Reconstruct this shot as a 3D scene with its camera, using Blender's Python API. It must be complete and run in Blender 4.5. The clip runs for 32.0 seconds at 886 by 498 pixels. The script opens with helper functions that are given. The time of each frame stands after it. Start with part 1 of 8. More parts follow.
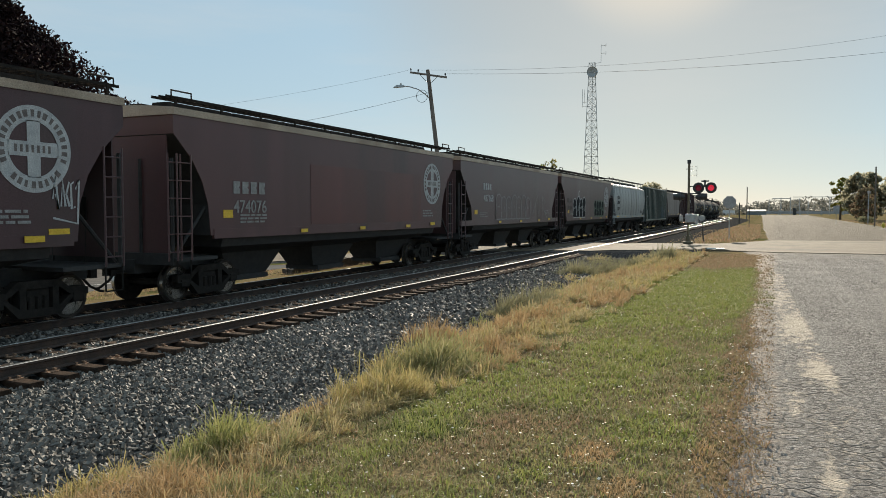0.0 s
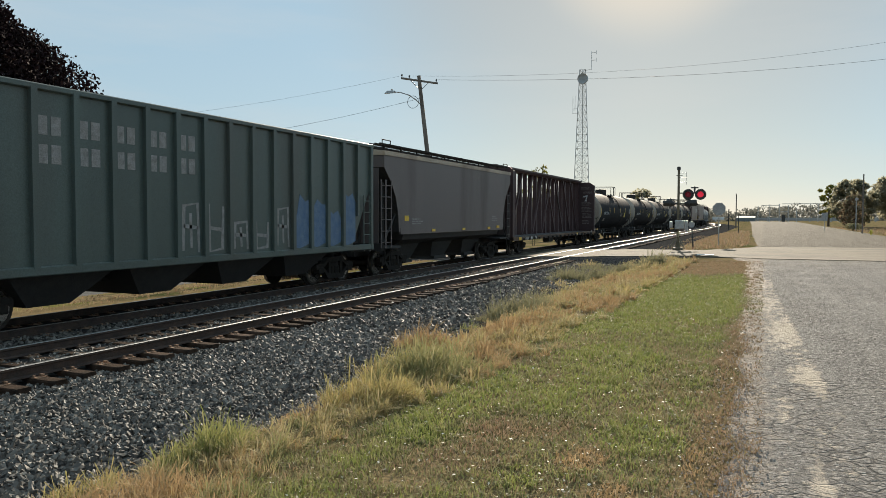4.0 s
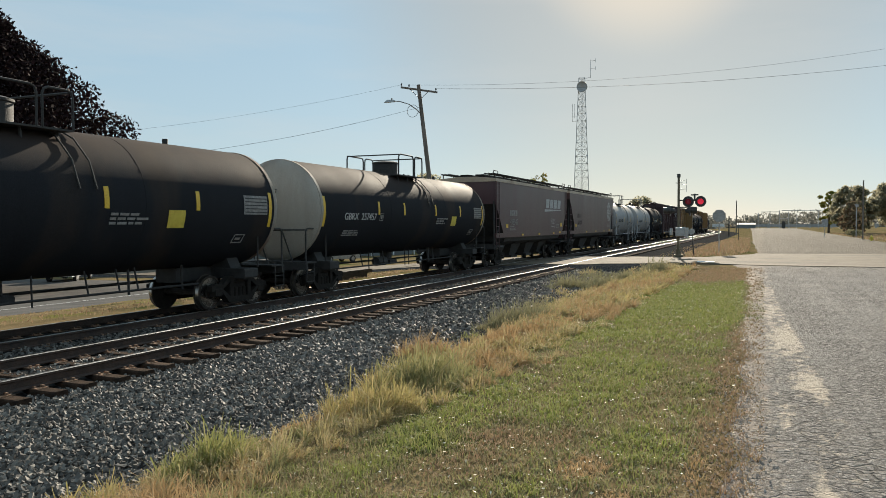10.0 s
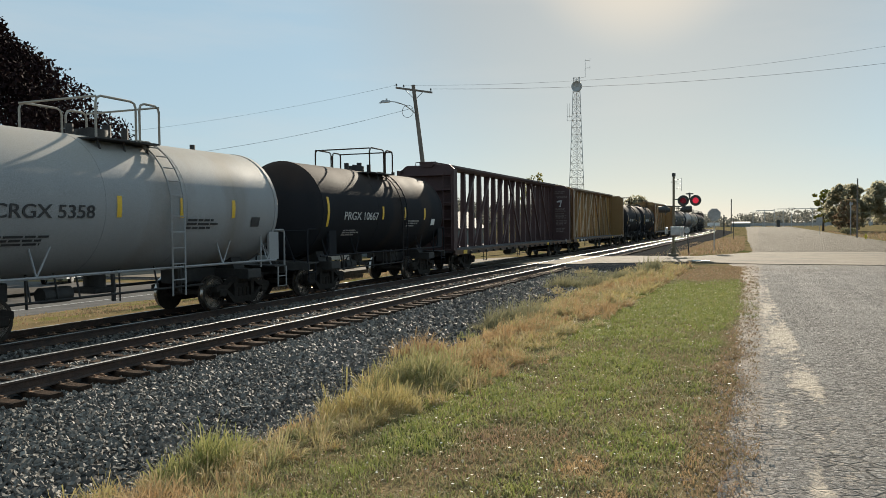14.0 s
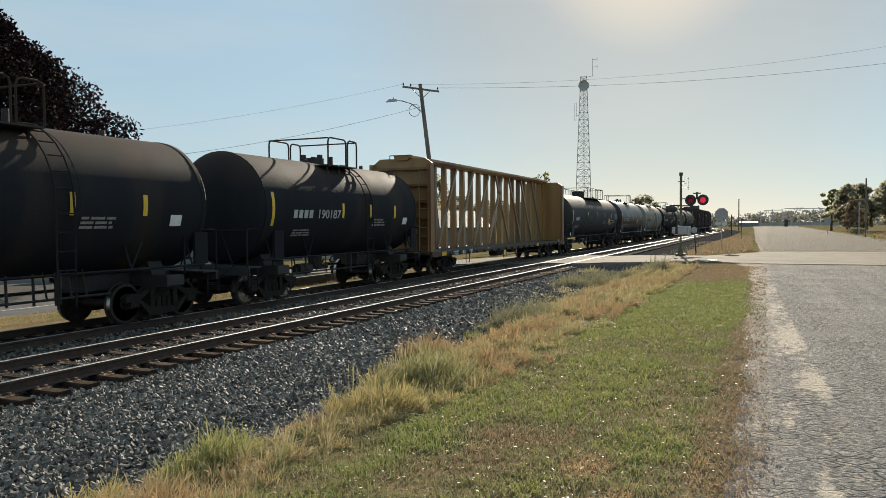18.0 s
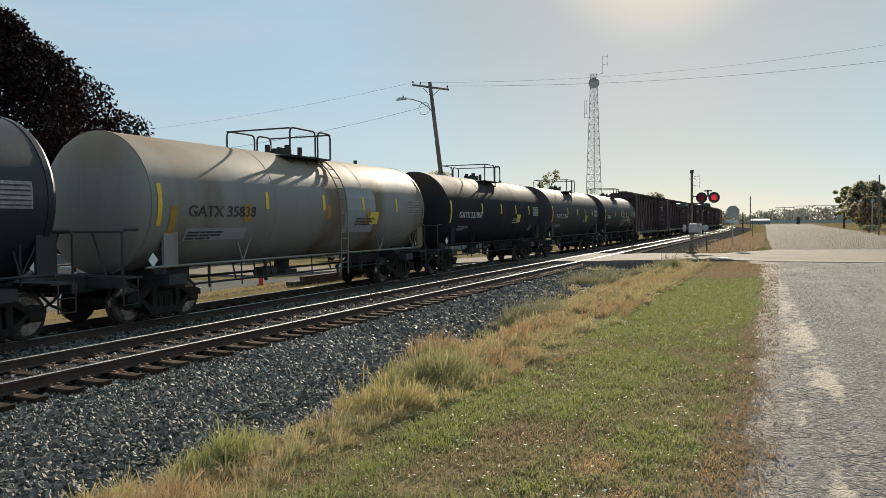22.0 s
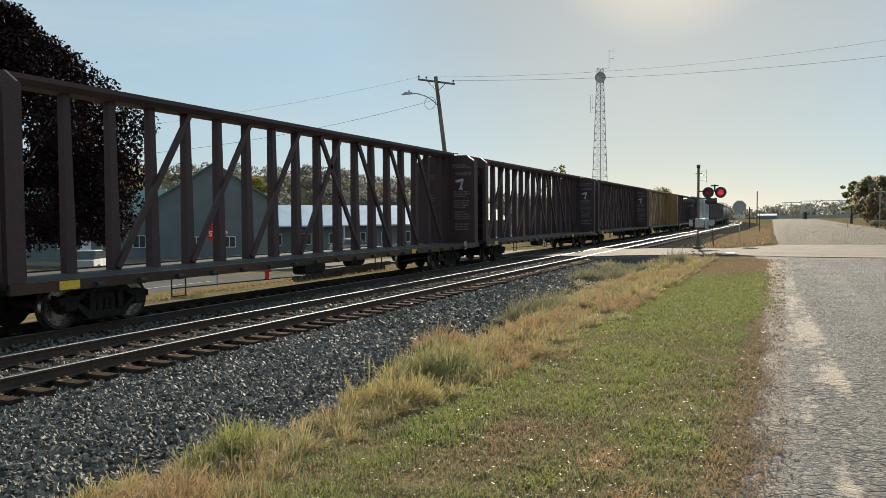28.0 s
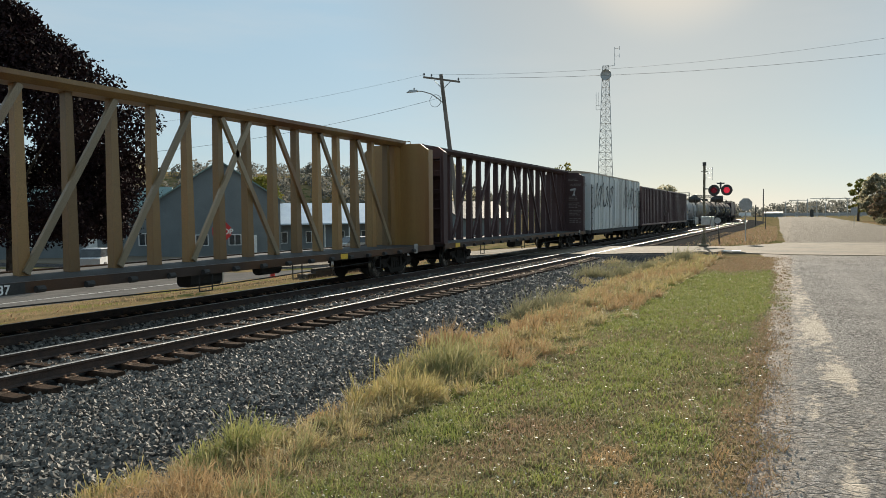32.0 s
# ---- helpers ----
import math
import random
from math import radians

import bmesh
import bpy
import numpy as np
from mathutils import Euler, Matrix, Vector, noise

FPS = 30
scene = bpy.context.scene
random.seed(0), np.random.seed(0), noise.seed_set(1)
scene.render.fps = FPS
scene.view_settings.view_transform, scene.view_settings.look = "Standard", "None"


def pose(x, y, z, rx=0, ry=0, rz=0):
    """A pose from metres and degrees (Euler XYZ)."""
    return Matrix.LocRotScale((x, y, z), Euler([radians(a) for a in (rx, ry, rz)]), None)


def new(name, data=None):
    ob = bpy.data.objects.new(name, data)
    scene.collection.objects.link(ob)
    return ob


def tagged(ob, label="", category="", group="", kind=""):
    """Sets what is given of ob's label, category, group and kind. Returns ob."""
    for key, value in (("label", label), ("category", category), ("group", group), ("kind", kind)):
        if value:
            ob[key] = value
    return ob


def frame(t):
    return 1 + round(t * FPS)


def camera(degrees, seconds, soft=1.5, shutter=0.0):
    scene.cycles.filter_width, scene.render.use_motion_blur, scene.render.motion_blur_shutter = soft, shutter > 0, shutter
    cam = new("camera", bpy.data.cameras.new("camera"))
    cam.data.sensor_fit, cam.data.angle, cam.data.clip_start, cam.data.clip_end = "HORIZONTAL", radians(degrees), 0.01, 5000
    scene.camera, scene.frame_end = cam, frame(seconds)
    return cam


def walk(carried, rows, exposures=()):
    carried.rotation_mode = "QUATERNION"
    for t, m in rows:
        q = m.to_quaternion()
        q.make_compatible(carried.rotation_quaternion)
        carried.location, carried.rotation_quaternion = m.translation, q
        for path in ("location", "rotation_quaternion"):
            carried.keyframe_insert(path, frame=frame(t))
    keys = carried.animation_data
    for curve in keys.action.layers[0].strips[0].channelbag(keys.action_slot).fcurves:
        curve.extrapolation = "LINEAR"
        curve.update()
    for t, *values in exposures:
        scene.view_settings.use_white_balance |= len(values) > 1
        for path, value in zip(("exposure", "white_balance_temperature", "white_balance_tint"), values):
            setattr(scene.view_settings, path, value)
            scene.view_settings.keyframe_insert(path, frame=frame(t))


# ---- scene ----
cam = camera(60.3, 32.0, soft=0.8)
EYE = (0.0, 0.0, 1.85)


def aim(yaw, pitch, roll):
    """Camera held at the roadside: degrees left of the track's direction, up, and lean."""
    return pose(*EYE, 90 + pitch, 0, yaw) @ pose(0, 0, 0, 0, 0, roll)


HELD = [
    (0, 23.488, -2.912, -0.007), (0.5, 23.398, -2.837, 0.068), (1, 23.271, -2.744, 0.134),
    (1.5, 23.130, -2.647, 0.180), (2, 23.011, -2.563, 0.198), (2.5, 22.917, -2.504, 0.196),
    (3, 22.846, -2.480, 0.189), (3.5, 22.796, -2.490, 0.185), (5.5, 22.779, -2.323, 0.025),
    (6, 22.739, -2.221, 0.006), (6.5, 22.712, -2.150, -0.014), (7, 22.702, -2.107, -0.036),
    (7.5, 22.712, -2.083, -0.053), (8, 22.732, -2.053, -0.068), (8.5, 22.750, -2.009, -0.084),
    (9, 22.775, -1.961, -0.106), (9.5, 22.805, -1.904, -0.136), (10, 22.823, -1.841, -0.169),
    (10.5, 22.819, -1.781, -0.203), (11, 22.788, -1.731, -0.237), (11.5, 22.730, -1.706, -0.269),
    (12, 22.650, -1.709, -0.299), (12.5, 22.567, -1.727, -0.335), (13, 22.513, -1.753, -0.377),
    (13.5, 22.495, -1.789, -0.418), (14, 22.499, -1.830, -0.454), (14.5, 22.522, -1.873, -0.486),
    (16.5, 22.783, -1.979, -0.332), (17, 22.851, -1.955, -0.330), (17.5, 22.920, -1.933, -0.333),
    (18, 22.988, -1.898, -0.339), (18.5, 23.050, -1.849, -0.346), (19, 23.108, -1.803, -0.353),
    (19.5, 23.186, -1.765, -0.364), (20, 23.301, -1.743, -0.377), (20.5, 23.440, -1.761, -0.387),
    (21, 23.571, -1.826, -0.395), (21.5, 23.671, -1.926, -0.414), (22, 23.737, -2.029, -0.450),
    (22.5, 23.787, -2.106, -0.492), (23, 23.844, -2.167, -0.516), (23.5, 23.911, -2.208, -0.522),
    (24, 23.965, -2.219, -0.528), (24.5, 24.006, -2.222, -0.545), (25, 24.049, -2.231, -0.569),
    (25.5, 24.095, -2.249, -0.594), (27.5, 24.136, -2.414, -0.315), (28, 24.168, -2.424, -0.392),
    (28.5, 24.211, -2.467, -0.454), (29, 24.252, -2.517, -0.502), (29.5, 24.280, -2.569, -0.537),
    (30, 24.293, -2.622, -0.546), (30.5, 24.294, -2.656, -0.520), (31, 24.317, -2.645, -0.472),
    (31.5, 24.407, -2.607, -0.433), (32, 24.563, -2.582, -0.416)]
walk(cam, [(t, aim(*a)) for t, *a in HELD], exposures=[(0.0, 0.75), (32.0, 0.75)])

# ---- light: low sun ahead, hazy autumn sky ----
SUN_ELEV, SUN_LEFT = radians(21.0), radians(8.0)
world = bpy.data.worlds.new("sky")
scene.world = world
world.use_nodes = True
wn, wl = world.node_tree.nodes, world.node_tree.links
sky = wn.new("ShaderNodeTexSky")
sky.sky_type = "NISHITA"
sky.sun_disc = False
sky.sun_elevation = SUN_ELEV
sky.sun_rotation = -SUN_LEFT
sky.air_density, sky.dust_density, sky.ozone_density = 1.0, 0.3, 2.0
# thin high cloud streaks over the blue
tc = wn.new("ShaderNodeTexCoord")
mp = wn.new("ShaderNodeMapping")
mp.inputs["Scale"].default_value = (1.3, 1.3, 9.0)
cn = wn.new("ShaderNodeTexNoise")
cn.inputs["Scale"].default_value = 2.2
cn.inputs["Detail"].default_value = 6.0
cn.inputs["Roughness"].default_value = 0.55
cr = wn.new("ShaderNodeValToRGB")
cr.color_ramp.elements[0].position, cr.color_ramp.elements[1].position = 0.46, 0.78
cr.color_ramp.elements[0].color, cr.color_ramp.elements[1].color = (0, 0, 0, 1), (0.24, 0.24, 0.24, 1)
cm = wn.new("ShaderNodeMixRGB")
cm.blend_type = "MIX"
cm.inputs["Color2"].default_value = (4.3, 4.2, 4.0, 1)
wl.new(tc.outputs["Generated"], mp.inputs["Vector"])
wl.new(mp.outputs["Vector"], cn.inputs["Vector"])
wl.new(cn.outputs["Fac"], cr.inputs["Fac"])
# thin high haze: blue away from the sun, cream round it and along the horizon


def sky_math(op, x, y):
    m = wn.new("ShaderNodeMath")
    m.operation = op
    for k, v in enumerate((x, y)):
        if isinstance(v, float):
            m.inputs[k].default_value = v
        else:
            wl.new(v, m.inputs[k])
    return m.outputs["Value"]


def sky_mix(fac, x, y, blend="MIX"):
    m = wn.new("ShaderNodeMixRGB")
    m.blend_type = blend
    for k, v in (("Fac", fac), ("Color1", x), ("Color2", y)):
        if isinstance(v, tuple):
            m.inputs[k].default_value = (*v, 1)
        elif isinstance(v, float):
            m.inputs[k].default_value = v
        else:
            wl.new(v, m.inputs[k])
    return m.outputs["Color"]


def sky_ramp(x, lo, hi):
    m = wn.new("ShaderNodeMapRange")
    m.interpolation_type = "SMOOTHSTEP"
    m.inputs["From Min"].default_value, m.inputs["From Max"].default_value = lo, hi
    wl.new(x, m.inputs["Value"])
    return m.outputs["Result"]


sun_dir = Vector((-math.sin(SUN_LEFT) * math.cos(SUN_ELEV), math.cos(SUN_LEFT) * math.cos(SUN_ELEV), math.sin(SUN_ELEV)))
towards = wn.new("ShaderNodeVectorMath")
towards.operation = "DOT_PRODUCT"
towards.inputs[1].default_value = sun_dir
wl.new(tc.outputs["Generated"], towards.inputs[0])
near_sun = towards.outputs["Value"]
height = wn.new("ShaderNodeSeparateXYZ")
wl.new(tc.outputs["Generated"], height.inputs["Vector"])
low = sky_math("POWER", sky_math("SUBTRACT", 1.0, sky_math("MAXIMUM", height.outputs["Z"], 0.0)), 7.0)
haze = sky_mix(sky_math("MULTIPLY", low, 0.5), (2.25, 3.20, 3.80), (3.2, 3.62, 3.65))
haze = sky_mix(sky_ramp(near_sun, 0.905, 0.996), haze, (2.36, 2.50, 2.36))
haze = sky_mix(sky_math("MULTIPLY", sky_ramp(near_sun, 0.986, 1.0), 1.0), haze, (1.9, 1.15, 0.35), "ADD")
veiled = sky_mix(0.88, sky.outputs["Color"], haze)
wl.new(veiled, cm.inputs["Color1"])
wl.new(cr.outputs["Color"], cm.inputs["Fac"])
wl.new(cm.outputs["Color"], wn["Background"].inputs["Color"])
wn["Background"].inputs["Strength"].default_value = 0.10

sun = new("sun", bpy.data.lights.new("sun", "SUN"))
sun.data.energy, sun.data.angle, sun.data.color = 5.0, radians(0.6), (1.0, 0.89, 0.72)
sun.matrix_world = Matrix.Translation((0, 0, 60)) @ sun_dir.to_track_quat("Z", "Y").to_matrix().to_4x4()


# ---- materials ----
def surf(name, c1, c2, scale=3.0, rough=0.7, metal=0.0, bump=0.25, fine=40.0, c3=None, streak=False, spec=0.5, vary=0.0, stain=0.5):
    """Procedural surface: c1 to c2 by a coarse noise, mottled by a fine one, stained in places by c3."""
    m = bpy.data.materials.new(name)
    m.use_nodes = True
    n, l = m.node_tree.nodes, m.node_tree.links
    b = n["Principled BSDF"]
    co = n.new("ShaderNodeTexCoord")
    vec = co.outputs["Object"]
    if streak:
        mpn = n.new("ShaderNodeMapping")
        mpn.inputs["Scale"].default_value = (1.0, 1.0, 0.12)
        l.new(vec, mpn.inputs["Vector"])
        vec = mpn.outputs["Vector"]
    n1 = n.new("ShaderNodeTexNoise")
    n1.inputs["Scale"].default_value, n1.inputs["Detail"].default_value = scale, 5.0
    n2 = n.new("ShaderNodeTexNoise")
    n2.inputs["Scale"].default_value, n2.inputs["Detail"].default_value = fine, 3.0
    l.new(vec, n1.inputs["Vector"])
    l.new(co.outputs["Object"], n2.inputs["Vector"])
    ramp = n.new("ShaderNodeValToRGB")
    ramp.color_ramp.elements[0].position, ramp.color_ramp.elements[1].position = 0.32, 0.68
    ramp.color_ramp.elements[0].color, ramp.color_ramp.elements[1].color = (*c1, 1), (*c2, 1)
    l.new(n1.outputs["Fac"], ramp.inputs["Fac"])
    col = ramp.outputs["Color"]
    if c3:
        n3 = n.new("ShaderNodeTexNoise")
        n3.inputs["Scale"].default_value, n3.inputs["Detail"].default_value = scale * 0.45, 7.0
        r3 = n.new("ShaderNodeValToRGB")
        r3.color_ramp.elements[0].position, r3.color_ramp.elements[1].position = stain, stain + 0.14
        l.new(vec, n3.inputs["Vector"])
        l.new(n3.outputs["Fac"], r3.inputs["Fac"])
        mx3 = n.new("ShaderNodeMixRGB")
        mx3.inputs["Color2"].default_value = (*c3, 1)
        l.new(r3.outputs["Color"], mx3.inputs["Fac"])
        l.new(col, mx3.inputs["Color1"])
        col = mx3.outputs["Color"]
    ov = n.new("ShaderNodeMixRGB")
    ov.blend_type, ov.inputs["Fac"].default_value = "OVERLAY", 0.55
    l.new(col, ov.inputs["Color1"])
    l.new(n2.outputs["Fac"], ov.inputs["Color2"])
    col = ov.outputs["Color"]
    if vary:
        oi = n.new("ShaderNodeObjectInfo")
        hs = n.new("ShaderNodeHueSaturation")
        mr = n.new("ShaderNodeMapRange")
        mr.inputs["To Min"].default_value, mr.inputs["To Max"].default_value = 1 - vary, 1 + vary
        l.new(oi.outputs["Random"], mr.inputs["Value"])
        l.new(mr.outputs["Result"], hs.inputs["Value"])
        l.new(col, hs.inputs["Color"])
        col = hs.outputs["Color"]
    l.new(col, b.inputs["Base Color"])
    b.inputs["Metallic"].default_value = metal
    b.inputs["Specular IOR Level"].default_value = spec
    rr = n.new("ShaderNodeMapRange")
    rr.inputs["To Min"].default_value, rr.inputs["To Max"].default_value = max(0.03, rough - 0.12), min(1.0, rough + 0.12)
    l.new(n1.outputs["Fac"], rr.inputs["Value"])
    l.new(rr.outputs["Result"], b.inputs["Roughness"])
    if bump:
        bp = n.new("ShaderNodeBump")
        bp.inputs["Strength"].default_value, bp.inputs["Distance"].default_value = bump, 0.02
        l.new(n2.outputs["Fac"], bp.inputs["Height"])
        l.new(bp.outputs["Normal"], b.inputs["Normal"])
    return m


def island(name, cols, rough=0.8, through_light=0.0, spec=0.2, noise_scale=0.0):
    """Each loose piece of a joined mesh takes one of the colours."""
    m = bpy.data.materials.new(name)
    m.use_nodes = True
    n, l = m.node_tree.nodes, m.node_tree.links
    b = n["Principled BSDF"]
    g = n.new("ShaderNodeNewGeometry")
    ramp = n.new("ShaderNodeValToRGB")
    el = ramp.color_ramp.elements
    while len(el) < len(cols):
        el.new(0.5)
    for i, c in enumerate(cols):
        el[i].position, el[i].color = i / (len(cols) - 1), (*c, 1)
    l.new(g.outputs["Random Per Island"], ramp.inputs["Fac"])
    l.new(ramp.outputs["Color"], b.inputs["Base Color"])
    b.inputs["Roughness"].default_value = rough
    b.inputs["Specular IOR Level"].default_value = spec
    if through_light:
        tr = n.new("ShaderNodeBsdfTranslucent")
        l.new(ramp.outputs["Color"], tr.inputs["Color"])
        mx = n.new("ShaderNodeMixShader")
        mx.inputs["Fac"].default_value = through_light
        l.new(b.outputs["BSDF"], mx.inputs[1])
        l.new(tr.outputs["BSDF"], mx.inputs[2])
        l.new(mx.outputs["Shader"], n["Material Output"].inputs["Surface"])
    return m


def glow(name, color, strength):
    m = bpy.data.materials.new(name)
    m.use_nodes = True
    b = m.node_tree.nodes["Principled BSDF"]
    b.inputs["Base Color"].default_value = (*color, 1)
    b.inputs["Emission Color"].default_value = (*color, 1)
    b.inputs["Emission Strength"].default_value = strength
    return m


M_STEEL = surf("polished_rail", (0.36, 0.345, 0.33), (0.45, 0.435, 0.42), 5, 0.42, 1.0, 0.0)
M_RUST = surf("rail_rust", (0.035, 0.023, 0.018), (0.07, 0.042, 0.03), 6, 0.85, 0.0, 0.4)
M_TIE = surf("tie_wood", (0.042, 0.029, 0.022), (0.085, 0.056, 0.040), 5, 0.95, 0, 0.6, 60, (0.03, 0.025, 0.022), vary=0.4, spec=0.05)
M_PLATE = surf("tie_plate_steel", (0.22, 0.13, 0.08), (0.32, 0.20, 0.13), 12, 0.6, 0.3, 0.3)
M_STONE = island("ballast_stone", [(0.050, 0.046, 0.043), (0.138, 0.126, 0.113), (0.078, 0.071, 0.065), (0.225, 0.205, 0.180), (0.092, 0.084, 0.076), (0.295, 0.27, 0.235), (0.116, 0.106, 0.096), (0.185, 0.169, 0.148)], 0.66, 0, 0.14)
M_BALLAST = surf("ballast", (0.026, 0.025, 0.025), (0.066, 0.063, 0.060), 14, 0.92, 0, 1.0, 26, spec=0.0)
M_BALLAST_OLD = surf("old_ballast", (0.035, 0.033, 0.033), (0.12, 0.11, 0.105), 12, 0.9, 0, 1.0, 24, spec=0.0)
M_ROAD = surf("chip_seal_asphalt", (0.134, 0.122, 0.113), (0.182, 0.167, 0.154), 0.7, 0.93, 0, 1.0, 75, (0.27, 0.25, 0.225), stain=0.60, spec=0.07)


def worn_road(m, dust_or_sun, gravel):
    """Cracks, bare chips and pale dusty patches spread along the road's edge, broken by noise."""
    n, l = m.node_tree.nodes, m.node_tree.links
    b = n["Principled BSDF"]
    col = b.inputs["Base Color"].links[0].from_socket
    co = n.new("ShaderNodeTexCoord").outputs["Object"]

    def mapped(scale, loc=(0, 0, 0)):
        q = n.new("ShaderNodeMapping")
        q.inputs["Scale"].default_value, q.inputs["Location"].default_value = scale, loc
        l.new(co, q.inputs["Vector"])
        return q.outputs["Vector"]

    def noise(vec, scale, detail=6.0, rough=0.6):
        q = n.new("ShaderNodeTexNoise")
        q.inputs["Scale"].default_value, q.inputs["Detail"].default_value, q.inputs["Roughness"].default_value = scale, detail, rough
        l.new(vec, q.inputs["Vector"])
        return q.outputs["Fac"]

    def remap(v, a, c, lo=0.0, hi=1.0):
        q = n.new("ShaderNodeMapRange")
        for k, x in (("From Min", a), ("From Max", c), ("To Min", lo), ("To Max", hi)):
            q.inputs[k].default_value = x
        l.new(v, q.inputs["Value"])
        return q.outputs["Result"]

    def calc(op, a, c):
        q = n.new("ShaderNodeMath")
        q.operation = op
        for k, v in enumerate((a, c)):
            if isinstance(v, float):
                q.inputs[k].default_value = v
            else:
                l.new(v, q.inputs[k])
        return q.outputs["Value"]

    def blend(fac, c1, colour, mode="MIX"):
        q = n.new("ShaderNodeMixRGB")
        q.blend_type = mode
        l.new(fac, q.inputs["Fac"])
        l.new(c1, q.inputs["Color1"])
        q.inputs["Color2"].default_value = (*colour, 1)
        return q.outputs["Color"]
    # single stone chips
    chips = n.new("ShaderNodeTexVoronoi")
    chips.inputs["Scale"].default_value = 38.0
    l.new(co, chips.inputs["Vector"])
    sepc = n.new("ShaderNodeSeparateXYZ")
    l.new(chips.outputs["Color"], sepc.inputs["Vector"])
    col = blend(remap(sepc.outputs["X"], 0.55, 0.9, 0.0, 0.7), col, (0.36, 0.335, 0.31))
    col = blend(remap(sepc.outputs["Y"], 0.62, 0.9, 0.0, 0.75), col, (0.07, 0.065, 0.06))
    # streaks along the wheel tracks
    col = blend(remap(noise(mapped((1.6, 0.07, 1)), 1.0, 4.0), 0.45, 0.72, 0.0, 0.5), col, (0.28, 0.26, 0.235))
    # crazed cracks, mostly across the road
    wob = n.new("ShaderNodeVectorMath")
    wob.operation = "ADD"
    nz = n.new("ShaderNodeTexNoise")
    nz.inputs["Scale"].default_value = 3.0
    l.new(co, nz.inputs["Vector"])
    l.new(mapped((5.5, 8.0, 1.0)), wob.inputs[0])
    l.new(nz.outputs["Color"], wob.inputs[1])
    net = n.new("ShaderNodeTexVoronoi")
    net.feature = "DISTANCE_TO_EDGE"
    net.inputs["Scale"].default_value = 1.0
    l.new(wob.outputs["Vector"], net.inputs["Vector"])
    line = remap(net.outputs["Distance"], 0.015, 0.10, 1.0, 0.0)
    crack = calc("MULTIPLY", line, remap(noise(mapped((1, 1, 1)), 0.9, 3.0), 0.38, 0.62, 0.15, 0.7))
    col = blend(crack, col, (0.06, 0.055, 0.05))
    # dust patches beside the overlay's edge, and the gravel shoulder
    sep = n.new("ShaderNodeSeparateXYZ")
    l.new(co, sep.inputs["Vector"])
    along = remap(sep.outputs["Y"], 7.5, 21.0, 0.72, 0.26)
    past = calc("SUBTRACT", sep.outputs["X"], along)
    inside = remap(calc("ADD", past, remap(noise(mapped((3, 3, 1)), 2.0), 0.0, 1.0, -0.10, 0.10)), -0.03, 0.02, 1.0, 0.0)
    total = remap(noise(mapped((2.6, 1.3, 1)), 2.2, 10.0, 0.78), 0.36, 0.64, -0.85, 0.62)
    for x, y, rx, ry, k in ((0.53, 9.6, 0.30, 1.3, 0.9), (0.34, 13.2, 0.42, 2.6, 0.9), (0.15, 17.5, 0.40, 3.0, 0.6), (0.40, 5.7, 0.14, 0.7, 0.6), (0.22, 7.8, 0.12, 1.0, 0.4), (0.05, 22.0, 0.5, 3.0, 0.5)):
        spot = n.new("ShaderNodeTexGradient")
        spot.gradient_type = "SPHERICAL"
        l.new(mapped((1 / rx, 1 / ry, 0.0), (-x / rx, -y / ry, 0)), spot.inputs["Vector"])
        total = calc("ADD", total, calc("MULTIPLY", spot.outputs["Fac"], float(k * 1.5)))
    dusty = calc("MULTIPLY", remap(total, 0.10, 0.75, 0.0, 0.9), inside)
    col = blend(dusty, col, dust_or_sun)
    edge = remap(calc("ADD", sep.outputs["X"], remap(noise(mapped((2.2, 0.9, 1)), 2.0, 8.0), 0.0, 1.0, -0.40, 0.40)), -0.25, 0.15, 0.9, 0.0)
    col = blend(edge, col, gravel)
    beyond = remap(calc("ADD", sep.outputs["Y"], remap(noise(mapped((0.3, 0.3, 1)), 1.0), 0.0, 1.0, -6.0, 6.0)), 30.0, 48.0, 0.0, 0.85)
    col = blend(beyond, col, (0.112, 0.090, 0.064))
    l.new(col, b.inputs["Base Color"])
    bp = b.inputs["Normal"].links[0].from_node
    old = bp.inputs["Height"].links[0].from_socket
    l.new(calc("SUBTRACT", calc("ADD", old, calc("MULTIPLY", sepc.outputs["X"], 0.5)), calc("MULTIPLY", crack, 1.5)), bp.inputs["Height"])


worn_road(M_ROAD, (0.46, 0.39, 0.31), (0.33, 0.27, 0.22))
M_CROSS = surf("worn_concrete", (0.132, 0.106, 0.077), (0.178, 0.146, 0.108), 0.9, 0.93, 0, 0.4, 50, (0.118, 0.098, 0.077), spec=0.10)
M_SOIL = surf("dry_turf", (0.15, 0.115, 0.062), (0.23, 0.17, 0.095), 0.9, 0.97, 0, 1.0, 35, (0.075, 0.085, 0.030), stain=0.50, spec=0.0)
M_STREET = surf("street_asphalt", (0.12, 0.115, 0.11), (0.17, 0.16, 0.15), 0.8, 0.92, 0, 0.4, 60, spec=0.0)
M_DRYGRASS = surf("tan_grass", (0.17, 0.125, 0.07), (0.25, 0.185, 0.10), 1.6, 0.97, 0, 0.8, 40, (0.16, 0.15, 0.05), spec=0.0)
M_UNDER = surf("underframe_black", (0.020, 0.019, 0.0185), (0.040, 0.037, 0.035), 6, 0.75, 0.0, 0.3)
M_TRUCK = surf("truck_grime", (0.016, 0.014, 0.0125), (0.032, 0.027, 0.023), 7, 0.9, 0.0, 0.4, spec=0.15)
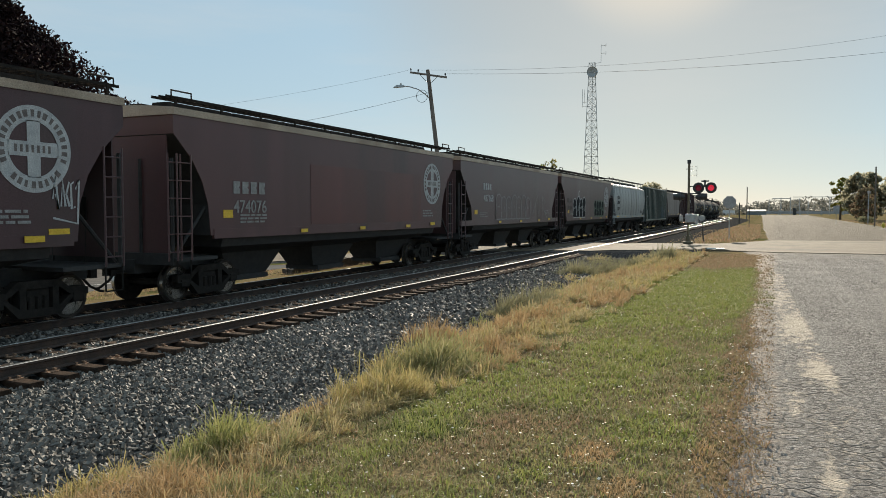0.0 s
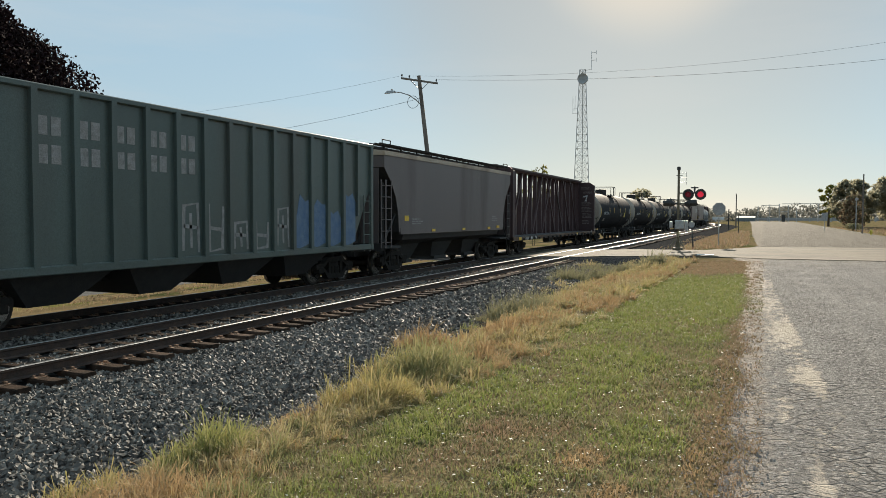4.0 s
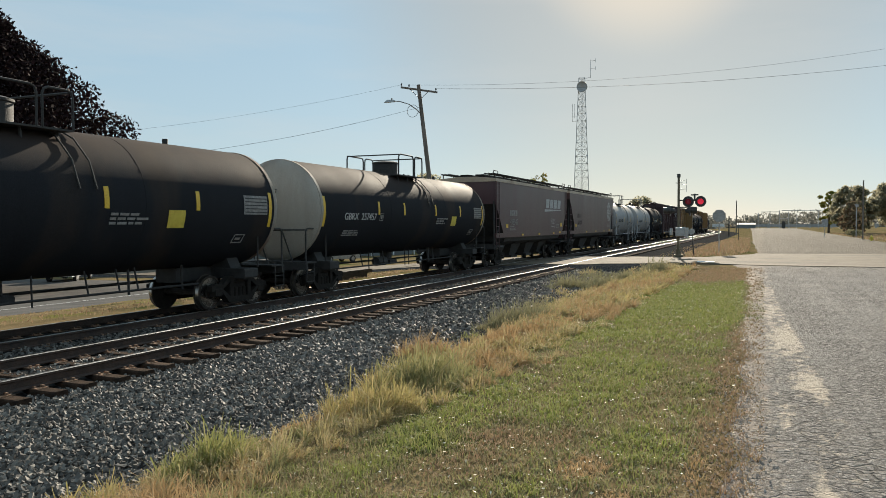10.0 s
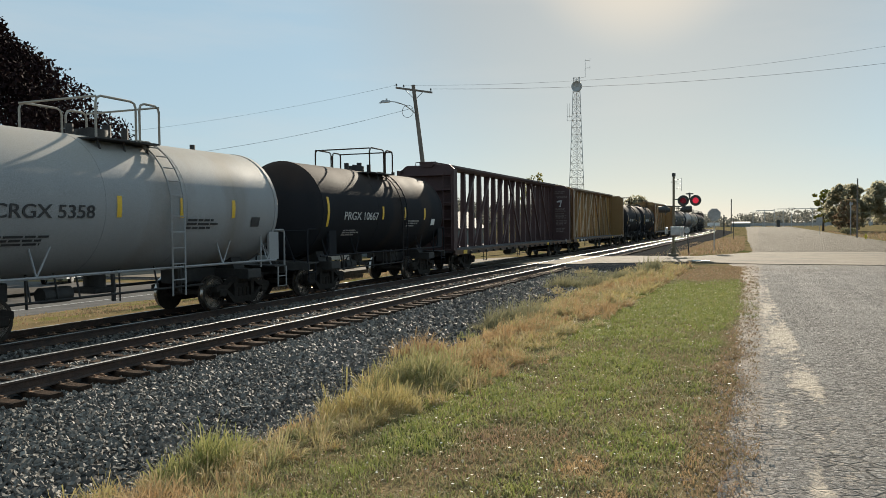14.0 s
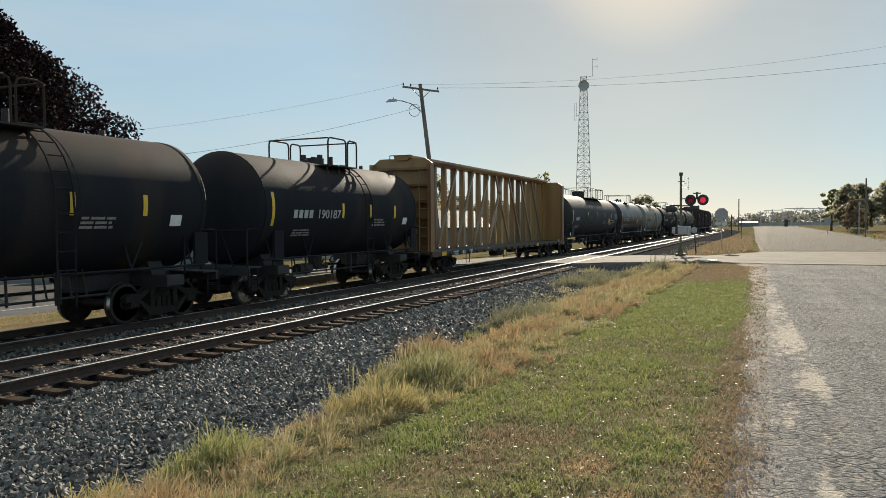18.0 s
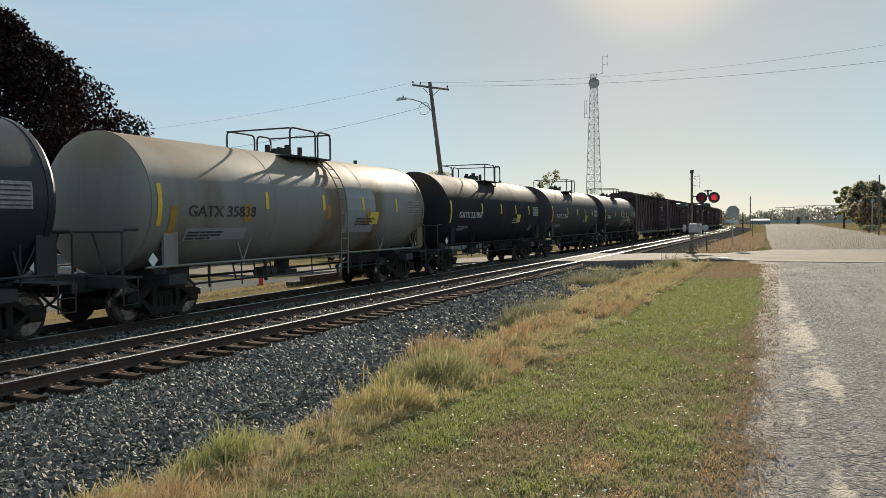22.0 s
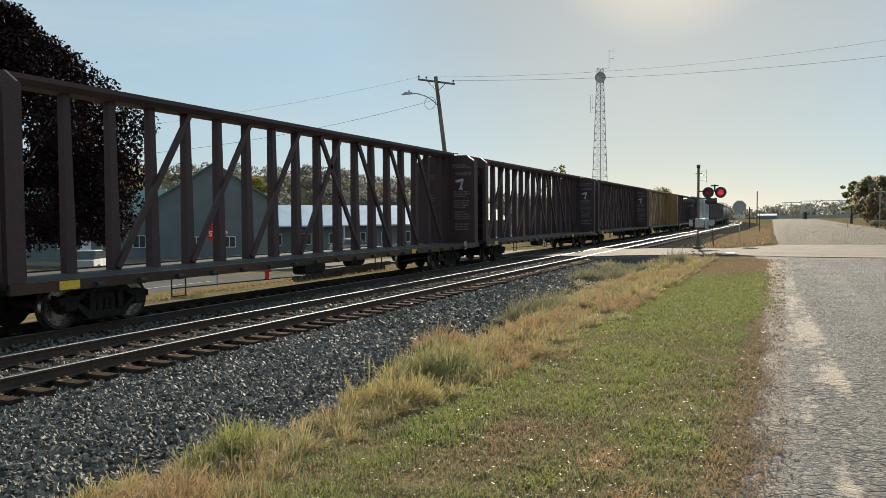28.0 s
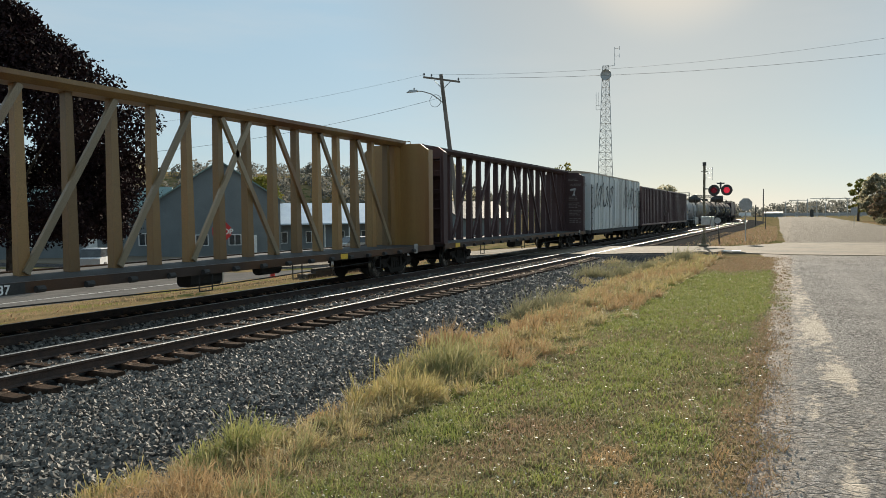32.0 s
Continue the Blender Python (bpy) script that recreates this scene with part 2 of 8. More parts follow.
M_WHEEL = surf("wheel_steel", (0.030, 0.025, 0.021), (0.060, 0.048, 0.040), 9, 0.75, 0.2, 0.3, spec=0.2)
M_TREAD = surf("wheel_tread", (0.35, 0.33, 0.31), (0.5, 0.47, 0.44), 9, 0.3, 1.0, 0.05)
M_WHITE = surf("white_stencil", (0.62, 0.62, 0.60), (0.74, 0.74, 0.72), 8, 0.6, 0, 0.05, vary=0.1)
M_GREYMARK = surf("faded_stencil", (0.22, 0.21, 0.20), (0.33, 0.32, 0.31), 8, 0.8, 0, 0.05, spec=0.1)
M_DARKMARK = surf("dark_stencil", (0.02, 0.02, 0.025), (0.05, 0.05, 0.05), 8, 0.7, 0, 0.05)
M_YELLOW = surf("yellow_reflector", (0.62, 0.38, 0.02), (0.75, 0.48, 0.04), 8, 0.45, 0, 0.05)
M_PLACARD = surf("yellow_placard", (0.55, 0.42, 0.05), (0.66, 0.52, 0.08), 8, 0.6, 0, 0.05)
M_WOODPOLE = surf("grey_pole_wood", (0.12, 0.10, 0.085), (0.20, 0.17, 0.145), 3, 0.9, 0, 0.5, 40, streak=True)
M_GALV = surf("galvanised_steel", (0.32, 0.32, 0.32), (0.45, 0.45, 0.44), 4, 0.5, 0.7, 0.1)
M_DARKSTEEL = surf("dark_painted_steel", (0.03, 0.03, 0.03), (0.06, 0.058, 0.055), 5, 0.5, 0.2, 0.1)
M_SIGNBACK = surf("bare_sign_back", (0.28, 0.28, 0.28), (0.36, 0.36, 0.36), 4, 0.5, 0.5, 0.05)
M_SIGNRED = surf("red_sign_face", (0.45, 0.02, 0.02), (0.55, 0.035, 0.03), 4, 0.45, 0, 0.02)
M_HYDRANT = surf("red_hydrant_paint", (0.38, 0.03, 0.025), (0.5, 0.05, 0.04), 6, 0.5, 0, 0.1)
M_WIRE = surf("wire", (0.02, 0.02, 0.02), (0.04, 0.04, 0.04), 4, 0.7, 0, 0)
M_SIDING = surf("grey_metal_siding", (0.135, 0.155, 0.162), (0.175, 0.195, 0.20), 0.8, 0.7, 0, 0.1, 20)
M_ROOFMETAL = surf("dull_green_metal_roof", (0.13, 0.20, 0.19), (0.18, 0.26, 0.24), 0.9, 0.5, 0.1, 0.1, 20)
M_ROOFBLUE = surf("pale_blue_metal_roof", (0.42, 0.50, 0.60), (0.52, 0.60, 0.68), 0.7, 0.4, 0.1, 0.05, 20)
M_TRIM = surf("white_trim", (0.66, 0.66, 0.64), (0.78, 0.78, 0.76), 4, 0.6, 0, 0.05)
M_GLASS = surf("dark_window_glass", (0.03, 0.035, 0.04), (0.06, 0.065, 0.07), 2, 0.08, 0, 0.0)
M_CARWHITE = surf("white_car_paint", (0.66, 0.66, 0.66), (0.74, 0.74, 0.74), 2, 0.25, 0, 0.0)
M_RUBBER = surf("tyre_rubber", (0.015, 0.015, 0.015), (0.03, 0.03, 0.03), 8, 0.8, 0, 0.2)
M_BARK = surf("bark", (0.055, 0.04, 0.03), (0.11, 0.085, 0.065), 5, 0.95, 0, 1.0, 30)
M_TIMBER = surf("old_timber", (0.045, 0.035, 0.028), (0.09, 0.07, 0.055), 4, 0.9, 0, 0.6, 40)
M_LAMPRED = glow("red_lamp", (0.65, 0.03, 0.06), 0.45)
M_LAMPDIM = glow("dull_red_lamp", (0.20, 0.015, 0.03), 0.12)
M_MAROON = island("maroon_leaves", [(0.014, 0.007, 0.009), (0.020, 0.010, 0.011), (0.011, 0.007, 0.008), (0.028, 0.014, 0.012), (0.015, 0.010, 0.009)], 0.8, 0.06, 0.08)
# distance haze put into the leaf colour: pale and grey for green leaves
M_GREENLEAF = island("hazed_green_leaves", [(0.30, 0.29, 0.20), (0.34, 0.31, 0.22), (0.27, 0.27, 0.19), (0.37, 0.32, 0.23)], 0.9, 0.8, 0.0)
M_YELLOWLEAF = island("yellowing_leaves", [(0.20, 0.19, 0.03), (0.14, 0.16, 0.03), (0.26, 0.20, 0.04), (0.10, 0.12, 0.03)], 0.7, 0.3, 0.3)
# paled by haze in the colour, like the green leaves
M_REDLEAF = island("reddening_leaves", [(0.265, 0.207, 0.138), (0.287, 0.190, 0.132), (0.218, 0.218, 0.127), (0.322, 0.218, 0.149)], 0.9, 0.45, 0.0)
# far haze put into the colour: grey tones close together
M_HAZELEAF = island("hazed_woods_leaves", [(0.165, 0.168, 0.150), (0.175, 0.172, 0.152), (0.180, 0.172, 0.148), (0.158, 0.160, 0.145)], 0.95, 0.5, 0.0)
M_LAWN = island("mown_grass", [(0.185, 0.225, 0.060), (0.235, 0.265, 0.072), (0.30, 0.295, 0.11), (0.155, 0.195, 0.055), (0.37, 0.335, 0.16), (0.21, 0.245, 0.068)], 0.7, 0.4, 0.15)
M_LAWNMIX = island("faded_mown_grass", [(0.211, 0.219, 0.086), (0.308, 0.251, 0.141), (0.162, 0.194, 0.067), (0.373, 0.292, 0.181), (0.178, 0.203, 0.076), (0.243, 0.194, 0.124)], 0.75, 0.35, 0.2)
M_LAWNDRY = island("dry_mown_grass", [(0.34, 0.24, 0.150), (0.27, 0.19, 0.120), (0.24, 0.205, 0.105), (0.40, 0.29, 0.19), (0.31, 0.185, 0.115)], 0.8, 0.35, 0.15)
M_STRAW = island("straw_weeds", [(0.460, 0.380, 0.209), (0.400, 0.335, 0.169), (0.340, 0.310, 0.139), (0.540, 0.440, 0.267), (0.400, 0.300, 0.163), (0.270, 0.210, 0.128)], 0.7, 0.35, 0.15)
M_OLIVE = island("olive_weeds", [(0.280, 0.280, 0.116), (0.360, 0.320, 0.163), (0.220, 0.240, 0.099), (0.420, 0.360, 0.198), (0.250, 0.250, 0.104)], 0.7, 0.35, 0.15)
M_RUSTWEED = island("rusty_weeds", [(0.44, 0.295, 0.155), (0.37, 0.255, 0.135), (0.50, 0.345, 0.19), (0.36, 0.29, 0.15)], 0.75, 0.3, 0.15)
M_GOLDWEED = island("golden_weeds", [(0.46, 0.37, 0.17), (0.40, 0.33, 0.14), (0.34, 0.31, 0.12), (0.52, 0.41, 0.21), (0.32, 0.235, 0.11)], 0.7, 0.35, 0.15)
M_GREENWEED = island("green_weeds", [(0.26, 0.28, 0.095), (0.34, 0.33, 0.13), (0.21, 0.23, 0.08), (0.42, 0.37, 0.18), (0.29, 0.28, 0.11)], 0.7, 0.35, 0.15)
M_SAGE = island("sage_weeds", [(0.252, 0.245, 0.140), (0.315, 0.285, 0.170), (0.210, 0.210, 0.120), (0.389, 0.320, 0.200)], 0.75, 0.3, 0.15)
M_LITTER = island("fallen_leaves", [(0.72, 0.68, 0.52), (0.56, 0.46, 0.28), (0.80, 0.78, 0.68), (0.48, 0.24, 0.09)], 0.6, 0.1, 0.4)
M_GRIT = island("road_grit", [(0.34, 0.29, 0.25), (0.42, 0.36, 0.31), (0.24, 0.21, 0.19), (0.50, 0.45, 0.40)], 0.85, 0, 0.1)
M_MAST = surf("weathered_mast_paint", (0.13, 0.11, 0.075), (0.20, 0.17, 0.12), 4, 0.8, 0, 0.1, spec=0.2)


# ---- mesh kit ----
class Geo:
    """Gathers vertices and faces for one mesh."""

    def __init__(self):
        self.v, self.f, self.mi = [], [], []
        self.cur = 0

    def add(self, vs, fs):
        o = len(self.v)
        self.v.extend(vs)
        for q in fs:
            self.f.append(tuple(i + o for i in q))
            self.mi.append(self.cur)
        return self

    def box(self, x0, x1, y0, y1, z0, z1, c=0.0):
        """Box, with its long edges chamfered by c."""
        if c <= 0:
            vs = [(x, y, z) for x in (x0, x1) for y in (y0, y1) for z in (z0, z1)]
            return self.add(vs, [(0, 1, 3, 2), (4, 6, 7, 5), (0, 4, 5, 1), (2, 3, 7, 6), (0, 2, 6, 4), (1, 5, 7, 3)])
        ring = [(y0 + c, z0), (y1 - c, z0), (y1, z0 + c), (y1, z1 - c), (y1 - c, z1), (y0 + c, z1), (y0, z1 - c), (y0, z0 + c)]
        return self.prism_yz(ring, x0, x1)

    def prism_yz(self, ring, x0, x1):
        n = len(ring)
        vs = [(x0, *p) for p in ring] + [(x1, *p) for p in ring]
        fs = [(i, (i + 1) % n, n + (i + 1) % n, n + i) for i in range(n)]
        return self.add(vs, fs + [tuple(range(n - 1, -1, -1)), tuple(range(n, 2 * n))])

    def prism_xz(self, ring, y0, y1):
        n = len(ring)
        vs = [(p[0], y0, p[1]) for p in ring] + [(p[0], y1, p[1]) for p in ring]
        fs = [(i, n + i, n + (i + 1) % n, (i + 1) % n) for i in range(n)]
        return self.add(vs, fs + [tuple(range(n)), tuple(range(2 * n - 1, n - 1, -1))])

    def prism_xy(self, ring, z0, z1):
        n = len(ring)
        vs = [(*p, z0) for p in ring] + [(*p, z1) for p in ring]
        fs = [(i, (i + 1) % n, n + (i + 1) % n, n + i) for i in range(n)]
        return self.add(vs, fs + [tuple(range(n - 1, -1, -1)), tuple(range(n, 2 * n))])

    def rod(self, a, b, r, seg=6, r2=None):
        a, b = Vector(a), Vector(b)
        r2 = r if r2 is None else r2
        q = (b - a).to_track_quat("Z", "Y")
        vs = []
        for p, rr in ((a, r), (b, r2)):
            for i in range(seg):
                w = 2 * math.pi * i / seg
                vs.append(tuple(p + q @ Vector((rr * math.cos(w), rr * math.sin(w), 0))))
        fs = [(i, (i + 1) % seg, seg + (i + 1) % seg, seg + i) for i in range(seg)]
        return self.add(vs, fs + [tuple(range(seg - 1, -1, -1)), tuple(range(seg, 2 * seg))])

    def pipe(self, pts, r, seg=6):
        """One bent tube through the points."""
        pts = [Vector(p) for p in pts]
        n, vs, q = len(pts), [], None
        for k, p in enumerate(pts):
            d = (pts[min(k + 1, n - 1)] - pts[max(k - 1, 0)]).normalized()
            q = d.to_track_quat("Z", "Y") if q is None else (q @ Vector((0, 0, 1))).rotation_difference(d) @ q
            vs += [tuple(p + q @ Vector((r * math.cos(2 * math.pi * i / seg), r * math.sin(2 * math.pi * i / seg), 0))) for i in range(seg)]
        fs = [(k * seg + i, k * seg + (i + 1) % seg, (k + 1) * seg + (i + 1) % seg, (k + 1) * seg + i) for k in range(n - 1) for i in range(seg)]
        return self.add(vs, fs + [tuple(range(seg - 1, -1, -1)), tuple(range((n - 1) * seg, n * seg))])

    def lathe_x(self, prof, seg=24, cy=0.0, cz=0.0, close=True):
        """Turns (x, radius) about an axis along x."""
        vs, fs = [], []
        for x, r in prof:
            for i in range(seg):
                w = 2 * math.pi * i / seg
                vs.append((x, cy + r * math.cos(w), cz + r * math.sin(w)))
        for k in range(len(prof) - 1):
            for i in range(seg):
                j = (i + 1) % seg
                fs.append((k * seg + i, (k + 1) * seg + i, (k + 1) * seg + j, k * seg + j))
        if close:
            fs.append(tuple(range(seg)))
            fs.append(tuple(range(len(prof) * seg - 1, (len(prof) - 1) * seg - 1, -1)))
        return self.add(vs, fs)

    def lathe_y(self, prof, cx, cz, seg=20):
        """Turns (y, radius) about an axis along y."""
        vs, fs = [], []
        for y, r in prof:
            for i in range(seg):
                w = 2 * math.pi * i / seg
                vs.append((cx + r * math.cos(w), y, cz + r * math.sin(w)))
        for k in range(len(prof) - 1):
            for i in range(seg):
                j = (i + 1) % seg
                fs.append((k * seg + i, k * seg + j, (k + 1) * seg + j, (k + 1) * seg + i))
        fs.append(tuple(range(seg)))
        fs.append(tuple(range(len(prof) * seg - 1, (len(prof) - 1) * seg - 1, -1)))
        return self.add(vs, fs)

    def mesh(self, name, mats, smooth=0.0):
        me = bpy.data.meshes.new(name)
        me.from_pydata(self.v, [], self.f)
        mats = mats if isinstance(mats, (list, tuple)) else [mats]
        for m in mats:
            me.materials.append(m)
        if len(mats) > 1:
            me.polygons.foreach_set("material_index", self.mi)
        bm = bmesh.new()
        bm.from_mesh(me)
        bmesh.ops.recalc_face_normals(bm, faces=bm.faces)
        bm.to_mesh(me)
        bm.free()
        if smooth:
            me.shade_smooth()
            me.set_sharp_from_angle(angle=radians(smooth))
        return me


def thing(name, label, category, group="", kind="", at=None):
    ob = new(name)
    ob.empty_display_size = 0.2
    if at is not None:
        ob.matrix_basis = at
    return tagged(ob, label, category, group, kind)


def part(name, geo, material, parent, label="", smooth=0.0, at=None):
    """Links one mesh under a thing or under a part; geo may be a Geo or a ready mesh."""
    me = geo.mesh(name, material, smooth) if isinstance(geo, Geo) else geo
    ob = new(name, me)
    ob.parent = parent
    if at is not None:
        ob.matrix_basis = at
    if label:
        ob["label"] = label
    if name in ("data_panel", "stencil", "emblem_writing"):
        ob["kind"] = "stuff"
    return ob


def solid(name, geo, material, label, category, kind="", group="", smooth=0.0, at=None):
    """One top-level mesh."""
    ob = new(name, geo.mesh(name, material, smooth) if isinstance(geo, Geo) else geo)
    if at is not None:
        ob.matrix_basis = at
    return tagged(ob, label, category, group, kind)


LETTERS = {}


def lettering(text, size, bold=0.0):
    """A flat mesh of the characters in the xz plane, facing -y, standing on z = 0 from x = 0."""
    key = (text, size)
    if key not in LETTERS:
        cu = bpy.data.curves.new("lettering", "FONT")
        cu.body, cu.size, cu.extrude, cu.offset = text, size * 1.38, 0.004, bold
        ob = bpy.data.objects.new("lettering", cu)
        scene.collection.objects.link(ob)
        me = bpy.data.meshes.new_from_object(ob.evaluated_get(bpy.context.evaluated_depsgraph_get()))
        me.transform(Matrix.Rotation(radians(90), 4, "X"))
        bpy.data.objects.remove(ob)
        LETTERS[key] = me
    return LETTERS[key].copy()


def bars(geo, x, z, w, h, n, y, rnd, gap=0.45):
    """A block of n lines of small writing, each broken into words."""
    step = h / n
    for i in range(n):
        zz, xx = z + h - (i + 1) * step, x
        end = x + w * rnd.uniform(0.6, 1.0)
        while xx < end:
            ww = min(rnd.uniform(0.12, 0.4), end - xx)
            geo.box(xx, xx + ww, y - 0.004, y + 0.004, zz + step * gap, zz + step)
            xx += ww + 0.05


# ---- the two tracks ----
FAR_X, FAR_Z = -14.05, -0.36
NEAR_X, NEAR_Z = -10.28, -0.26
BEND, RADIUS = 180.0, 600.0
# ballast section: offset from the far track's centre, height over its rail
BED = [(-2.9, -0.38), (-1.7, -0.20), (-0.6, -0.188), (0.6, -0.188), (1.6, -0.185), (2.2, -0.15), (2.75, -0.112), (4.40, -0.112), (4.62, -0.18), (6.0, -0.19), (7.6, -0.20), (8.45, -0.24), (9.1, -0.36)]


def track(s, off=0.0, z=0.0):
    """Pose at s metres along the far track's centre line, off metres to its right; local y points along the track."""
    if s <= BEND:
        return pose(FAR_X + off, s, z)
    a = (s - BEND) / RADIUS
    r = RADIUS + off
    return pose(FAR_X - RADIUS + r * math.cos(a), BEND + r * math.sin(a), z, 0, 0, math.degrees(a))


def ribbon(geo, ring, off, z, stations, closed=True):
    """Sweeps a cross-section (offset, height) along the track."""
    n = len(ring)
    vs = []
    for s in stations:
        m = track(s, off, z)
        vs.extend(tuple(m @ Vector((p[0], 0, p[1]))) for p in ring)
    fs = []
    for k in range(len(stations) - 1):
        for i in range(n if closed else n - 1):
            j = (i + 1) % n
            fs.append((k * n + i, k * n + j, (k + 1) * n + j, (k + 1) * n + i))
    geo.add(vs, fs)
    return geo


# ---- ground, road, tracks ----
def lerp(x, pts):
    for (a, za), (b, zb) in zip(pts[:-1], pts[1:]):
        if a <= x <= b:
            return za + (zb - za) * (x - a) / (b - a)
    return pts[0][1] if x < pts[0][0] else pts[-1][1]


def ground_z(x, y):
    z = lerp(x, [(-60, -1.95), (-45, -1.75), (-30, -1.55), (-22, -1.08), (-17.5, -0.64), (-6.2, -0.74), (-5.2, -0.50), (-4.2, -0.20), (-2.8, -0.02), (-1.0, 0.0)])
    far = max(0.0, -x - 150) / 200
    return z + min(1.0, far) * 6


def build_ground():
    xs = [-4500, -2500, -1200, -700, -450, -350, -250, -180, -150, -100, -60, -45, -38, -30, -26, -24, -22.4, -22, -20, -17.5, -12, -8, -6.2, -5.7, -5.2, -4.7, -4.2, -3.7, -3.2, -2.8, -2, -1, -0.4, 4, 10, 20, 40, 80, 160, 400, 900, 2000, 4500]
    ys = [-3000, -1200, -500, -200, -80, -30, -10, 0, 3, 6, 10, 15, 20, 26, 34, 44, 60, 90, 140, 220, 350, 600, 1100, 2200, 4800]
    g = Geo()
    vs = [(x, y, ground_z(x, y)) for y in ys for x in xs]
    n = len(xs)
    fs = [(j * n + i, j * n + i + 1, (j + 1) * n + i + 1, (j + 1) * n + i) for j in range(len(ys) - 1) for i in range(n - 1)]
    g.add(vs, fs)
    solid("ground", g, M_SOIL, "flat dry autumn turf and soil beside the railway", "ground", "structure", smooth=60)

    st = [-400, -150, -60, -20, 0, 10, 20, 34, 44, 60, 90, 130] + list(range(180, 960, 12))
    g = Geo()
    ribbon(g, BED, 0, FAR_Z, st, False)
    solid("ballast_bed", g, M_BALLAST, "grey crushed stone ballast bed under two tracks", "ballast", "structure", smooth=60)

    # rails
    head = [(-0.035, -0.006), (-0.030, 0.0), (0.030, 0.0), (0.035, -0.006)]
    body = [(-0.036, -0.006), (0.036, -0.006), (0.036, -0.038), (0.010, -0.052), (0.010, -0.140), (0.070, -0.158), (0.070, -0.172), (-0.070, -0.172), (-0.070, -0.158), (-0.010, -0.140), (-0.010, -0.052), (-0.036, -0.038)]
    for off, z, lab in ((0.0, FAR_Z, "steel rail with a bright worn head under the train"), (NEAR_X - FAR_X, NEAR_Z, "steel rail with a bright worn head on an empty track")):
        for side in (-0.7525, 0.7525):
            ob = tagged(new("rail"), lab, "rail", "rails", "structure")
            part("rail_body", ribbon(Geo(), body, off + side, z, st), M_RUST, ob, "rust-brown web and base")
            part("rail_head", ribbon(Geo(), head, off + side, z, st, False), M_STEEL, ob, "polished running surface")

    # paved road beside the track, wide beyond the crossing
    g = Geo()
    edge_rnd = random.Random(5)
    left, right = [], []
    y = -60.0
    while y < 330:
        left.append((lerp(y, [(0, -0.12), (12, -0.30), (24, -0.52), (33, -0.75), (36, -1.2), (46, -1.2), (52, -0.3), (80, -1.0), (190, -2.6), (330, -5)]) + edge_rnd.uniform(-0.07, 0.07), y))
        right.append((lerp(y, [(0, 30.0), (52, 30.0), (60, 10.6), (330, 11.0)]), y))
        y += 0.8 if y < 40 else 3.0
    n = len(left)
    vs = []
    for a, b in zip(left, right):
        vs += [(a[0], a[1], 0.0), (a[0] + 0.16, a[1], 0.022), (a[0] + 0.5, a[1], 0.03), (b[0] * 0.5, b[1], 0.05), (b[0], b[1], 0.03)]
    g.add(vs, [(5 * i + k, 5 * i + k + 1, 5 * i + 5 + k + 1, 5 * i + 5 + k) for i in range(n - 1) for k in range(4)])
    solid("road", g, M_ROAD, "worn grey chip-seal road with dusty patches", "road", "structure", smooth=60)

    # the road over the crossing
    g = Geo()
    prof = [(-90, -1.85), (-30.0, -1.45), (-19.0, -0.62), (-15.4, -0.385), (-12.9, -0.378), (-11.6, -0.285), (-9.1, -0.278), (-8.6, -0.265),  (-7.6, -0.18), (-6.0, -0.10), (-3.0, 0.035), (0.0, 0.052), (12, 0.062), (34, 0.05)]
    ya = [39.5, 39.6, 39.6, 39.6, 39.6, 39.7, 39.9, 39.9, 39.3, 38.3, 37.2, 35.6, 35.8, 36.9]
    yb = [49.5, 49.5, 49.5, 49.8, 50.0, 50.2, 49.4, 49.0, 48.5, 46.5, 43.8, 49.5, 52, 55]
    vs = []
    for (x, z), a, b in zip(prof, ya, yb):
        vs += [(x, a, z - 0.12), (x, a, z), (x, b, z), (x, b, z - 0.12)]
    g.add(vs, [(4 * i + k, 4 * i + k + 1, 4 * i + 4 + k + 1, 4 * i + 4 + k) for i in range(len(prof) - 1) for k in range(3)])
    for side in (-1, 1):
        sh = Geo()
        vs = []
        for (x, z), a, b in zip(prof, ya, yb):
            e = a if side < 0 else b
            vs += [(x, e - side * 0.3, z - 0.03), (x, e, z - 0.03), (x, e + side * 0.35, z - 0.10), (x, e + side * 1.3, z - 0.62)]
        sh.add(vs, [(4 * i + k, 4 * i + k + 1, 4 * i + 4 + k + 1, 4 * i + 4 + k) for i in range(len(prof) - 4) for k in range(3)])
        solid("road_shoulder", sh, M_BALLAST_OLD, "dark gravel shoulder of the crossing road", "shoulder", "structure", smooth=50)
    solid("crossing_road", g, M_CROSS, "pale dusty paved road over the level crossing", "road", "structure", smooth=50)

    # street, kerbless, and dry verge behind the tracks
    sx = [-75, -60, -45, -38, -30, -26, -24.0, -22.4]
    g = Geo()
    vs = []
    for i in range(36):
        y = -60 + i * 2.75
        vs += [(x + (0.3 * math.sin(i * 1.3) if x > -23 else 0), y, ground_z(x, y) + 0.03) for x in sx]
    n = len(sx)
    g.add(vs, [(j * n + i, j * n + i + 1, (j + 1) * n + i + 1, (j + 1) * n + i) for j in range(35) for i in range(n - 1)])
    solid("street", g, M_STREET, "grey asphalt street and lot behind the tracks", "road", "structure", smooth=60)
    g = Geo()
    vs, fs = [], []
    for i in range(70):
        y = -60 + i * 1.5
        x0 = -22.5 + 0.35 * math.sin(i * 1.7) - 0.2 * math.sin(i * 3.1)
        vs += [(x, y, ground_z(x, y) + h) for x, h in ((x0, 0.05), (-20.5, 0.07), (-18.8, 0.06), (-16.6, 0.02))]
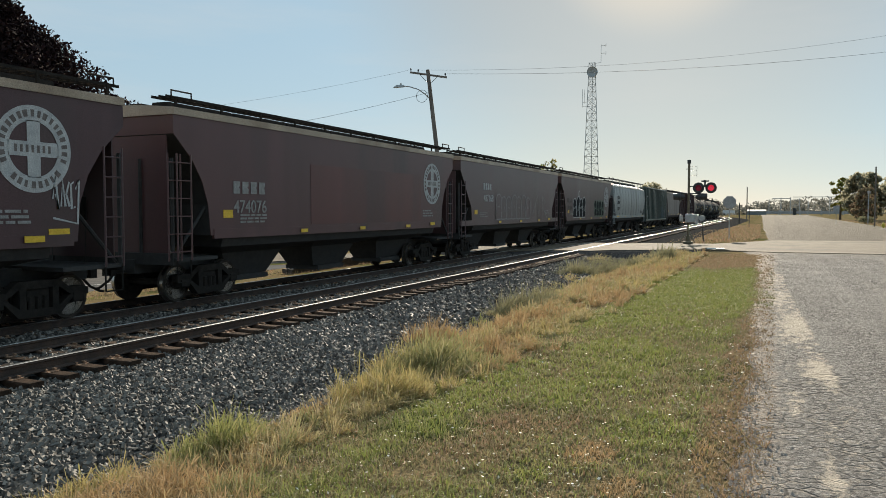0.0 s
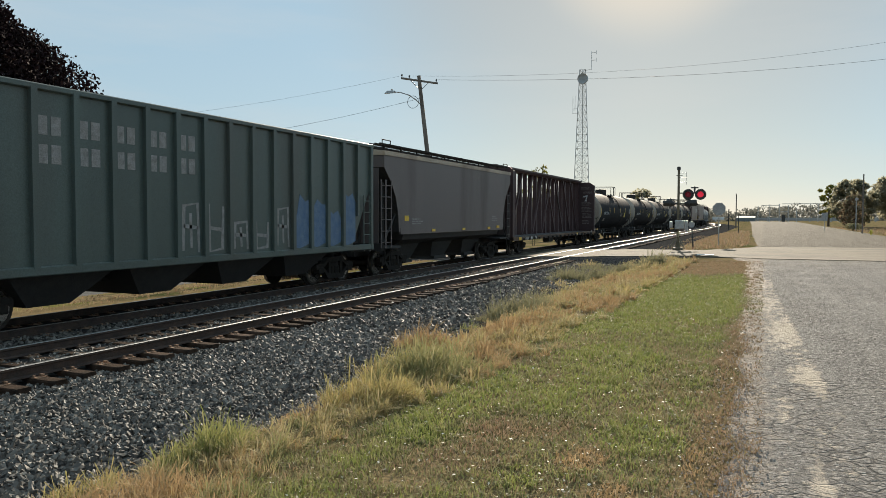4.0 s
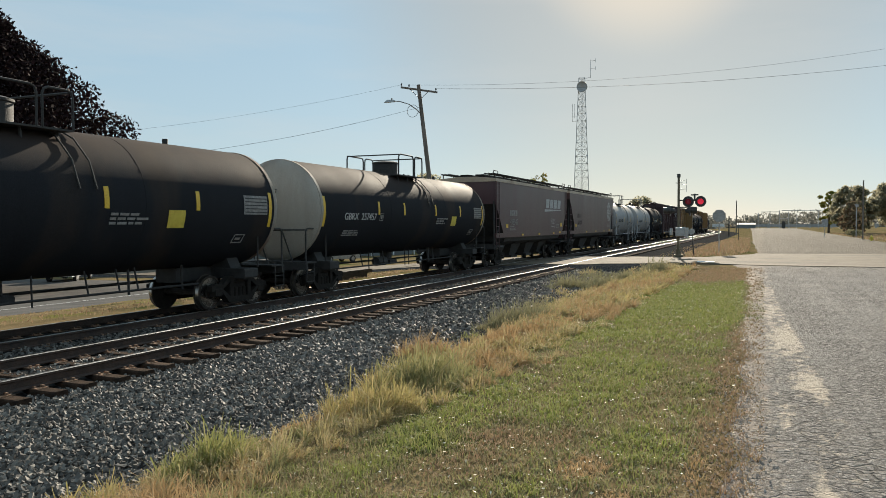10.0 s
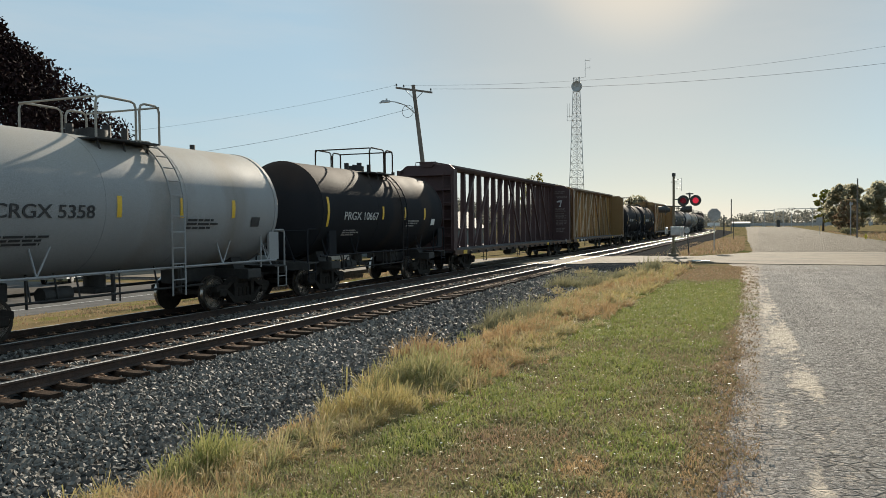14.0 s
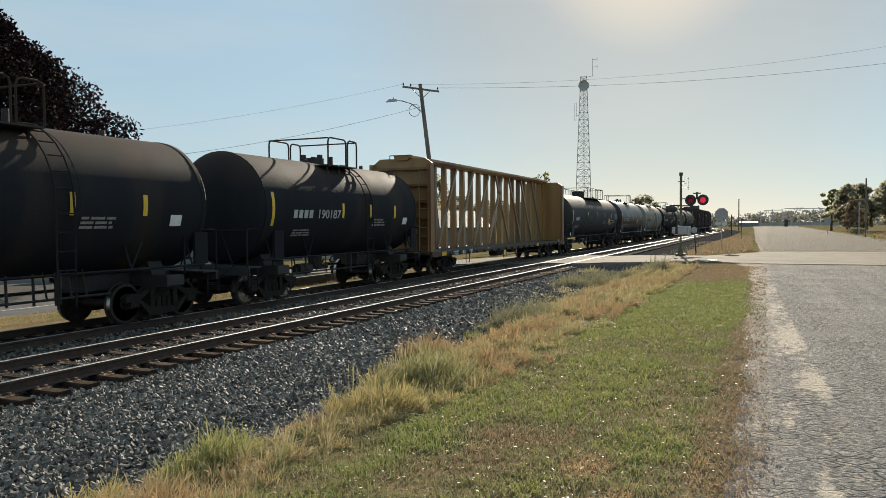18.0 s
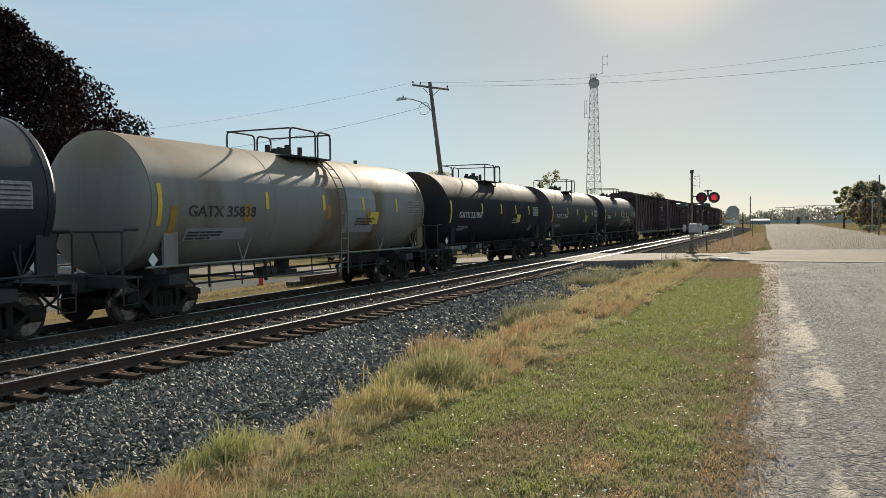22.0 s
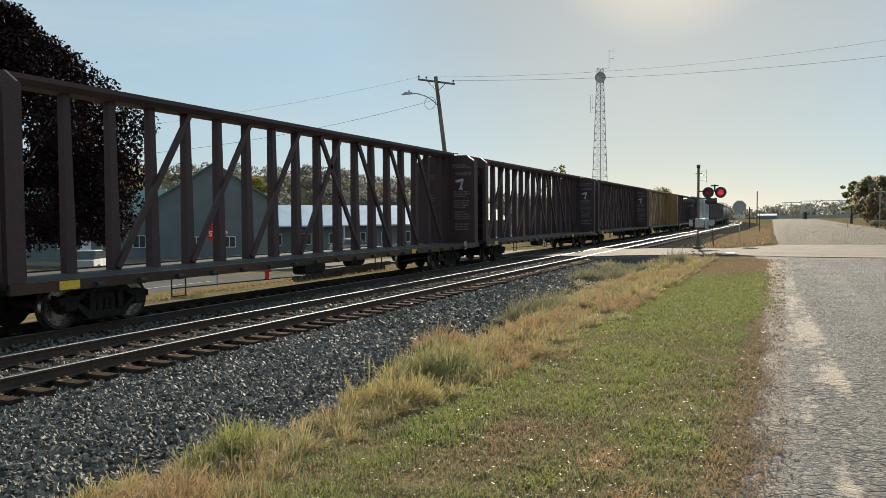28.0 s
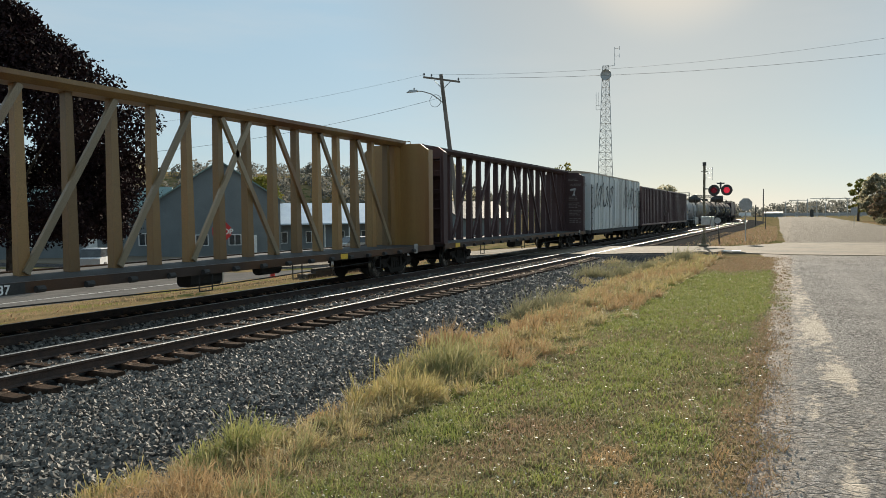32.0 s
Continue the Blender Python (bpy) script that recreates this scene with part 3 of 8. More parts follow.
    for i in range(69):
        if not 38.6 < vs[4 * i][1] + 0.75 < 50.5:
            fs += [(4 * i + k, 4 * i + k + 1, 4 * i + 5 + k, 4 * i + 4 + k) for k in range(3)]
    g.add(vs, fs)
    solid("verge", g, M_DRYGRASS, "strip of tan dead grass behind the tracks", "verge", "structure", smooth=60)
    g = Geo()
    for i in range(8):
        y = 14 + i * 2
        g.add([(-26.2, y, ground_z(-26.2, y) + 0.04), (-26.05, y, ground_z(-26.05, y) + 0.04), (-26.05, y + 2, ground_z(-26.05, y) + 0.04), (-26.2, y + 2, ground_z(-26.2, y) + 0.04)], [(0, 1, 2, 3)])
    solid("street_line", g, M_WHITE, "white painted parking line on the street", "road marking", "structure")
    g = Geo()
    g.box(-2.9, -2.15, 37.9, 38.35, 0.0, 0.062)
    solid("stop_line", g, M_WHITE, "short white painted stop line at the crossing", "road marking", "structure")


build_ground()


# ---- the freight train: every car a thing, local x along the track towards its tail, local -y the side shown ----
SPEED = 18.80
WHEELSETS = []
MESHES = {}


def paint(name, c, rust=(0.10, 0.055, 0.035), k=1.35, rough=0.40, stain=0.56, spec=0.5, dust_or_sun=None, top_share=0.8, vary=0.0):
    """Weathered car paint; can put low sun into the colour of a tank's top."""
    m = surf(name, c, tuple(min(1, a * k) for a in c), 0.9, rough, 0.0, 0.12, 45, rust, streak=True, stain=stain, spec=spec, vary=vary)
    # sunlight on a tank's upper part put into its colour, by height and noise
    if dust_or_sun:
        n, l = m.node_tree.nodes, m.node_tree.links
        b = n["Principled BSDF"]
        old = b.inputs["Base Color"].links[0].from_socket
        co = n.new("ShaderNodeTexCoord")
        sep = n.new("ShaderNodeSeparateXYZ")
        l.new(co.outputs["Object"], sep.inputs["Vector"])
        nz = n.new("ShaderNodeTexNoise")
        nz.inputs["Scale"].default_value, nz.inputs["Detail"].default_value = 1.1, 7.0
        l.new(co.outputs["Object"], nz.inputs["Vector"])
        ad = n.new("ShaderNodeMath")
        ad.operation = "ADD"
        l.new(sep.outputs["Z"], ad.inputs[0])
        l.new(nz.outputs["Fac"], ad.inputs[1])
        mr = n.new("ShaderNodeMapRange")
        for key, v in (("From Min", 3.70), ("From Max", 4.75), ("To Min", 0.0), ("To Max", top_share)):
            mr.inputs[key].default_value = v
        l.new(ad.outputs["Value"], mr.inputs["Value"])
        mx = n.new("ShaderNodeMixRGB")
        mx.inputs["Color2"].default_value = (*dust_or_sun, 1)
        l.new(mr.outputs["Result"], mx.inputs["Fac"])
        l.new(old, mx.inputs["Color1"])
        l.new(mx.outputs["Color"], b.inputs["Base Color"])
    return m


# brown of the sunlit tank tops
TOP_SUN = (0.056, 0.037, 0.027)
P_BROWN = paint("mineral_brown_paint", (0.068, 0.037, 0.039), (0.080, 0.053, 0.052), spec=0.3)
P_BROWN2 = paint("faded_brown_paint", (0.092, 0.060, 0.062), (0.110, 0.082, 0.080), spec=0.35)
# brown paled partway: haze and glancing light put into the colour
P_TAN = paint("hazed_grey_brown_paint", (0.125, 0.105, 0.102), (0.085, 0.068, 0.064), 1.2, rough=0.5, spec=0.3)
P_PATCH = paint("repainted_red_panel", (0.104, 0.043, 0.040), (0.084, 0.045, 0.044), spec=0.3, stain=0.48)
P_RED = paint("oxide_red_paint", (0.088, 0.044, 0.044), (0.074, 0.046, 0.046), spec=0.35)
P_CONCRETE = paint("light_grey_paint", (0.25, 0.265, 0.26), (0.20, 0.20, 0.185), 1.2, spec=0.12)
P_GREEN = paint("dark_green_paint", (0.062, 0.082, 0.074), (0.075, 0.082, 0.072))
P_BLACK = paint("black_tank_paint", (0.016, 0.017, 0.020), (0.045, 0.034, 0.027), rough=0.72, stain=0.60, spec=0.07, dust_or_sun=TOP_SUN)
P_GLOSS = paint("glossy_black_paint", (0.016, 0.018, 0.024), (0.03, 0.025, 0.02), rough=0.42, stain=0.66, spec=0.3, dust_or_sun=TOP_SUN, top_share=0.35)
P_GREYTANK = paint("dark_grey_tank_paint", (0.036, 0.037, 0.038), (0.065, 0.052, 0.04), rough=0.68, stain=0.6, spec=0.12, dust_or_sun=TOP_SUN)
P_BROWNTANK = paint("oily_brown_tank_paint", (0.022, 0.021, 0.020), (0.06, 0.046, 0.032), rough=0.6, stain=0.58, spec=0.15, dust_or_sun=TOP_SUN)
P_WHITETANK = paint("off_white_tank_paint", (0.245, 0.25, 0.255), (0.19, 0.17, 0.15), 1.15, rough=0.6, stain=0.60, spec=0.3, dust_or_sun=(0.32, 0.27, 0.20), top_share=0.6)
P_CREAM = paint("cream_tank_paint", (0.185, 0.18, 0.165), (0.13, 0.085, 0.045), 1.2, rough=0.62, stain=0.55, spec=0.25, dust_or_sun=(0.22, 0.145, 0.075), top_share=0.7)
P_CREAMPATCH = paint("pale_grey_repaint", (0.235, 0.245, 0.25), (0.16, 0.155, 0.14), 1.15, rough=0.65, stain=0.5, spec=0.2)
M_ORANGE = surf("orange_primer", (0.30, 0.17, 0.04), (0.38, 0.23, 0.07), 5, 0.7, 0, 0.05, spec=0.1)
P_HEAD = paint("pale_tank_head_paint", (0.325, 0.300, 0.262), (0.17, 0.12, 0.088), 1.15, rough=0.7, stain=0.50, spec=0.15)
P_BEAMRED = paint("beam_car_red_brown", (0.055, 0.034, 0.035), (0.045, 0.033, 0.033), rough=0.55, spec=0.2)
P_BEAMDARK = paint("beam_car_dark_brown", (0.058, 0.035, 0.035), (0.048, 0.034, 0.033), rough=0.55, spec=0.2)
P_BEAMGOLD = paint("beam_car_golden_yellow", (0.185, 0.108, 0.038), (0.150, 0.062, 0.020), stain=0.46, vary=0.40)
P_BEAMPALE = paint("faded_beam_brace_paint", (0.19, 0.145, 0.090), (0.15, 0.085, 0.04), stain=0.50, vary=0.25)
P_BOXWHITE = paint("weathered_white_boxcar", (0.44, 0.45, 0.45), (0.22, 0.21, 0.20))
# grazing sun on the car roofs put into the colour: pale tan
P_ROOF = paint("sunlit_roof", (0.33, 0.26, 0.195), (0.22, 0.155, 0.11), spec=0.2)
P_SILL = paint("grimy_sill_paint", (0.042, 0.030, 0.025), (0.085, 0.045, 0.026), stain=0.48, spec=0.15)
P_SPRAYPALE = surf("pale_green_spray", (0.05, 0.085, 0.068), (0.085, 0.125, 0.105), 4, 0.8, 0, 0.05, spec=0.1)
M_INK = surf("worn_ink", (0.10, 0.08, 0.075), (0.18, 0.15, 0.14), 6, 0.8, 0, 0.05)
M_FILL = surf("dull_black_spray", (0.012, 0.012, 0.014), (0.022, 0.022, 0.024), 3, 0.8, 0, 0.03, spec=0.1)
M_CHALK = surf("worn_white_spray", (0.36, 0.36, 0.36), (0.5, 0.5, 0.49), 5, 0.8, 0, 0.05, spec=0.1)
P_SPRAYG = surf("green_spray_paint", (0.02, 0.05, 0.03), (0.03, 0.09, 0.05), 4, 0.5, 0, 0.05)
P_SPRAYB = surf("blue_spray_paint", (0.07, 0.13, 0.24), (0.14, 0.20, 0.28), 4, 0.7, 0, 0.05)


def shared(key, make):
    if key not in MESHES:
        MESHES[key] = make()
    return MESHES[key]


def wheelset_mesh():
    g = Geo()
    for s in (-1, 1):
        inner, outer = s * 0.69, s * 0.82
        prof = [(s * 0.62, 0.13), (s * 0.66, 0.15), (inner - s * 0.005, 0.20), (inner, 0.36), (inner - s * 0.02, 0.40), (inner - s * 0.025, 0.482), (inner + s * 0.005, 0.487), (inner + s * 0.02, 0.462)]
        g.cur = 0
        g.lathe_y(prof, 0, 0, 24)
        g.cur = 1
        g.lathe_y([(inner + s * 0.02, 0.460), (outer - s * 0.01, 0.455)], 0, 0, 24)
        g.cur = 0
        g.lathe_y([(outer - s * 0.01, 0.455), (outer, 0.445), (outer, 0.385), (outer - s * 0.045, 0.375), (outer - s * 0.05, 0.18), (outer, 0.155), (outer + s * 0.03, 0.15), (outer + s * 0.03, 0.09)], 0, 0, 24)
        for i in range(3):
            a = 2 * math.pi * i / 3
            g.rod((0.045 * math.cos(a), outer + s * 0.03, 0.045 * math.sin(a)), (0.045 * math.cos(a), outer + s * 0.24, 0.045 * math.sin(a)), 0.03, 6)
        for i in range(4):
            a = 2 * math.pi * i / 4 + 0.4
            g.rod((0.29 * math.cos(a), outer - s * 0.05, 0.29 * math.sin(a)), (0.29 * math.cos(a), outer - s * 0.035, 0.29 * math.sin(a)), 0.05, 6)
    g.rod((0, -0.9, 0), (0, 0.9, 0), 0.085, 10)
    return g.mesh("wheelset", [M_WHEEL, M_TREAD], 35)


def sideframe_mesh():
    g = Geo()
    # upper chord, lower chord and columns, leaving the two triangular windows open
    g.prism_xz([(-1.14, 0.50), (-1.14, 0.64), (-0.95, 0.69), (-0.70, 0.67), (-0.46, 0.86), (0.46, 0.86), (0.70, 0.67), (0.95, 0.69), (1.14, 0.64), (1.14, 0.50), (0.72, 0.53), (0.44, 0.71), (-0.44, 0.71), (-0.72, 0.53)], -0.09, 0.09)
    g.prism_xz([(-0.80, 0.52), (-0.70, 0.53), (-0.40, 0.32), (0.40, 0.32), (0.70, 0.53), (0.80, 0.52), (0.46, 0.17), (-0.46, 0.17)], -0.10, 0.10)
    for s in (-1, 1):
        g.box(s * 0.36 - 0.07, s * 0.36 + 0.07, -0.10, 0.10, 0.30, 0.74)
        g.box(s * 0.89 - 0.13, s * 0.89 + 0.13, -0.11, 0.11, 0.36, 0.58, 0.03)
        for k in (-0.16, 0.0, 0.16):
            g.rod((k, s * 0.05, 0.32), (k, s * 0.05, 0.56), 0.065, 8)
    return g.mesh("side_frame", M_TRUCK, 40)


def truck(car, x):
    """A two-axle truck under a car: bolster, side frames, wheelsets, all sub-parts of the truck."""
    g = Geo()
    g.box(-0.24, 0.24, -1.05, 1.05, 0.42, 0.72, 0.05)
    g.lathe_x([(-0.2, 0.2), (0.2, 0.2)], 12, 0, 0.70)
    for s in (-1, 1):
        g.box(s * 0.42 - 0.06, s * 0.42 + 0.06, -0.78, 0.78, 0.30, 0.42, 0.02)
        g.box(s * 0.40, s * 0.44, -0.86, -0.64, 0.30, 0.62)
        g.box(s * 0.40, s * 0.44, 0.64, 0.86, 0.30, 0.62)
    t = part("truck", shared("truck", lambda: g.mesh("truck", M_TRUCK, 40)), None, car)
    t.matrix_basis = pose(x, 0, 0)
    for s in (-1, 1):
        part("side_frame", shared("sideframe", sideframe_mesh), None, t, at=pose(0, s * 1.0, 0))
    for s in (-1, 1):
        w = part("wheelset", shared("wheelset", wheelset_mesh), None, t)
        w.matrix_parent_inverse = pose(s * 0.89, 0, 0.457)
        WHEELSETS.append(w)
    return t


def coupler_mesh():
    g = Geo()
    g.box(-0.62, 0.0, -0.07, 0.07, 0.76, 0.92, 0.02)
    g.prism_xy([(0.0, -0.14), (0.16, -0.16), (0.22, -0.05), (0.10, 0.0), (0.16, 0.12), (0.06, 0.16), (0.0, 0.12)], 0.70, 0.98)
    g.pipe([(-0.5, -0.32, 0.86), (-0.2, -0.34, 0.55), (0.1, -0.30, 0.42), (0.22, -0.28, 0.40)], 0.03)
    return g.mesh("coupler", M_TRUCK, 40)


def couplers(car, half):
    me = shared("coupler", coupler_mesh)
    part("coupler", me, None, car, at=pose(half - 0.10, 0, 0))
    part("coupler", me, None, car, at=pose(-half + 0.10, 0, 0, 0, 0, 180))


def ladder(car, x, y, z0, z1, mat, w=0.44, n=None, along=True):
    g = Geo()
    n = n or int((z1 - z0) / 0.38)
    for k in (-w / 2, w / 2):
        a = (x + k, y, z0) if along else (x, y + k, z0)
        b = (x + k, y, z1) if along else (x, y + k, z1)
        g.rod(a, b, 0.024, 5)
    for i in range(n):
        z = z0 + (i + 0.5) * (z1 - z0) / n
        a = (x - w / 2, y, z) if along else (x, y - w / 2, z)
        b = (x + w / 2, y, z) if along else (x, y + w / 2, z)
        g.rod(a, b, 0.017, 5)
    return part("ladder", g, mat, car, smooth=40)


def mark(car, name, mat, x, z, y, w, h, label=""):
    g = Geo()
    g.box(0, w, -0.004, 0.004, 0, h)
    return part(name, g, mat, car, label, at=pose(x, y, z))


def words(car, text, size, x, z, y, mat, label="", bold=0.004):
    me = lettering(text, size, bold)
    me.materials.clear()
    me.materials.append(mat)
    return part("lettering", me, None, car, label, at=pose(x, y, z))


def roundel(car, x, z, y, r, mat):
    """Round emblem: a pale ring and cross, with a dark ring of plain blocks for its writing."""
    g, ink = Geo(), Geo()

    def sector(geo, r0, r1, a0, a1, k, yy=0.0):
        m = k + 1
        vs = [(rr * math.cos(a0 + (a1 - a0) * i / k), yy, rr * math.sin(a0 + (a1 - a0) * i / k)) for rr in (r0, r1) for i in range(m)]
        geo.add(vs, [(i, i + 1, m + i + 1, m + i) for i in range(k)])
    sector(g, r * 0.64, r, 0, 2 * math.pi, 48)
    g.add([(-r * 0.65, 0, -r * 0.17), (r * 0.65, 0, -r * 0.17), (r * 0.65, 0, r * 0.17), (-r * 0.65, 0, r * 0.17)], [(0, 1, 2, 3)])
    for s in (-1, 1):
        g.add([(-r * 0.17, 0, s * r * 0.17), (r * 0.17, 0, s * r * 0.17), (r * 0.17, 0, s * r * 0.65), (-r * 0.17, 0, s * r * 0.65)], [(0, 1, 2, 3)])
    rr = random.Random(3)
    for a0, a1, step in ((-0.35, 3.5, 0.21), (3.95, 5.5, 0.22)):
        a = a0
        while a < a1:
            sector(ink, r * 0.74, r * 0.90, a, a + rr.uniform(0.09, 0.15), 3)
            a += step
    for k in range(7):
        ink.add([(r * (-0.5 + k * 0.145), 0, -r * 0.08), (r * (-0.43 + k * 0.145), 0, -r * 0.08), (r * (-0.43 + k * 0.145), 0, r * 0.09), (r * (-0.5 + k * 0.145), 0, r * 0.09)], [(0, 1, 2, 3)])
    e = part("emblem", g, mat, car, "round pale emblem with a cross", at=pose(x, y, z))
    part("emblem_writing", ink, M_INK, e, "dark worn writing round the emblem", at=pose(0, -0.004, 0))
    return e


def strokes(car, lines, x, z, y, w, h, mat, r, label="", tilt=0.0):
    """Spray strokes: each line a run of points in a unit box, drawn with a fat tip."""
    g = Geo()
    for ln in lines:
        pts = [Vector((x + a[0] * w, 0, z + a[1] * h)) for a in ln]
        vs = []
        for i, p in enumerate(pts):
            d = (pts[min(i + 1, len(pts) - 1)] - pts[max(i - 1, 0)]).normalized()
            nn = Vector((-d.z, 0, d.x)) * r * (0.8 + 0.4 * ((i * 7) % 5) / 4)
            vs += [tuple(p - nn), tuple(p + nn)]
        g.add(vs, [(2 * i, 2 * i + 2, 2 * i + 3, 2 * i + 1) for i in range(len(pts) - 1)])
    return part("graffiti", g, mat, car, label, at=pose(0, y, 0, tilt))


def bubbles(car, x, z, y, w, h, n, fill, line, r, rnd, label):
    """Bubble letters: dark blobs with domed tops and pale outlines."""
    for k in range(n):
        cx, ww = x + w * (k + 0.5) / n, w / n * 0.54
        lean = rnd.uniform(-0.12, 0.12)
        hh = h * rnd.uniform(0.88, 1.0)
        ring = []
        for i in range(13):
            a = math.pi * i / 12
            ring.append((cx - ww * math.cos(a) + lean, z + hh - ww * 0.9 + ww * 0.9 * math.sin(a)))
        waist = rnd.uniform(0.75, 0.92)
        ring += [(cx + ww * waist, z + hh * 0.45), (cx + ww * 1.05, z + hh * 0.22), (cx + ww * 0.9, z), (cx - ww * 0.9, z - 0.03), (cx - ww * 1.08, z + hh * 0.2), (cx - ww * waist, z + hh * 0.45)]
        g = Geo()
        g.add([(px, 0, pz) for px, pz in ring], [tuple(range(len(ring)))])
        part("graffiti", g, fill, car, "dark sprayed bubble letter", at=pose(0, y - 0.002 * (k % 2), 0))
        inner = [(cx - ww * 0.2, z + hh * 0.3), (cx + ww * 0.1, z + hh * 0.55), (cx + ww * 0.35, z + hh * 0.32)] if k % 2 else [(cx - ww * 0.5, z + hh * 0.5), (cx + ww * 0.2, z + hh * 0.48), (cx + ww * 0.4, z + hh * 0.6)]
        strokes(car, [ring + ring[:1], inner], 0, 0, y - 0.006 - 0.0015 * k, 1, 1, line, r, label)


def scribble(car, x, z, y, w, h, mat, rnd, n=5, r=0.025, label="spray-painted scrawl"):
    """Spray paint: looping strokes, unreadable."""
    g = Geo()
    for k in range(n):
        cx = x + w * (k + 0.5) / n
        a0 = rnd.uniform(0, 6.28)
        p0 = None
        ph, sx, sz = rnd.uniform(0, 6.28), w / n * rnd.uniform(0.5, 0.72), h * rnd.uniform(0.35, 0.5)
        turns = rnd.uniform(3.5, 5.8)
        for i in range(15):
            a = a0 + turns * i / 14
            px = cx + sx * math.cos(a) + 0.12 * sx * math.sin(3 * a + ph)
            pz = z + h / 2 + sz * math.sin(a * 1.2 + ph * 0.3)
            if p0:
                d = Vector((px - p0[0], 0, pz - p0[1]))
                nn = Vector((-d.z, 0, d.x)).normalized() * r
                e = d.normalized() * r * 0.8
                g.add([(p0[0] - e.x - nn.x, 0, p0[1] - e.z - nn.z), (px + e.x - nn.x, 0, pz + e.z - nn.z), (px + e.x + nn.x, 0, pz + e.z + nn.z), (p0[0] - e.x + nn.x, 0, p0[1] - e.z + nn.z)], [(0, 1, 2, 3)])
            p0 = (px, pz)
    return part("graffiti", g, mat, car, label, at=pose(0, y, 0))


TAG = [[(0, 0.5), (0.12, 0.95), (0.2, 0.3), (0.1, 0.6)], [(0.3, 0.35), (0.38, 0.9), (0.46, 0.35)], [(0.62, 0.85), (0.5, 0.6), (0.62, 0.35)], [(0.8, 0.85), (0.68, 0.8), (0.7, 0.3), (0.84, 0.35)], [(0.86, 0.7), (1.0, 0.9), (0.92, 0.0), (0.0, 0.12)]]
M_SEAM = surf("panel_seam_grey", (0.16, 0.165, 0.16), (0.21, 0.215, 0.21), 6, 0.8, 0, 0.05)


def covered_hopper(half, body, label, number="", mark_mat=None, logo=None, curved=False, fat=False, spray=None, roof=None, big=False, place=None, high=3.25):
    """Covered grain hopper with sloped ends, roof walk, outlets and end ladders."""
    mark_mat = mark_mat or M_WHITE
    car = thing("covered_hopper_car", label, "freight car", "train cars")
    hb = half - 0.45
    y1 = 1.56
    round_side = fat and not big
    eave, sill = (4.24, 1.60) if round_side else (4.50, 1.60)
    top = 4.66

    def bulge(z):
        """Half width of the body at a height: a rounded side on the round-sided car, flat on the rest."""
        return 1.60 - 0.12 * ((z - 2.85) / 1.35) ** 2 if round_side else y1
    # side outline with the slope sheets cut back at each end
    if curved:
        cut = [(hb, 3.95), (hb - 0.16, 3.80), (hb - 0.58, 3.40), (hb - 0.92, 2.90), (hb - 1.12, 2.35), (hb - 1.20, sill)]
    elif fat:
        cut = [(hb, 3.25), (hb - 0.28, 2.95), (hb - 1.25, 1.75), (hb - 1.40, sill)]
    else:
        cut = [(hb, 3.95), (hb - 0.95, 2.75), (hb - 1.28, 2.35), (hb - 1.38, sill)]
    right = [(hb, eave)] + cut
    ring = [(-p[0], p[1]) for p in right] + [(p[0], p[1]) for p in reversed(right)]
    g = Geo()
    if round_side:
        levels = [sill + (eave - sill) * k / 12 for k in range(13)]
        inset = sorted((c[1], c[0]) for c in cut) + [(eave, hb)]
        for s in (-1, 1):
            vs = []
            for z in levels:
                x = lerp(z, inset)
                vs += [(-x, s * bulge(z), z), (x, s * bulge(z), z)]
            g.add(vs, [(2 * k, 2 * k + 1, 2 * k + 3, 2 * k + 2) for k in range(12)])
    else:
        g.prism_xz(ring, -y1, -y1 + 0.02)
        g.prism_xz(ring, y1 - 0.02, y1)
    # end slope sheets between the sides
    for s in (-1, 1):
        x = s * (hb - 0.03)
        g.add([(x, -bulge(eave), eave), (x, -bulge(cut[0][1]), cut[0][1]), (x, bulge(cut[0][1]), cut[0][1]), (x, bulge(eave), eave)], [(0, 1, 2, 3)])
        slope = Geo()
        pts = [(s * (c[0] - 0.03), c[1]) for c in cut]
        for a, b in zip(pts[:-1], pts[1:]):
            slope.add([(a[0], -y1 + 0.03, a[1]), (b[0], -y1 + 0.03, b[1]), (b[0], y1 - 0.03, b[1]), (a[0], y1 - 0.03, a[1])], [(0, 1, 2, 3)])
        # the end bay's shade is put into the sheet's colour: underframe black
        part("slope_sheet", slope, M_UNDER, car, "slope sheet darkened with the end bay's shade")
        if not fat:
            plate = Geo()
            x0 = s * (hb - 0.05)
            plate.prism_yz([(-1.30, 1.22), (1.30, 1.22), (1.30, cut[0][1] + 0.02), (-1.30, cut[0][1] + 0.02)], min(x0, x0 - s * 0.03), max(x0, x0 - s * 0.03))
            part("end_plate", plate, body, car)
    part("body", g, body, car, smooth=30)
    # roof with a shallow crown
    g = Geo()
    ye = bulge(eave)
    lip = 0.05 if round_side else 0.12
    prof = [(-ye - 0.03, eave - lip), (-ye - 0.03, eave + 0.04), (-1.10, eave + 0.55 * (top - eave)), (-0.45, top - 0.02), (0.45, top - 0.02), (1.10, eave + 0.55 * (top - eave)), (ye + 0.03, eave + 0.04), (ye + 0.03, eave - lip)]
    g.prism_yz(prof, -hb - 0.02, hb + 0.02)
    part("roof", g, roof or P_ROOF, car, "pale crowned roof", smooth=30)
    # hatch covers
    for s in (-1, 1):
        for k in range(6):
            g = Geo()
            x0, w = -hb + 0.8 + k * (2 * hb - 1.6) / 6, (2 * hb - 1.6) / 6 - 0.12
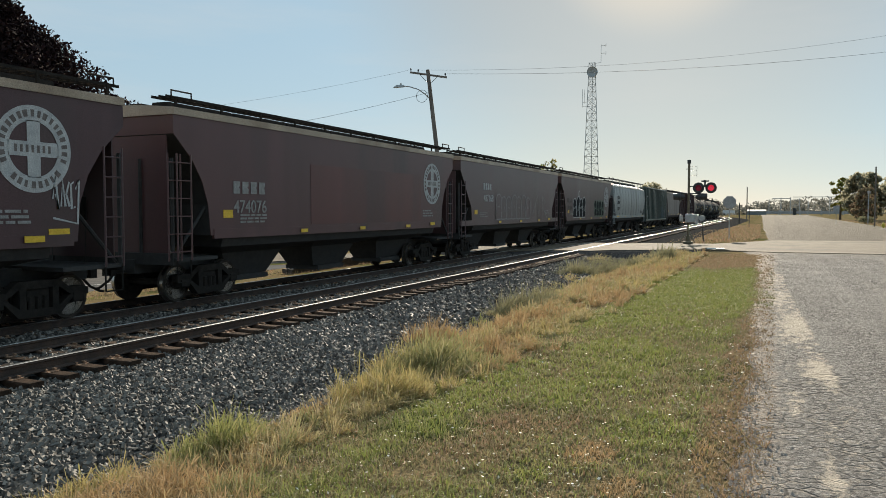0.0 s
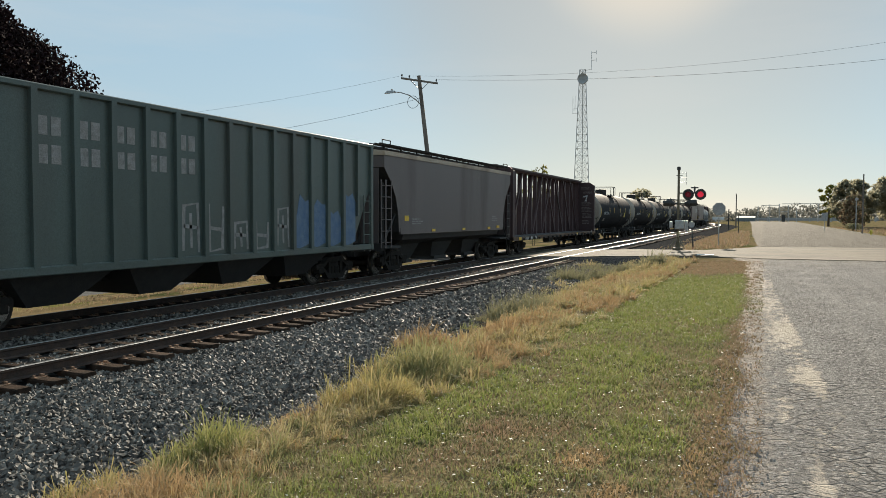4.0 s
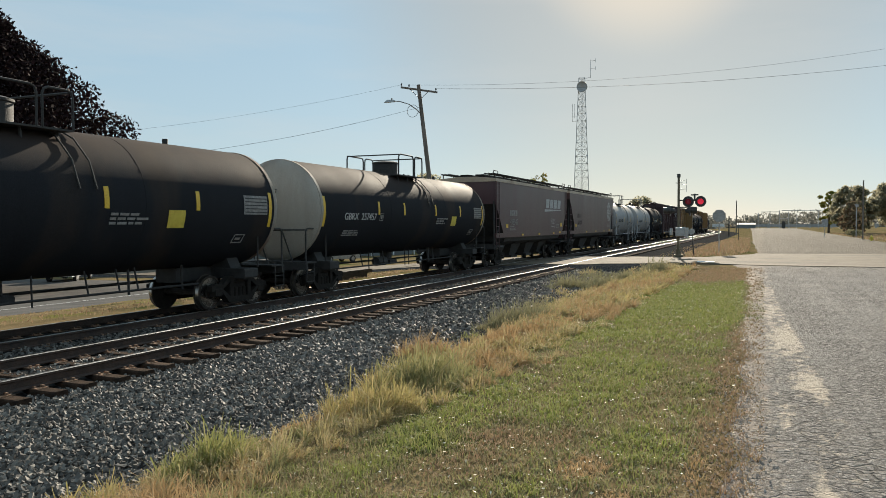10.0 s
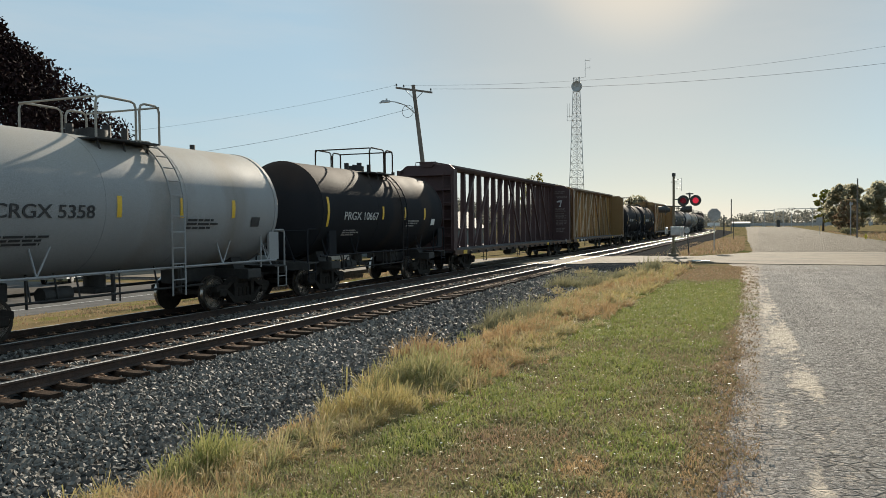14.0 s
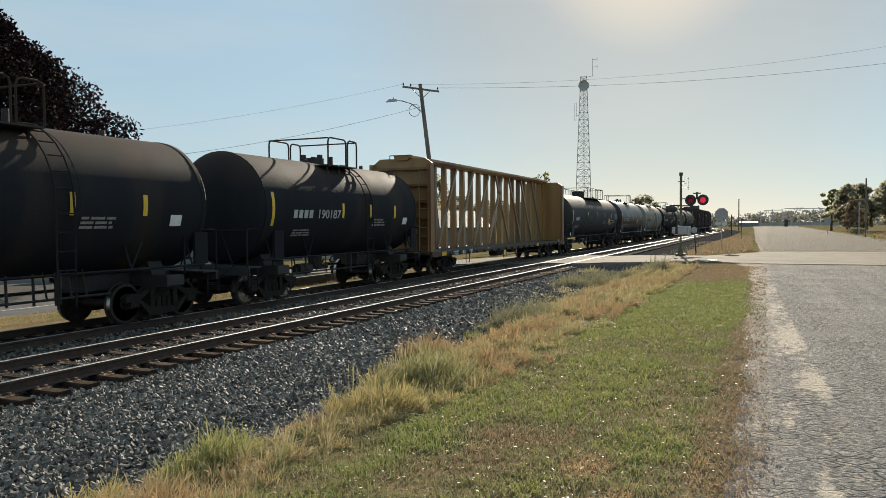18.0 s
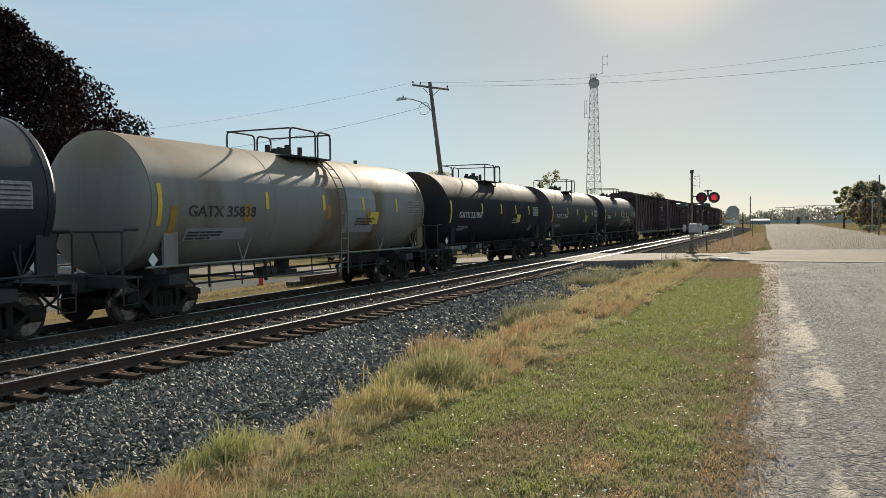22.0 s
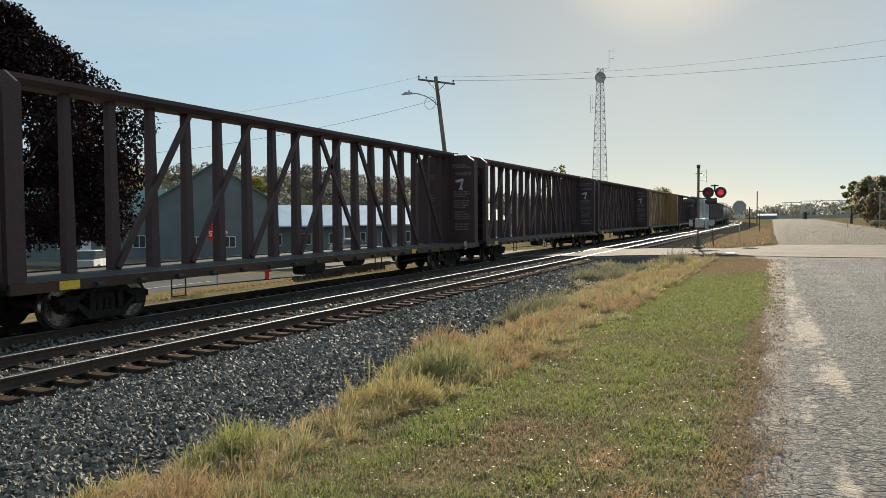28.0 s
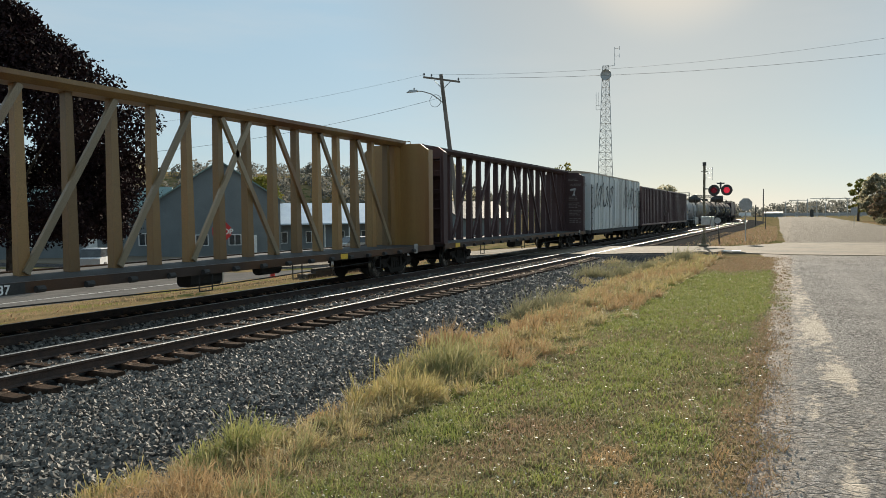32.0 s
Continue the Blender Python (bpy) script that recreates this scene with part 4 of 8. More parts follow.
            g.prism_yz([(s * 0.42 - 0.30, top - 0.06), (s * 0.42 + 0.30, top - 0.06), (s * 0.42 + 0.24, top + 0.15), (s * 0.42 - 0.24, top + 0.15)], x0, x0 + w)
            part("trough_hatch", g, M_TRUCK, car, "dark roof hatch cover")
    # running boards
    for s in (-1, 1):
        g = Geo()
        zw = top + (0.22 if round_side else 0.13)
        yo = s * 1.40
        # open walkway: edge rails and cross bars
        for yy in (yo, yo - s * 0.20, yo - s * 0.42):
            g.box(-hb - 0.05, hb + 0.05, yy - 0.014, yy + 0.014, zw - 0.03, zw + 0.03)
        for i in range(int(2 * hb / 0.22)):
            x = -hb + 0.11 + i * 0.22
            g.box(x - 0.03, x + 0.03, min(yo, yo - s * 0.42), max(yo, yo - s * 0.42), zw - 0.02, zw + 0.015)
        part("roof_walk", g, M_TRUCK if not round_side else P_SILL, car, "open steel roof walk")
        n = 11
        for i in range(n):
            x = -hb + 0.25 + i * (2 * hb - 0.5) / (n - 1)
            g = Geo()
            g.box(x - 0.03, x + 0.03, s * 1.41 - 0.02, s * 1.41 + 0.02, eave + 0.02, zw + 0.02)
            part("walk_bracket", g, M_TRUCK if not round_side else body, car)
    for s in (-1, 1):
        g = Geo()
        g.pipe([(s * (hb - 0.1), -1.42, top + 0.10), (s * (hb - 0.1), -1.42, top + 0.28), (s * (hb - 0.75), -1.42, top + 0.28), (s * (hb - 0.75), -1.42, top + 0.10)], 0.02)
        part("roof_grab", g, M_TRUCK, car)
    # side sill, end platforms and posts
    for s in (-1, 1):
        g = Geo()
        g.box(-hb + (1.3 if curved else 0.0), hb - (1.3 if curved else 0.0), s * y1 - (0.02 if s < 0 else 0.06), s * y1 + (0.06 if s < 0 else 0.02), sill - 0.08, sill + 0.15)
        part("side_sill", g, body, car)
    g = Geo()
    for s in (-1, 1):
        g = Geo()
        g.box(s * (hb - 1.65) - 1.7, s * (hb - 1.65) + 1.7, -0.36, 0.36, 0.72, 1.06)
        g.box(s * (hb - 0.75) - 0.75, s * (hb - 0.75) + 0.75, -1.5, 1.5, 1.02, 1.10)
        g.box(s * (hb - 0.02) - 0.04, s * (hb - 0.02) + 0.04, -1.50, 1.50, 0.95, 1.22)
        for yy in (-1.45, -0.5, 0.5, 1.45):
            g.rod((s * (hb - 0.04), yy, 1.1), (s * (hb - 0.04), yy, 3.4), 0.045, 6)
        g.rod((s * (hb - 0.1), -1.4, 1.1), (s * (hb - 1.2), -1.4, 2.3), 0.04, 6)
        part("underframe", g, M_UNDER, car)
    # brake gear on the tail platform
    g = Geo()
    g.lathe_x([(hb - 0.9, 0.18), (hb - 0.35, 0.18)], 12, 0.5, 1.35)
    part("air_reservoir", g, M_TRUCK, car)
    g = Geo()
    g.box(hb - 0.10, hb - 0.02, -0.55, -0.25, 2.0, 2.5)
    g.lathe_x([(hb - 0.02, 0.26), (hb + 0.0, 0.26)], 16, -0.4, 2.3)
    part("brake_wheel", g, M_TRUCK, car)
    # three outlets
    n = 4 if big else 3
    for i in range(n):
        cx = (i - (n - 1) / 2) * (2 * hb - 3.6) / n
        w = (2 * hb - 3.2) / n / 2
        g = Geo()
        p, q = w * 0.60, w * 0.40
        vs = [(cx - w, -1.5, sill), (cx + w, -1.5, sill), (cx + w, 1.5, sill), (cx - w, 1.5, sill), (cx - w, -1.40, 1.30), (cx + w, -1.40, 1.30), (cx + w, 1.40, 1.30), (cx - w, 1.40, 1.30), (cx - p, -0.72, 1.08), (cx + p, -0.72, 1.08), (cx + p, 0.72, 1.08), (cx - p, 0.72, 1.08), (cx - q, -0.48, 0.44), (cx + q, -0.48, 0.44), (cx + q, 0.48, 0.44), (cx - q, 0.48, 0.44)]
        g.add(vs, [(k + i, k + (i + 1) % 4, k + 4 + (i + 1) % 4, k + 4 + i) for k in (0, 4, 8) for i in range(4)] + [(12, 13, 14, 15), (0, 1, 2, 3)])
        g.box(cx - q * 0.9, cx + q * 0.9, -0.62, 0.62, 0.30, 0.44)
        part("hopper_outlet", g, M_UNDER, car)
    ladder(car, -hb + 0.30, -y1 - 0.01, 1.05, eave - 0.1 if fat else 3.5, body, 0.46)
    ladder(car, hb - 0.30, -y1 - 0.01, 1.05, eave - 0.1 if fat else 3.5, body, 0.46)
    if curved:
        ladder(car, -hb + 0.05, -y1 + 0.05, 1.05, 3.5, body, 0.4)
    for s in (-1, 1):
        g = Geo()
        x = s * (hb - 0.3)
        g.pipe([(x - 0.22, -y1 + 0.02, 1.05), (x - 0.22, -y1 + 0.02, 0.55), (x + 0.22, -y1 + 0.02, 0.55), (x + 0.22, -y1 + 0.02, 1.05)], 0.02)
        part("stirrup", g, M_TRUCK, car)
    yy = -y1 - (0.052 if round_side else 0.012)
    nx, nz, wide = place or (-hb + 2.35, 2.18, 1.45)
    if number:
        words(car, number, 0.33 if not fat or big else 0.28, nx, nz, yy, mark_mat)
    if number and fat and not big:
        words(car, "CEFX", 0.31, nx, nz + 0.40, yy, mark_mat)
        words(car, "LD LMT 222900", 0.10, nx, 2.36, yy, mark_mat)
        words(car, "LT WT 63100", 0.10, nx, 2.20, yy, mark_mat)
    elif number:
        for k in range(4):
            g = Geo()
            x0, dx = nx + k * wide / 4.2, wide / 4.2 * 0.72
            g.prism_xz([(x0, 0), (x0 + dx, 0), (x0 + dx, 0.12), (x0 + dx * 0.8, 0.16), (x0 + dx, 0.20), (x0 + dx, 0.31), (x0, 0.31)], -0.004, 0.004)
            part("reporting_mark", g, mark_mat, car, at=pose(0, yy, nz + (0.48 if not place or place[1] < 2.5 else 0.54)))
    rnd = random.Random(int(half * 1000) + len(label))
    g = Geo()
    bars(g, hb - 3.0, 1.92, 1.0, 0.30, 3, 0, rnd)
    if not (fat and not big):
        bars(g, -hb + 2.3, 1.85, 1.1, 0.26, 3, 0, rnd)
    part("data_panel", g, mark_mat if mark_mat is M_DARKMARK else M_GREYMARK, car, at=pose(0, yy, 0))
    if fat and not big:
        mark(car, "reflector", M_YELLOW, -7.13, 1.62, yy - 0.052, 0.95, 0.11)
    else:
        mark(car, "reflector", M_YELLOW, -hb + 1.65, 2.02, yy, 0.36, 0.20)
    for x in (-3.2, 0.2, 3.6):
        mark(car, "reflector", M_YELLOW, x, sill - 0.02, yy - 0.05, 0.34, 0.10)
    mark(car, "reflector", M_YELLOW, hb - 2.4, 1.62, yy - 0.052, 0.42, 0.12)
    if body is P_RED:
        mark(car, "repainted_panel", P_PATCH, -2.6, 1.80, yy + 0.006, hb - 0.55, 1.75, "brighter red repainted panel")
    if logo == "round":
        roundel(car, hb - 2.12, high, yy, 0.80, M_CHALK)
    elif logo == "swoosh":
        g = Geo()
        for k in range(4):
            x = k * 0.95
            g.prism_xz([(x, 0), (x + 0.74, 0.02), (x + 0.88, 0.56), (x + 0.13, 0.56)], -0.004, 0.004)
        g.prism_xz([(-0.3, -0.22), (3.7, -0.10), (3.8, -0.05), (-0.2, -0.07)], -0.004, 0.004)
        part("emblem", g, M_CHALK, car, "slanted white block emblem with an underline", at=pose(hb - 5.5, yy, 3.2))
    if fat and not big:
        for k in range(11):
            g = Geo()
            x = -6.86 + 1.42 * k
            z0 = sill + 0.06 if abs(x) < hb - 1.4 else 2.3
            vs = []
            for q in range(9):
                z = z0 + (eave - 0.05 - z0) * q / 8
                vs += [(x - 0.015, -bulge(z) - 0.002, z), (x, -bulge(z) - 0.014, z), (x + 0.015, -bulge(z) - 0.002, z)]
            g.add(vs, [(3 * q + k, 3 * q + k + 1, 3 * q + 4 + k, 3 * q + 3 + k) for q in range(8) for k in range(2)])
            part("panel_seam", g, M_SEAM, car)
    if spray == "white":
        bubbles(car, -3.5, 1.78, yy - 0.004, 5.6, 1.25, 7, P_BROWN2, M_GREYMARK, 0.035, rnd, "faded white bubble-letter scrawl")
        strokes(car, [[(0, 0.2), (0.3, 1), (0.35, 0.1)], [(0.45, 1), (0.45, 0)], [(0.6, 0), (0.62, 1), (0.8, 0.8), (0.65, 0.5), (0.95, 0)]], 2.6, 1.7, yy - 0.006, 3.2, 1.3, M_GREYMARK, 0.04, "faded white scrawl")
    elif spray == "green":
        bubbles(car, -5.0, 1.72, yy - 0.004, 3.55, 1.45, 4, M_FILL, M_CHALK, 0.035, rnd, "white outline of a bubble letter")
        strokes(car, [[(0.5 + 0.5 * math.cos(q * 0.5), 0.5 + 0.5 * math.sin(q * 0.5)) for q in range(14)]], -3.5, 3.12, yy - 0.006, 0.38, 0.42, M_CHALK, 0.035, "white sprayed ring")
        bubbles(car, 1.6, 1.78, yy - 0.004, 3.3, 1.2, 4, M_FILL, P_SPRAYG, 0.05, rnd, "dark green sprayed outline")
    elif spray == "tag":
        strokes(car, TAG, hb - (4.2 if big else 1.75), 2.02 if big else 1.95, yy - 0.004, 0.95 if big else 0.6, 0.6 if big else 0.95, M_CHALK, 0.022, "thin white scrawl")
        mark(car, "placard", M_YELLOW, hb - 1.85, 2.05 if big else 1.62, yy, 0.46, 0.24)
    truck(car, -half + 2.15)
    truck(car, half - 2.15)
    couplers(car, half)
    return car


def tank_car(half, shell, label, head=None, number="", small=False, mark_mat=None, stripes=None, dome=False, long_walk=False, spray=None, dia=None, placard=True, mark_text="", railed=False, climb=False):
    """Tank car: welded shell with dished heads, top platform with rails, valve housing, ladders, stub sills."""
    mark_mat = mark_mat or M_WHITE
    stripes = stripes or M_YELLOW
    car = thing("tank_car", label, "freight car", "train cars")
    r = (dia or (3.12 if small else 3.16 if head else 3.24)) / 2
    cz = 4.26 - r if small or head else 4.32 - r
    L = half - (0.72 if head else 0.78)
    d = 0.46
    head_prof = [(-L + d - d * math.cos(a), r * math.sin(a)) for a in [k * math.pi / 2 / 7 for k in range(1, 8)]]
    mid = [(-L + d, r)] + [(x, r) for x in (-L * 0.5, 0, L * 0.5)] + [(L - d, r)]
    g = Geo()
    g.lathe_x(mid, 40, 0, cz, False)
    # weld bands
    for x in ([-L * 0.33, L * 0.33] if not small else [-L * 0.2, L * 0.25]):
        g.lathe_x([(x - 0.02, r + 0.001), (x - 0.02, r + 0.005), (x + 0.02, r + 0.005), (x + 0.02, r + 0.001)], 40, 0, cz, False)
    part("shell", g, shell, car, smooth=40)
    for s in (-1, 1):
        g = Geo()
        g.lathe_x([(-s * x, rr) for x, rr in head_prof] if s > 0 else head_prof, 40, 0, cz, True)
        g.lathe_x([(s * (L - d - 0.10), r + 0.003), (s * (L - d - 0.10), r + 0.014), (s * (L - d + 0.02), r + 0.014), (s * (L - d + 0.02), r - 0.02)], 40, 0, cz, False)
        part("tank_head", g, head or shell, car, "pale painted dished head" if head else "", smooth=40)
    # stub sills and body bolsters
    for s in (-1, 1):
        g = Geo()
        g.box(s * (half - 2.1) - 1.65, s * (half - 2.1) + 1.65, -0.33, 0.33, 0.74, 1.12, 0.03)
        g.box(s * (half - 2.15) - 0.28, s * (half - 2.15) + 0.28, -1.45, 1.45, 0.80, 1.06, 0.03)
        g.prism_yz([(-0.98, 1.0), (0.98, 1.0), (0.80, cz - r * 0.84), (-0.80, cz - r * 0.84)], s * (half - 2.15) - 0.22, s * (half - 2.15) + 0.22)
        g.box(s * (half - 0.62) - 0.06, s * (half - 0.62) + 0.06, -1.40, 1.40, 0.86, 1.06)
        g.box(min(s * (half - 0.6), s * (half - 1.15)), max(s * (half - 0.6), s * (half - 1.15)), -1.4, 1.4, 1.05, 1.09)
        part("stub_sill", g, M_UNDER, car)
    # end rail loop on each side
    rail_mat = shell if small else M_UNDER
    for s in (-1, 1):
        for yy in (-1.36, 1.36):
            g = Geo()
            x0, x1 = s * (half - 0.62), s * (half - 1.75)
            g.pipe([(x0, yy, 1.08), (x0, yy, 2.02), (x0 * 0.99, yy, 2.10), (x1, yy, 2.10), (x1, yy, 1.08)], 0.026)
            part("end_rail", g, rail_mat, car, smooth=40)
        g = Geo()
        x0 = s * (half - 0.62)
        g.pipe([(x0, -1.36, 2.06), (x0, 1.36, 2.06)], 0.026)
        g.rod((x0, 0.5, 2.06), (x0, 0.9, 1.08), 0.022)
        g.rod((x0, -0.5, 2.06), (x0, -0.9, 1.08), 0.022)
        part("end_rail", g, rail_mat, car, smooth=40)
    # top platform with rails
    zt = cz + r
    px = (0.92 if small else 1.08) if not long_walk else 3.0
    ox = 0.0 if not long_walk else 1.3
    g = Geo()
    for s in (-1, 1):
        g.box(ox - px, ox + px, s * 0.80 - 0.34, s * 0.80 + 0.34, zt - 0.16, zt - 0.12)
        for k in (-0.8, 0, 0.8):
            g.rod((ox + k * px, s * 0.95, zt - 0.14), (ox + k * px * 0.9, s * 1.02, cz + r * 0.62), 0.03)
    part("platform", g, M_UNDER, car)
    top = 0.74 if small else 0.66
    for s in (-1, 1):
        g = Geo()
        y = s * 1.13
        for x0, x1 in ((ox - px, ox + px * 0.22), (ox + px * 0.34, ox + px)):
            g.pipe([(x0, y, zt - 0.14), (x0, y, zt + top - 0.14), (x0 + 0.04, y, zt + top - 0.04), (x0 + 0.14, y, zt + top), (x1 - 0.14, y, zt + top), (x1 - 0.04, y, zt + top - 0.04), (x1, y, zt + top - 0.14), (x1, y, zt - 0.14)], 0.027)
        if long_walk:
            for k in (-0.66, -0.33, 0.0, 0.66):
                g.rod((ox + px * k, y, zt - 0.14), (ox + px * k, y, zt + top), 0.022)
        part("platform_rail", g, rail_mat, car, smooth=40)
    for s in (-1, 1):
        g = Geo()
        x = ox + s * px
        g.pipe([(x, -1.13, zt + top - 0.02), (x, 1.13, zt + top - 0.02)], 0.025)
        part("platform_rail", g, rail_mat, car, smooth=40)
    g = Geo()
    if dome:
        prof = [(0.50, zt - 0.12), (0.50, zt + 0.36), (0.53, zt + 0.38), (0.53, zt + 0.43), (0.42, zt + 0.47)]
        n = 20
        pts, fs = [], []
        for rr, z in prof:
            pts += [(rr * math.cos(2 * math.pi * i / n), rr * math.sin(2 * math.pi * i / n), z) for i in range(n)]
        for k in range(len(prof) - 1):
            fs += [(k * n + i, k * n + (i + 1) % n, (k + 1) * n + (i + 1) % n, (k + 1) * n + i) for i in range(n)]
        fs.append(tuple(range((len(prof) - 1) * n, len(prof) * n)))
        g = Geo().add(pts, fs)
        part("valve_housing", g, M_UNDER, car, "black round valve housing", smooth=40)
    else:
        g.rod((0, 0, zt - 0.1), (0, 0, zt + 0.16), 0.36, 14)
        g.rod((0.55, 0.1, zt - 0.1), (0.55, 0.1, zt + 0.34), 0.10, 8)
        g.rod((0.85, -0.15, zt - 0.1), (0.85, -0.15, zt + 0.28), 0.08, 8)
        g.rod((-0.6, 0, zt - 0.1), (-0.6, 0, zt + 0.24), 0.09, 8)
        g.box(-0.1, 0.45, -0.04, 0.04, zt + 0.16, zt + 0.22)
        part("valve_housing", g, M_UNDER, car, "manway and valves", smooth=40)
    g = Geo()
    g.rod((L * 0.62, 0, zt - 0.04), (L * 0.62, 0, zt + 0.14), 0.07, 8)
    part("vent", g, M_UNDER, car)
    # side ladder and bottom walk
    if small or climb:
        # ladder that follows the shell down from the platform, then hangs straight to the rail
        g = Geo()
        curve = [(-(r + 0.09) * math.cos(radians(a)), cz + (r + 0.09) * math.sin(radians(a))) for a in (68, 56, 44, 32, 20, 8)]
        curve += [(-r - 0.10, cz - 0.25), (-r - 0.10, 0.62)]
        for k in (-0.21, 0.21):
            g.pipe([(0.9 + k, y, z) for y, z in curve], 0.022)
        for y, z in curve[:-1]:
            g.rod((0.69, y, z), (1.11, y, z), 0.017, 5)
        for q in range(1, 5):
            z = cz - 0.25 - q * (cz - 0.87) / 5
            g.rod((0.69, -r - 0.10, z), (1.11, -r - 0.10, z), 0.017, 5)
        part("ladder", g, shell, car, smooth=40)
    if small or railed:
        for s in (-1, 1):
            g = Geo()
            g.rod((-L + 0.4, s * 1.46, 1.26), (L - 0.4, s * 1.46, 1.26), 0.032)
            for k in (-0.85, -0.5, 0.5, 0.85):
                g.rod((L * k, s * 1.46, 1.26), (L * k, s * 1.2, cz - r * 0.45), 0.02)
                g.rod((L * k, s * 1.46, 1.26), (L * k + 0.35, s * 1.42, cz - 0.55 * r), 0.02)
            part("side_rail", g, shell, car, smooth=40)
        for x in (-L + 1.15, L - 0.5):
            g = Geo()
            g.prism_yz([(-1.47, 1.28), (-1.40, 1.28), (-1.40, 1.95), (-1.47, 2.05)], x - 0.22, x + 0.22)
            part("step_plate", g, shell, car)
    else:
        g = Geo()
        for s in (-1, 1):
            for k in (-0.30, 0.30):
                pts = []
                for i in range(7):
                    a = radians(75 - 22 * i)
                    pts.append((ox + 1.0 + k * 0.7, s * (r + 0.06) * math.cos(a), cz + (r + 0.06) * math.sin(a)))
                g.pipe(pts[:4], 0.02)
        part("ladder", g, M_UNDER, car, smooth=40)
    # bottom fittings
    g = Geo()
    zb = cz - r
    g.rod((0, 0, zb - 0.30), (0, 0, zb + 0.1), 0.24, 10)
    g.box(-0.3, 0.3, -0.35, 0.35, zb - 0.42, zb - 0.28, 0.03)
    g.rod((-half + 3.2, -0.75, 0.72), (half - 3.2, -0.75, 0.72), 0.03)
    g.rod((-half + 3.2, 0.45, 0.78), (half - 3.2, 0.45, 0.78), 0.04)
    for k in (-0.42, -0.30, -0.2, 0.22, 0.33, 0.40):
        g.rod((L * k, -0.75, 0.72), (L * k, -0.6, zb + 0.25), 0.022)
    g.lathe_x([(-1.9, 0.17), (-1.2, 0.17)], 10, -0.55, 0.82)
    hang = random.Random(int(half * 100))
    for k in range(5):
        x = hang.uniform(-half + 3.6, half - 3.6)
        g.rod((x, -0.72, hang.uniform(0.54, 0.66)), (x, -0.70, zb + 0.12), hang.choice((0.02, 0.03, 0.05)), 6)
    part("brake_gear", g, M_UNDER, car, smooth=40)
    for s in (-1, 1):
        g = Geo()
        x = s * (half - 0.8)
        g.pipe([(x - 0.2, -1.40, 1.05), (x - 0.2, -1.40, 0.50), (x + 0.2, -1.40, 0.50), (x + 0.2, -1.40, 1.05)], 0.02)
        g.rod((x - 0.2, -1.40, 0.78), (x + 0.2, -1.40, 0.78), 0.016)
        part("stirrup", g, rail_mat, car)

    if not small and not head:
        for s in (-1, 1):
            g = Geo()
            g.prism_xz([(-0.14, 0.0), (0.0, 0.16), (0.14, 0.0), (0.0, -0.16)], -0.006, 0.006)
            part("placard", g, M_WHITE, car, "white diamond placard", at=pose(s * (half - 1.45), -1.40, 1.42))

    def on_shell(geo_maker, x, ang, name, mat, lab=""):
        """A flat marking laid on the shell at an angle below (-) or above the waist."""
        a = radians(ang)
        return part(name, geo_maker, mat, car, lab, at=pose(x, -(r + 0.012) * math.cos(a), cz + (r + 0.012) * math.sin(a), -ang, 0, 0))

    def sheet(w, h):
        gg = Geo()
        k = 4
        vs = []
        for i in range(k + 1):
            t = (i / k - 0.5) * h
            a = t / r
            for x in (0, w):
                vs.append((x, r * (1 - math.cos(a)), r * math.sin(a)))
        return gg.add(vs, [(2 * i, 2 * i + 1, 2 * i + 3, 2 * i + 2) for i in range(k)])
    rows = [-L + 0.7, -L * 0.15, L * 0.2, L * 0.55] if small else [-L + 0.56, -L * 0.465, -L * 0.20, L * 0.18, L * 0.53, L - 0.80] if head else [-L + 0.62, -L * 0.395, -L * 0.02, L * 0.30, L * 0.62]
    for x in rows:
        big_one = abs(x) > L - 1 and not (small and x > 0)
        on_shell(sheet(0.13, 0.95 if big_one else 0.46), x, (-2 if small else 4) if not big_one else -2, "reflector", stripes)
    if placard and not small:
        on_shell(sheet(0.55, 0.42), L - 4.6, -12, "placard", M_PLACARD)
        q = on_shell(sheet(1.0, 0.50), L - 1.88, 2, "data_plate", M_GREYMARK)
        lines = Geo()
        for k in range(5):
            lines.box(0.04, 0.96, -0.008, -0.002, -0.20 + k * 0.09, -0.175 + k * 0.09)
        tagged(part("writing", lines, M_DARKMARK, q), kind="stuff")
        edge = Geo()
        for x0, x1, z0, z1 in ((0, 0.42, 0.25, 0.28), (0, 0.42, 0, 0.03), (0, 0.03, 0.03, 0.25), (0.39, 0.42, 0.03, 0.25), (0.1, 0.3, 0.10, 0.17)):
            edge.box(x0, x1, -0.004, 0.004, z0, z1)
        tagged(on_shell(edge, L - 2.1, -36, "stencil", M_GREYMARK), kind="stuff")
    elif placard:
        on_shell(sheet(0.36, 0.26), L - 1.6, -14, "data_plate", mark_mat)
    rnd = random.Random(int(L * 100) + len(label))
    nx = -L + 1.75 if small else -L + 1.85 if head else -L + 1.56
    if number:
        me = lettering(mark_text + (" " if head else "") + number, 0.235 if head else 0.27, 0.003)
        me.transform(Matrix.Diagonal((1.10 if head else 1.22, 1, 1, 1)))
        me.materials.clear()
        me.materials.append(mark_mat if mark_mat is not M_WHITE else M_CHALK)
        a = radians(-11)
        part("lettering", me, None, car, at=pose(nx + (0 if mark_text else 1.25), -(r + 0.012) * math.cos(a), cz + (r + 0.012) * math.sin(a), 8, 0, 0))
    if head and number:
        # boxed stencil after the number, and the small number and data lines on the head
        edge = Geo()
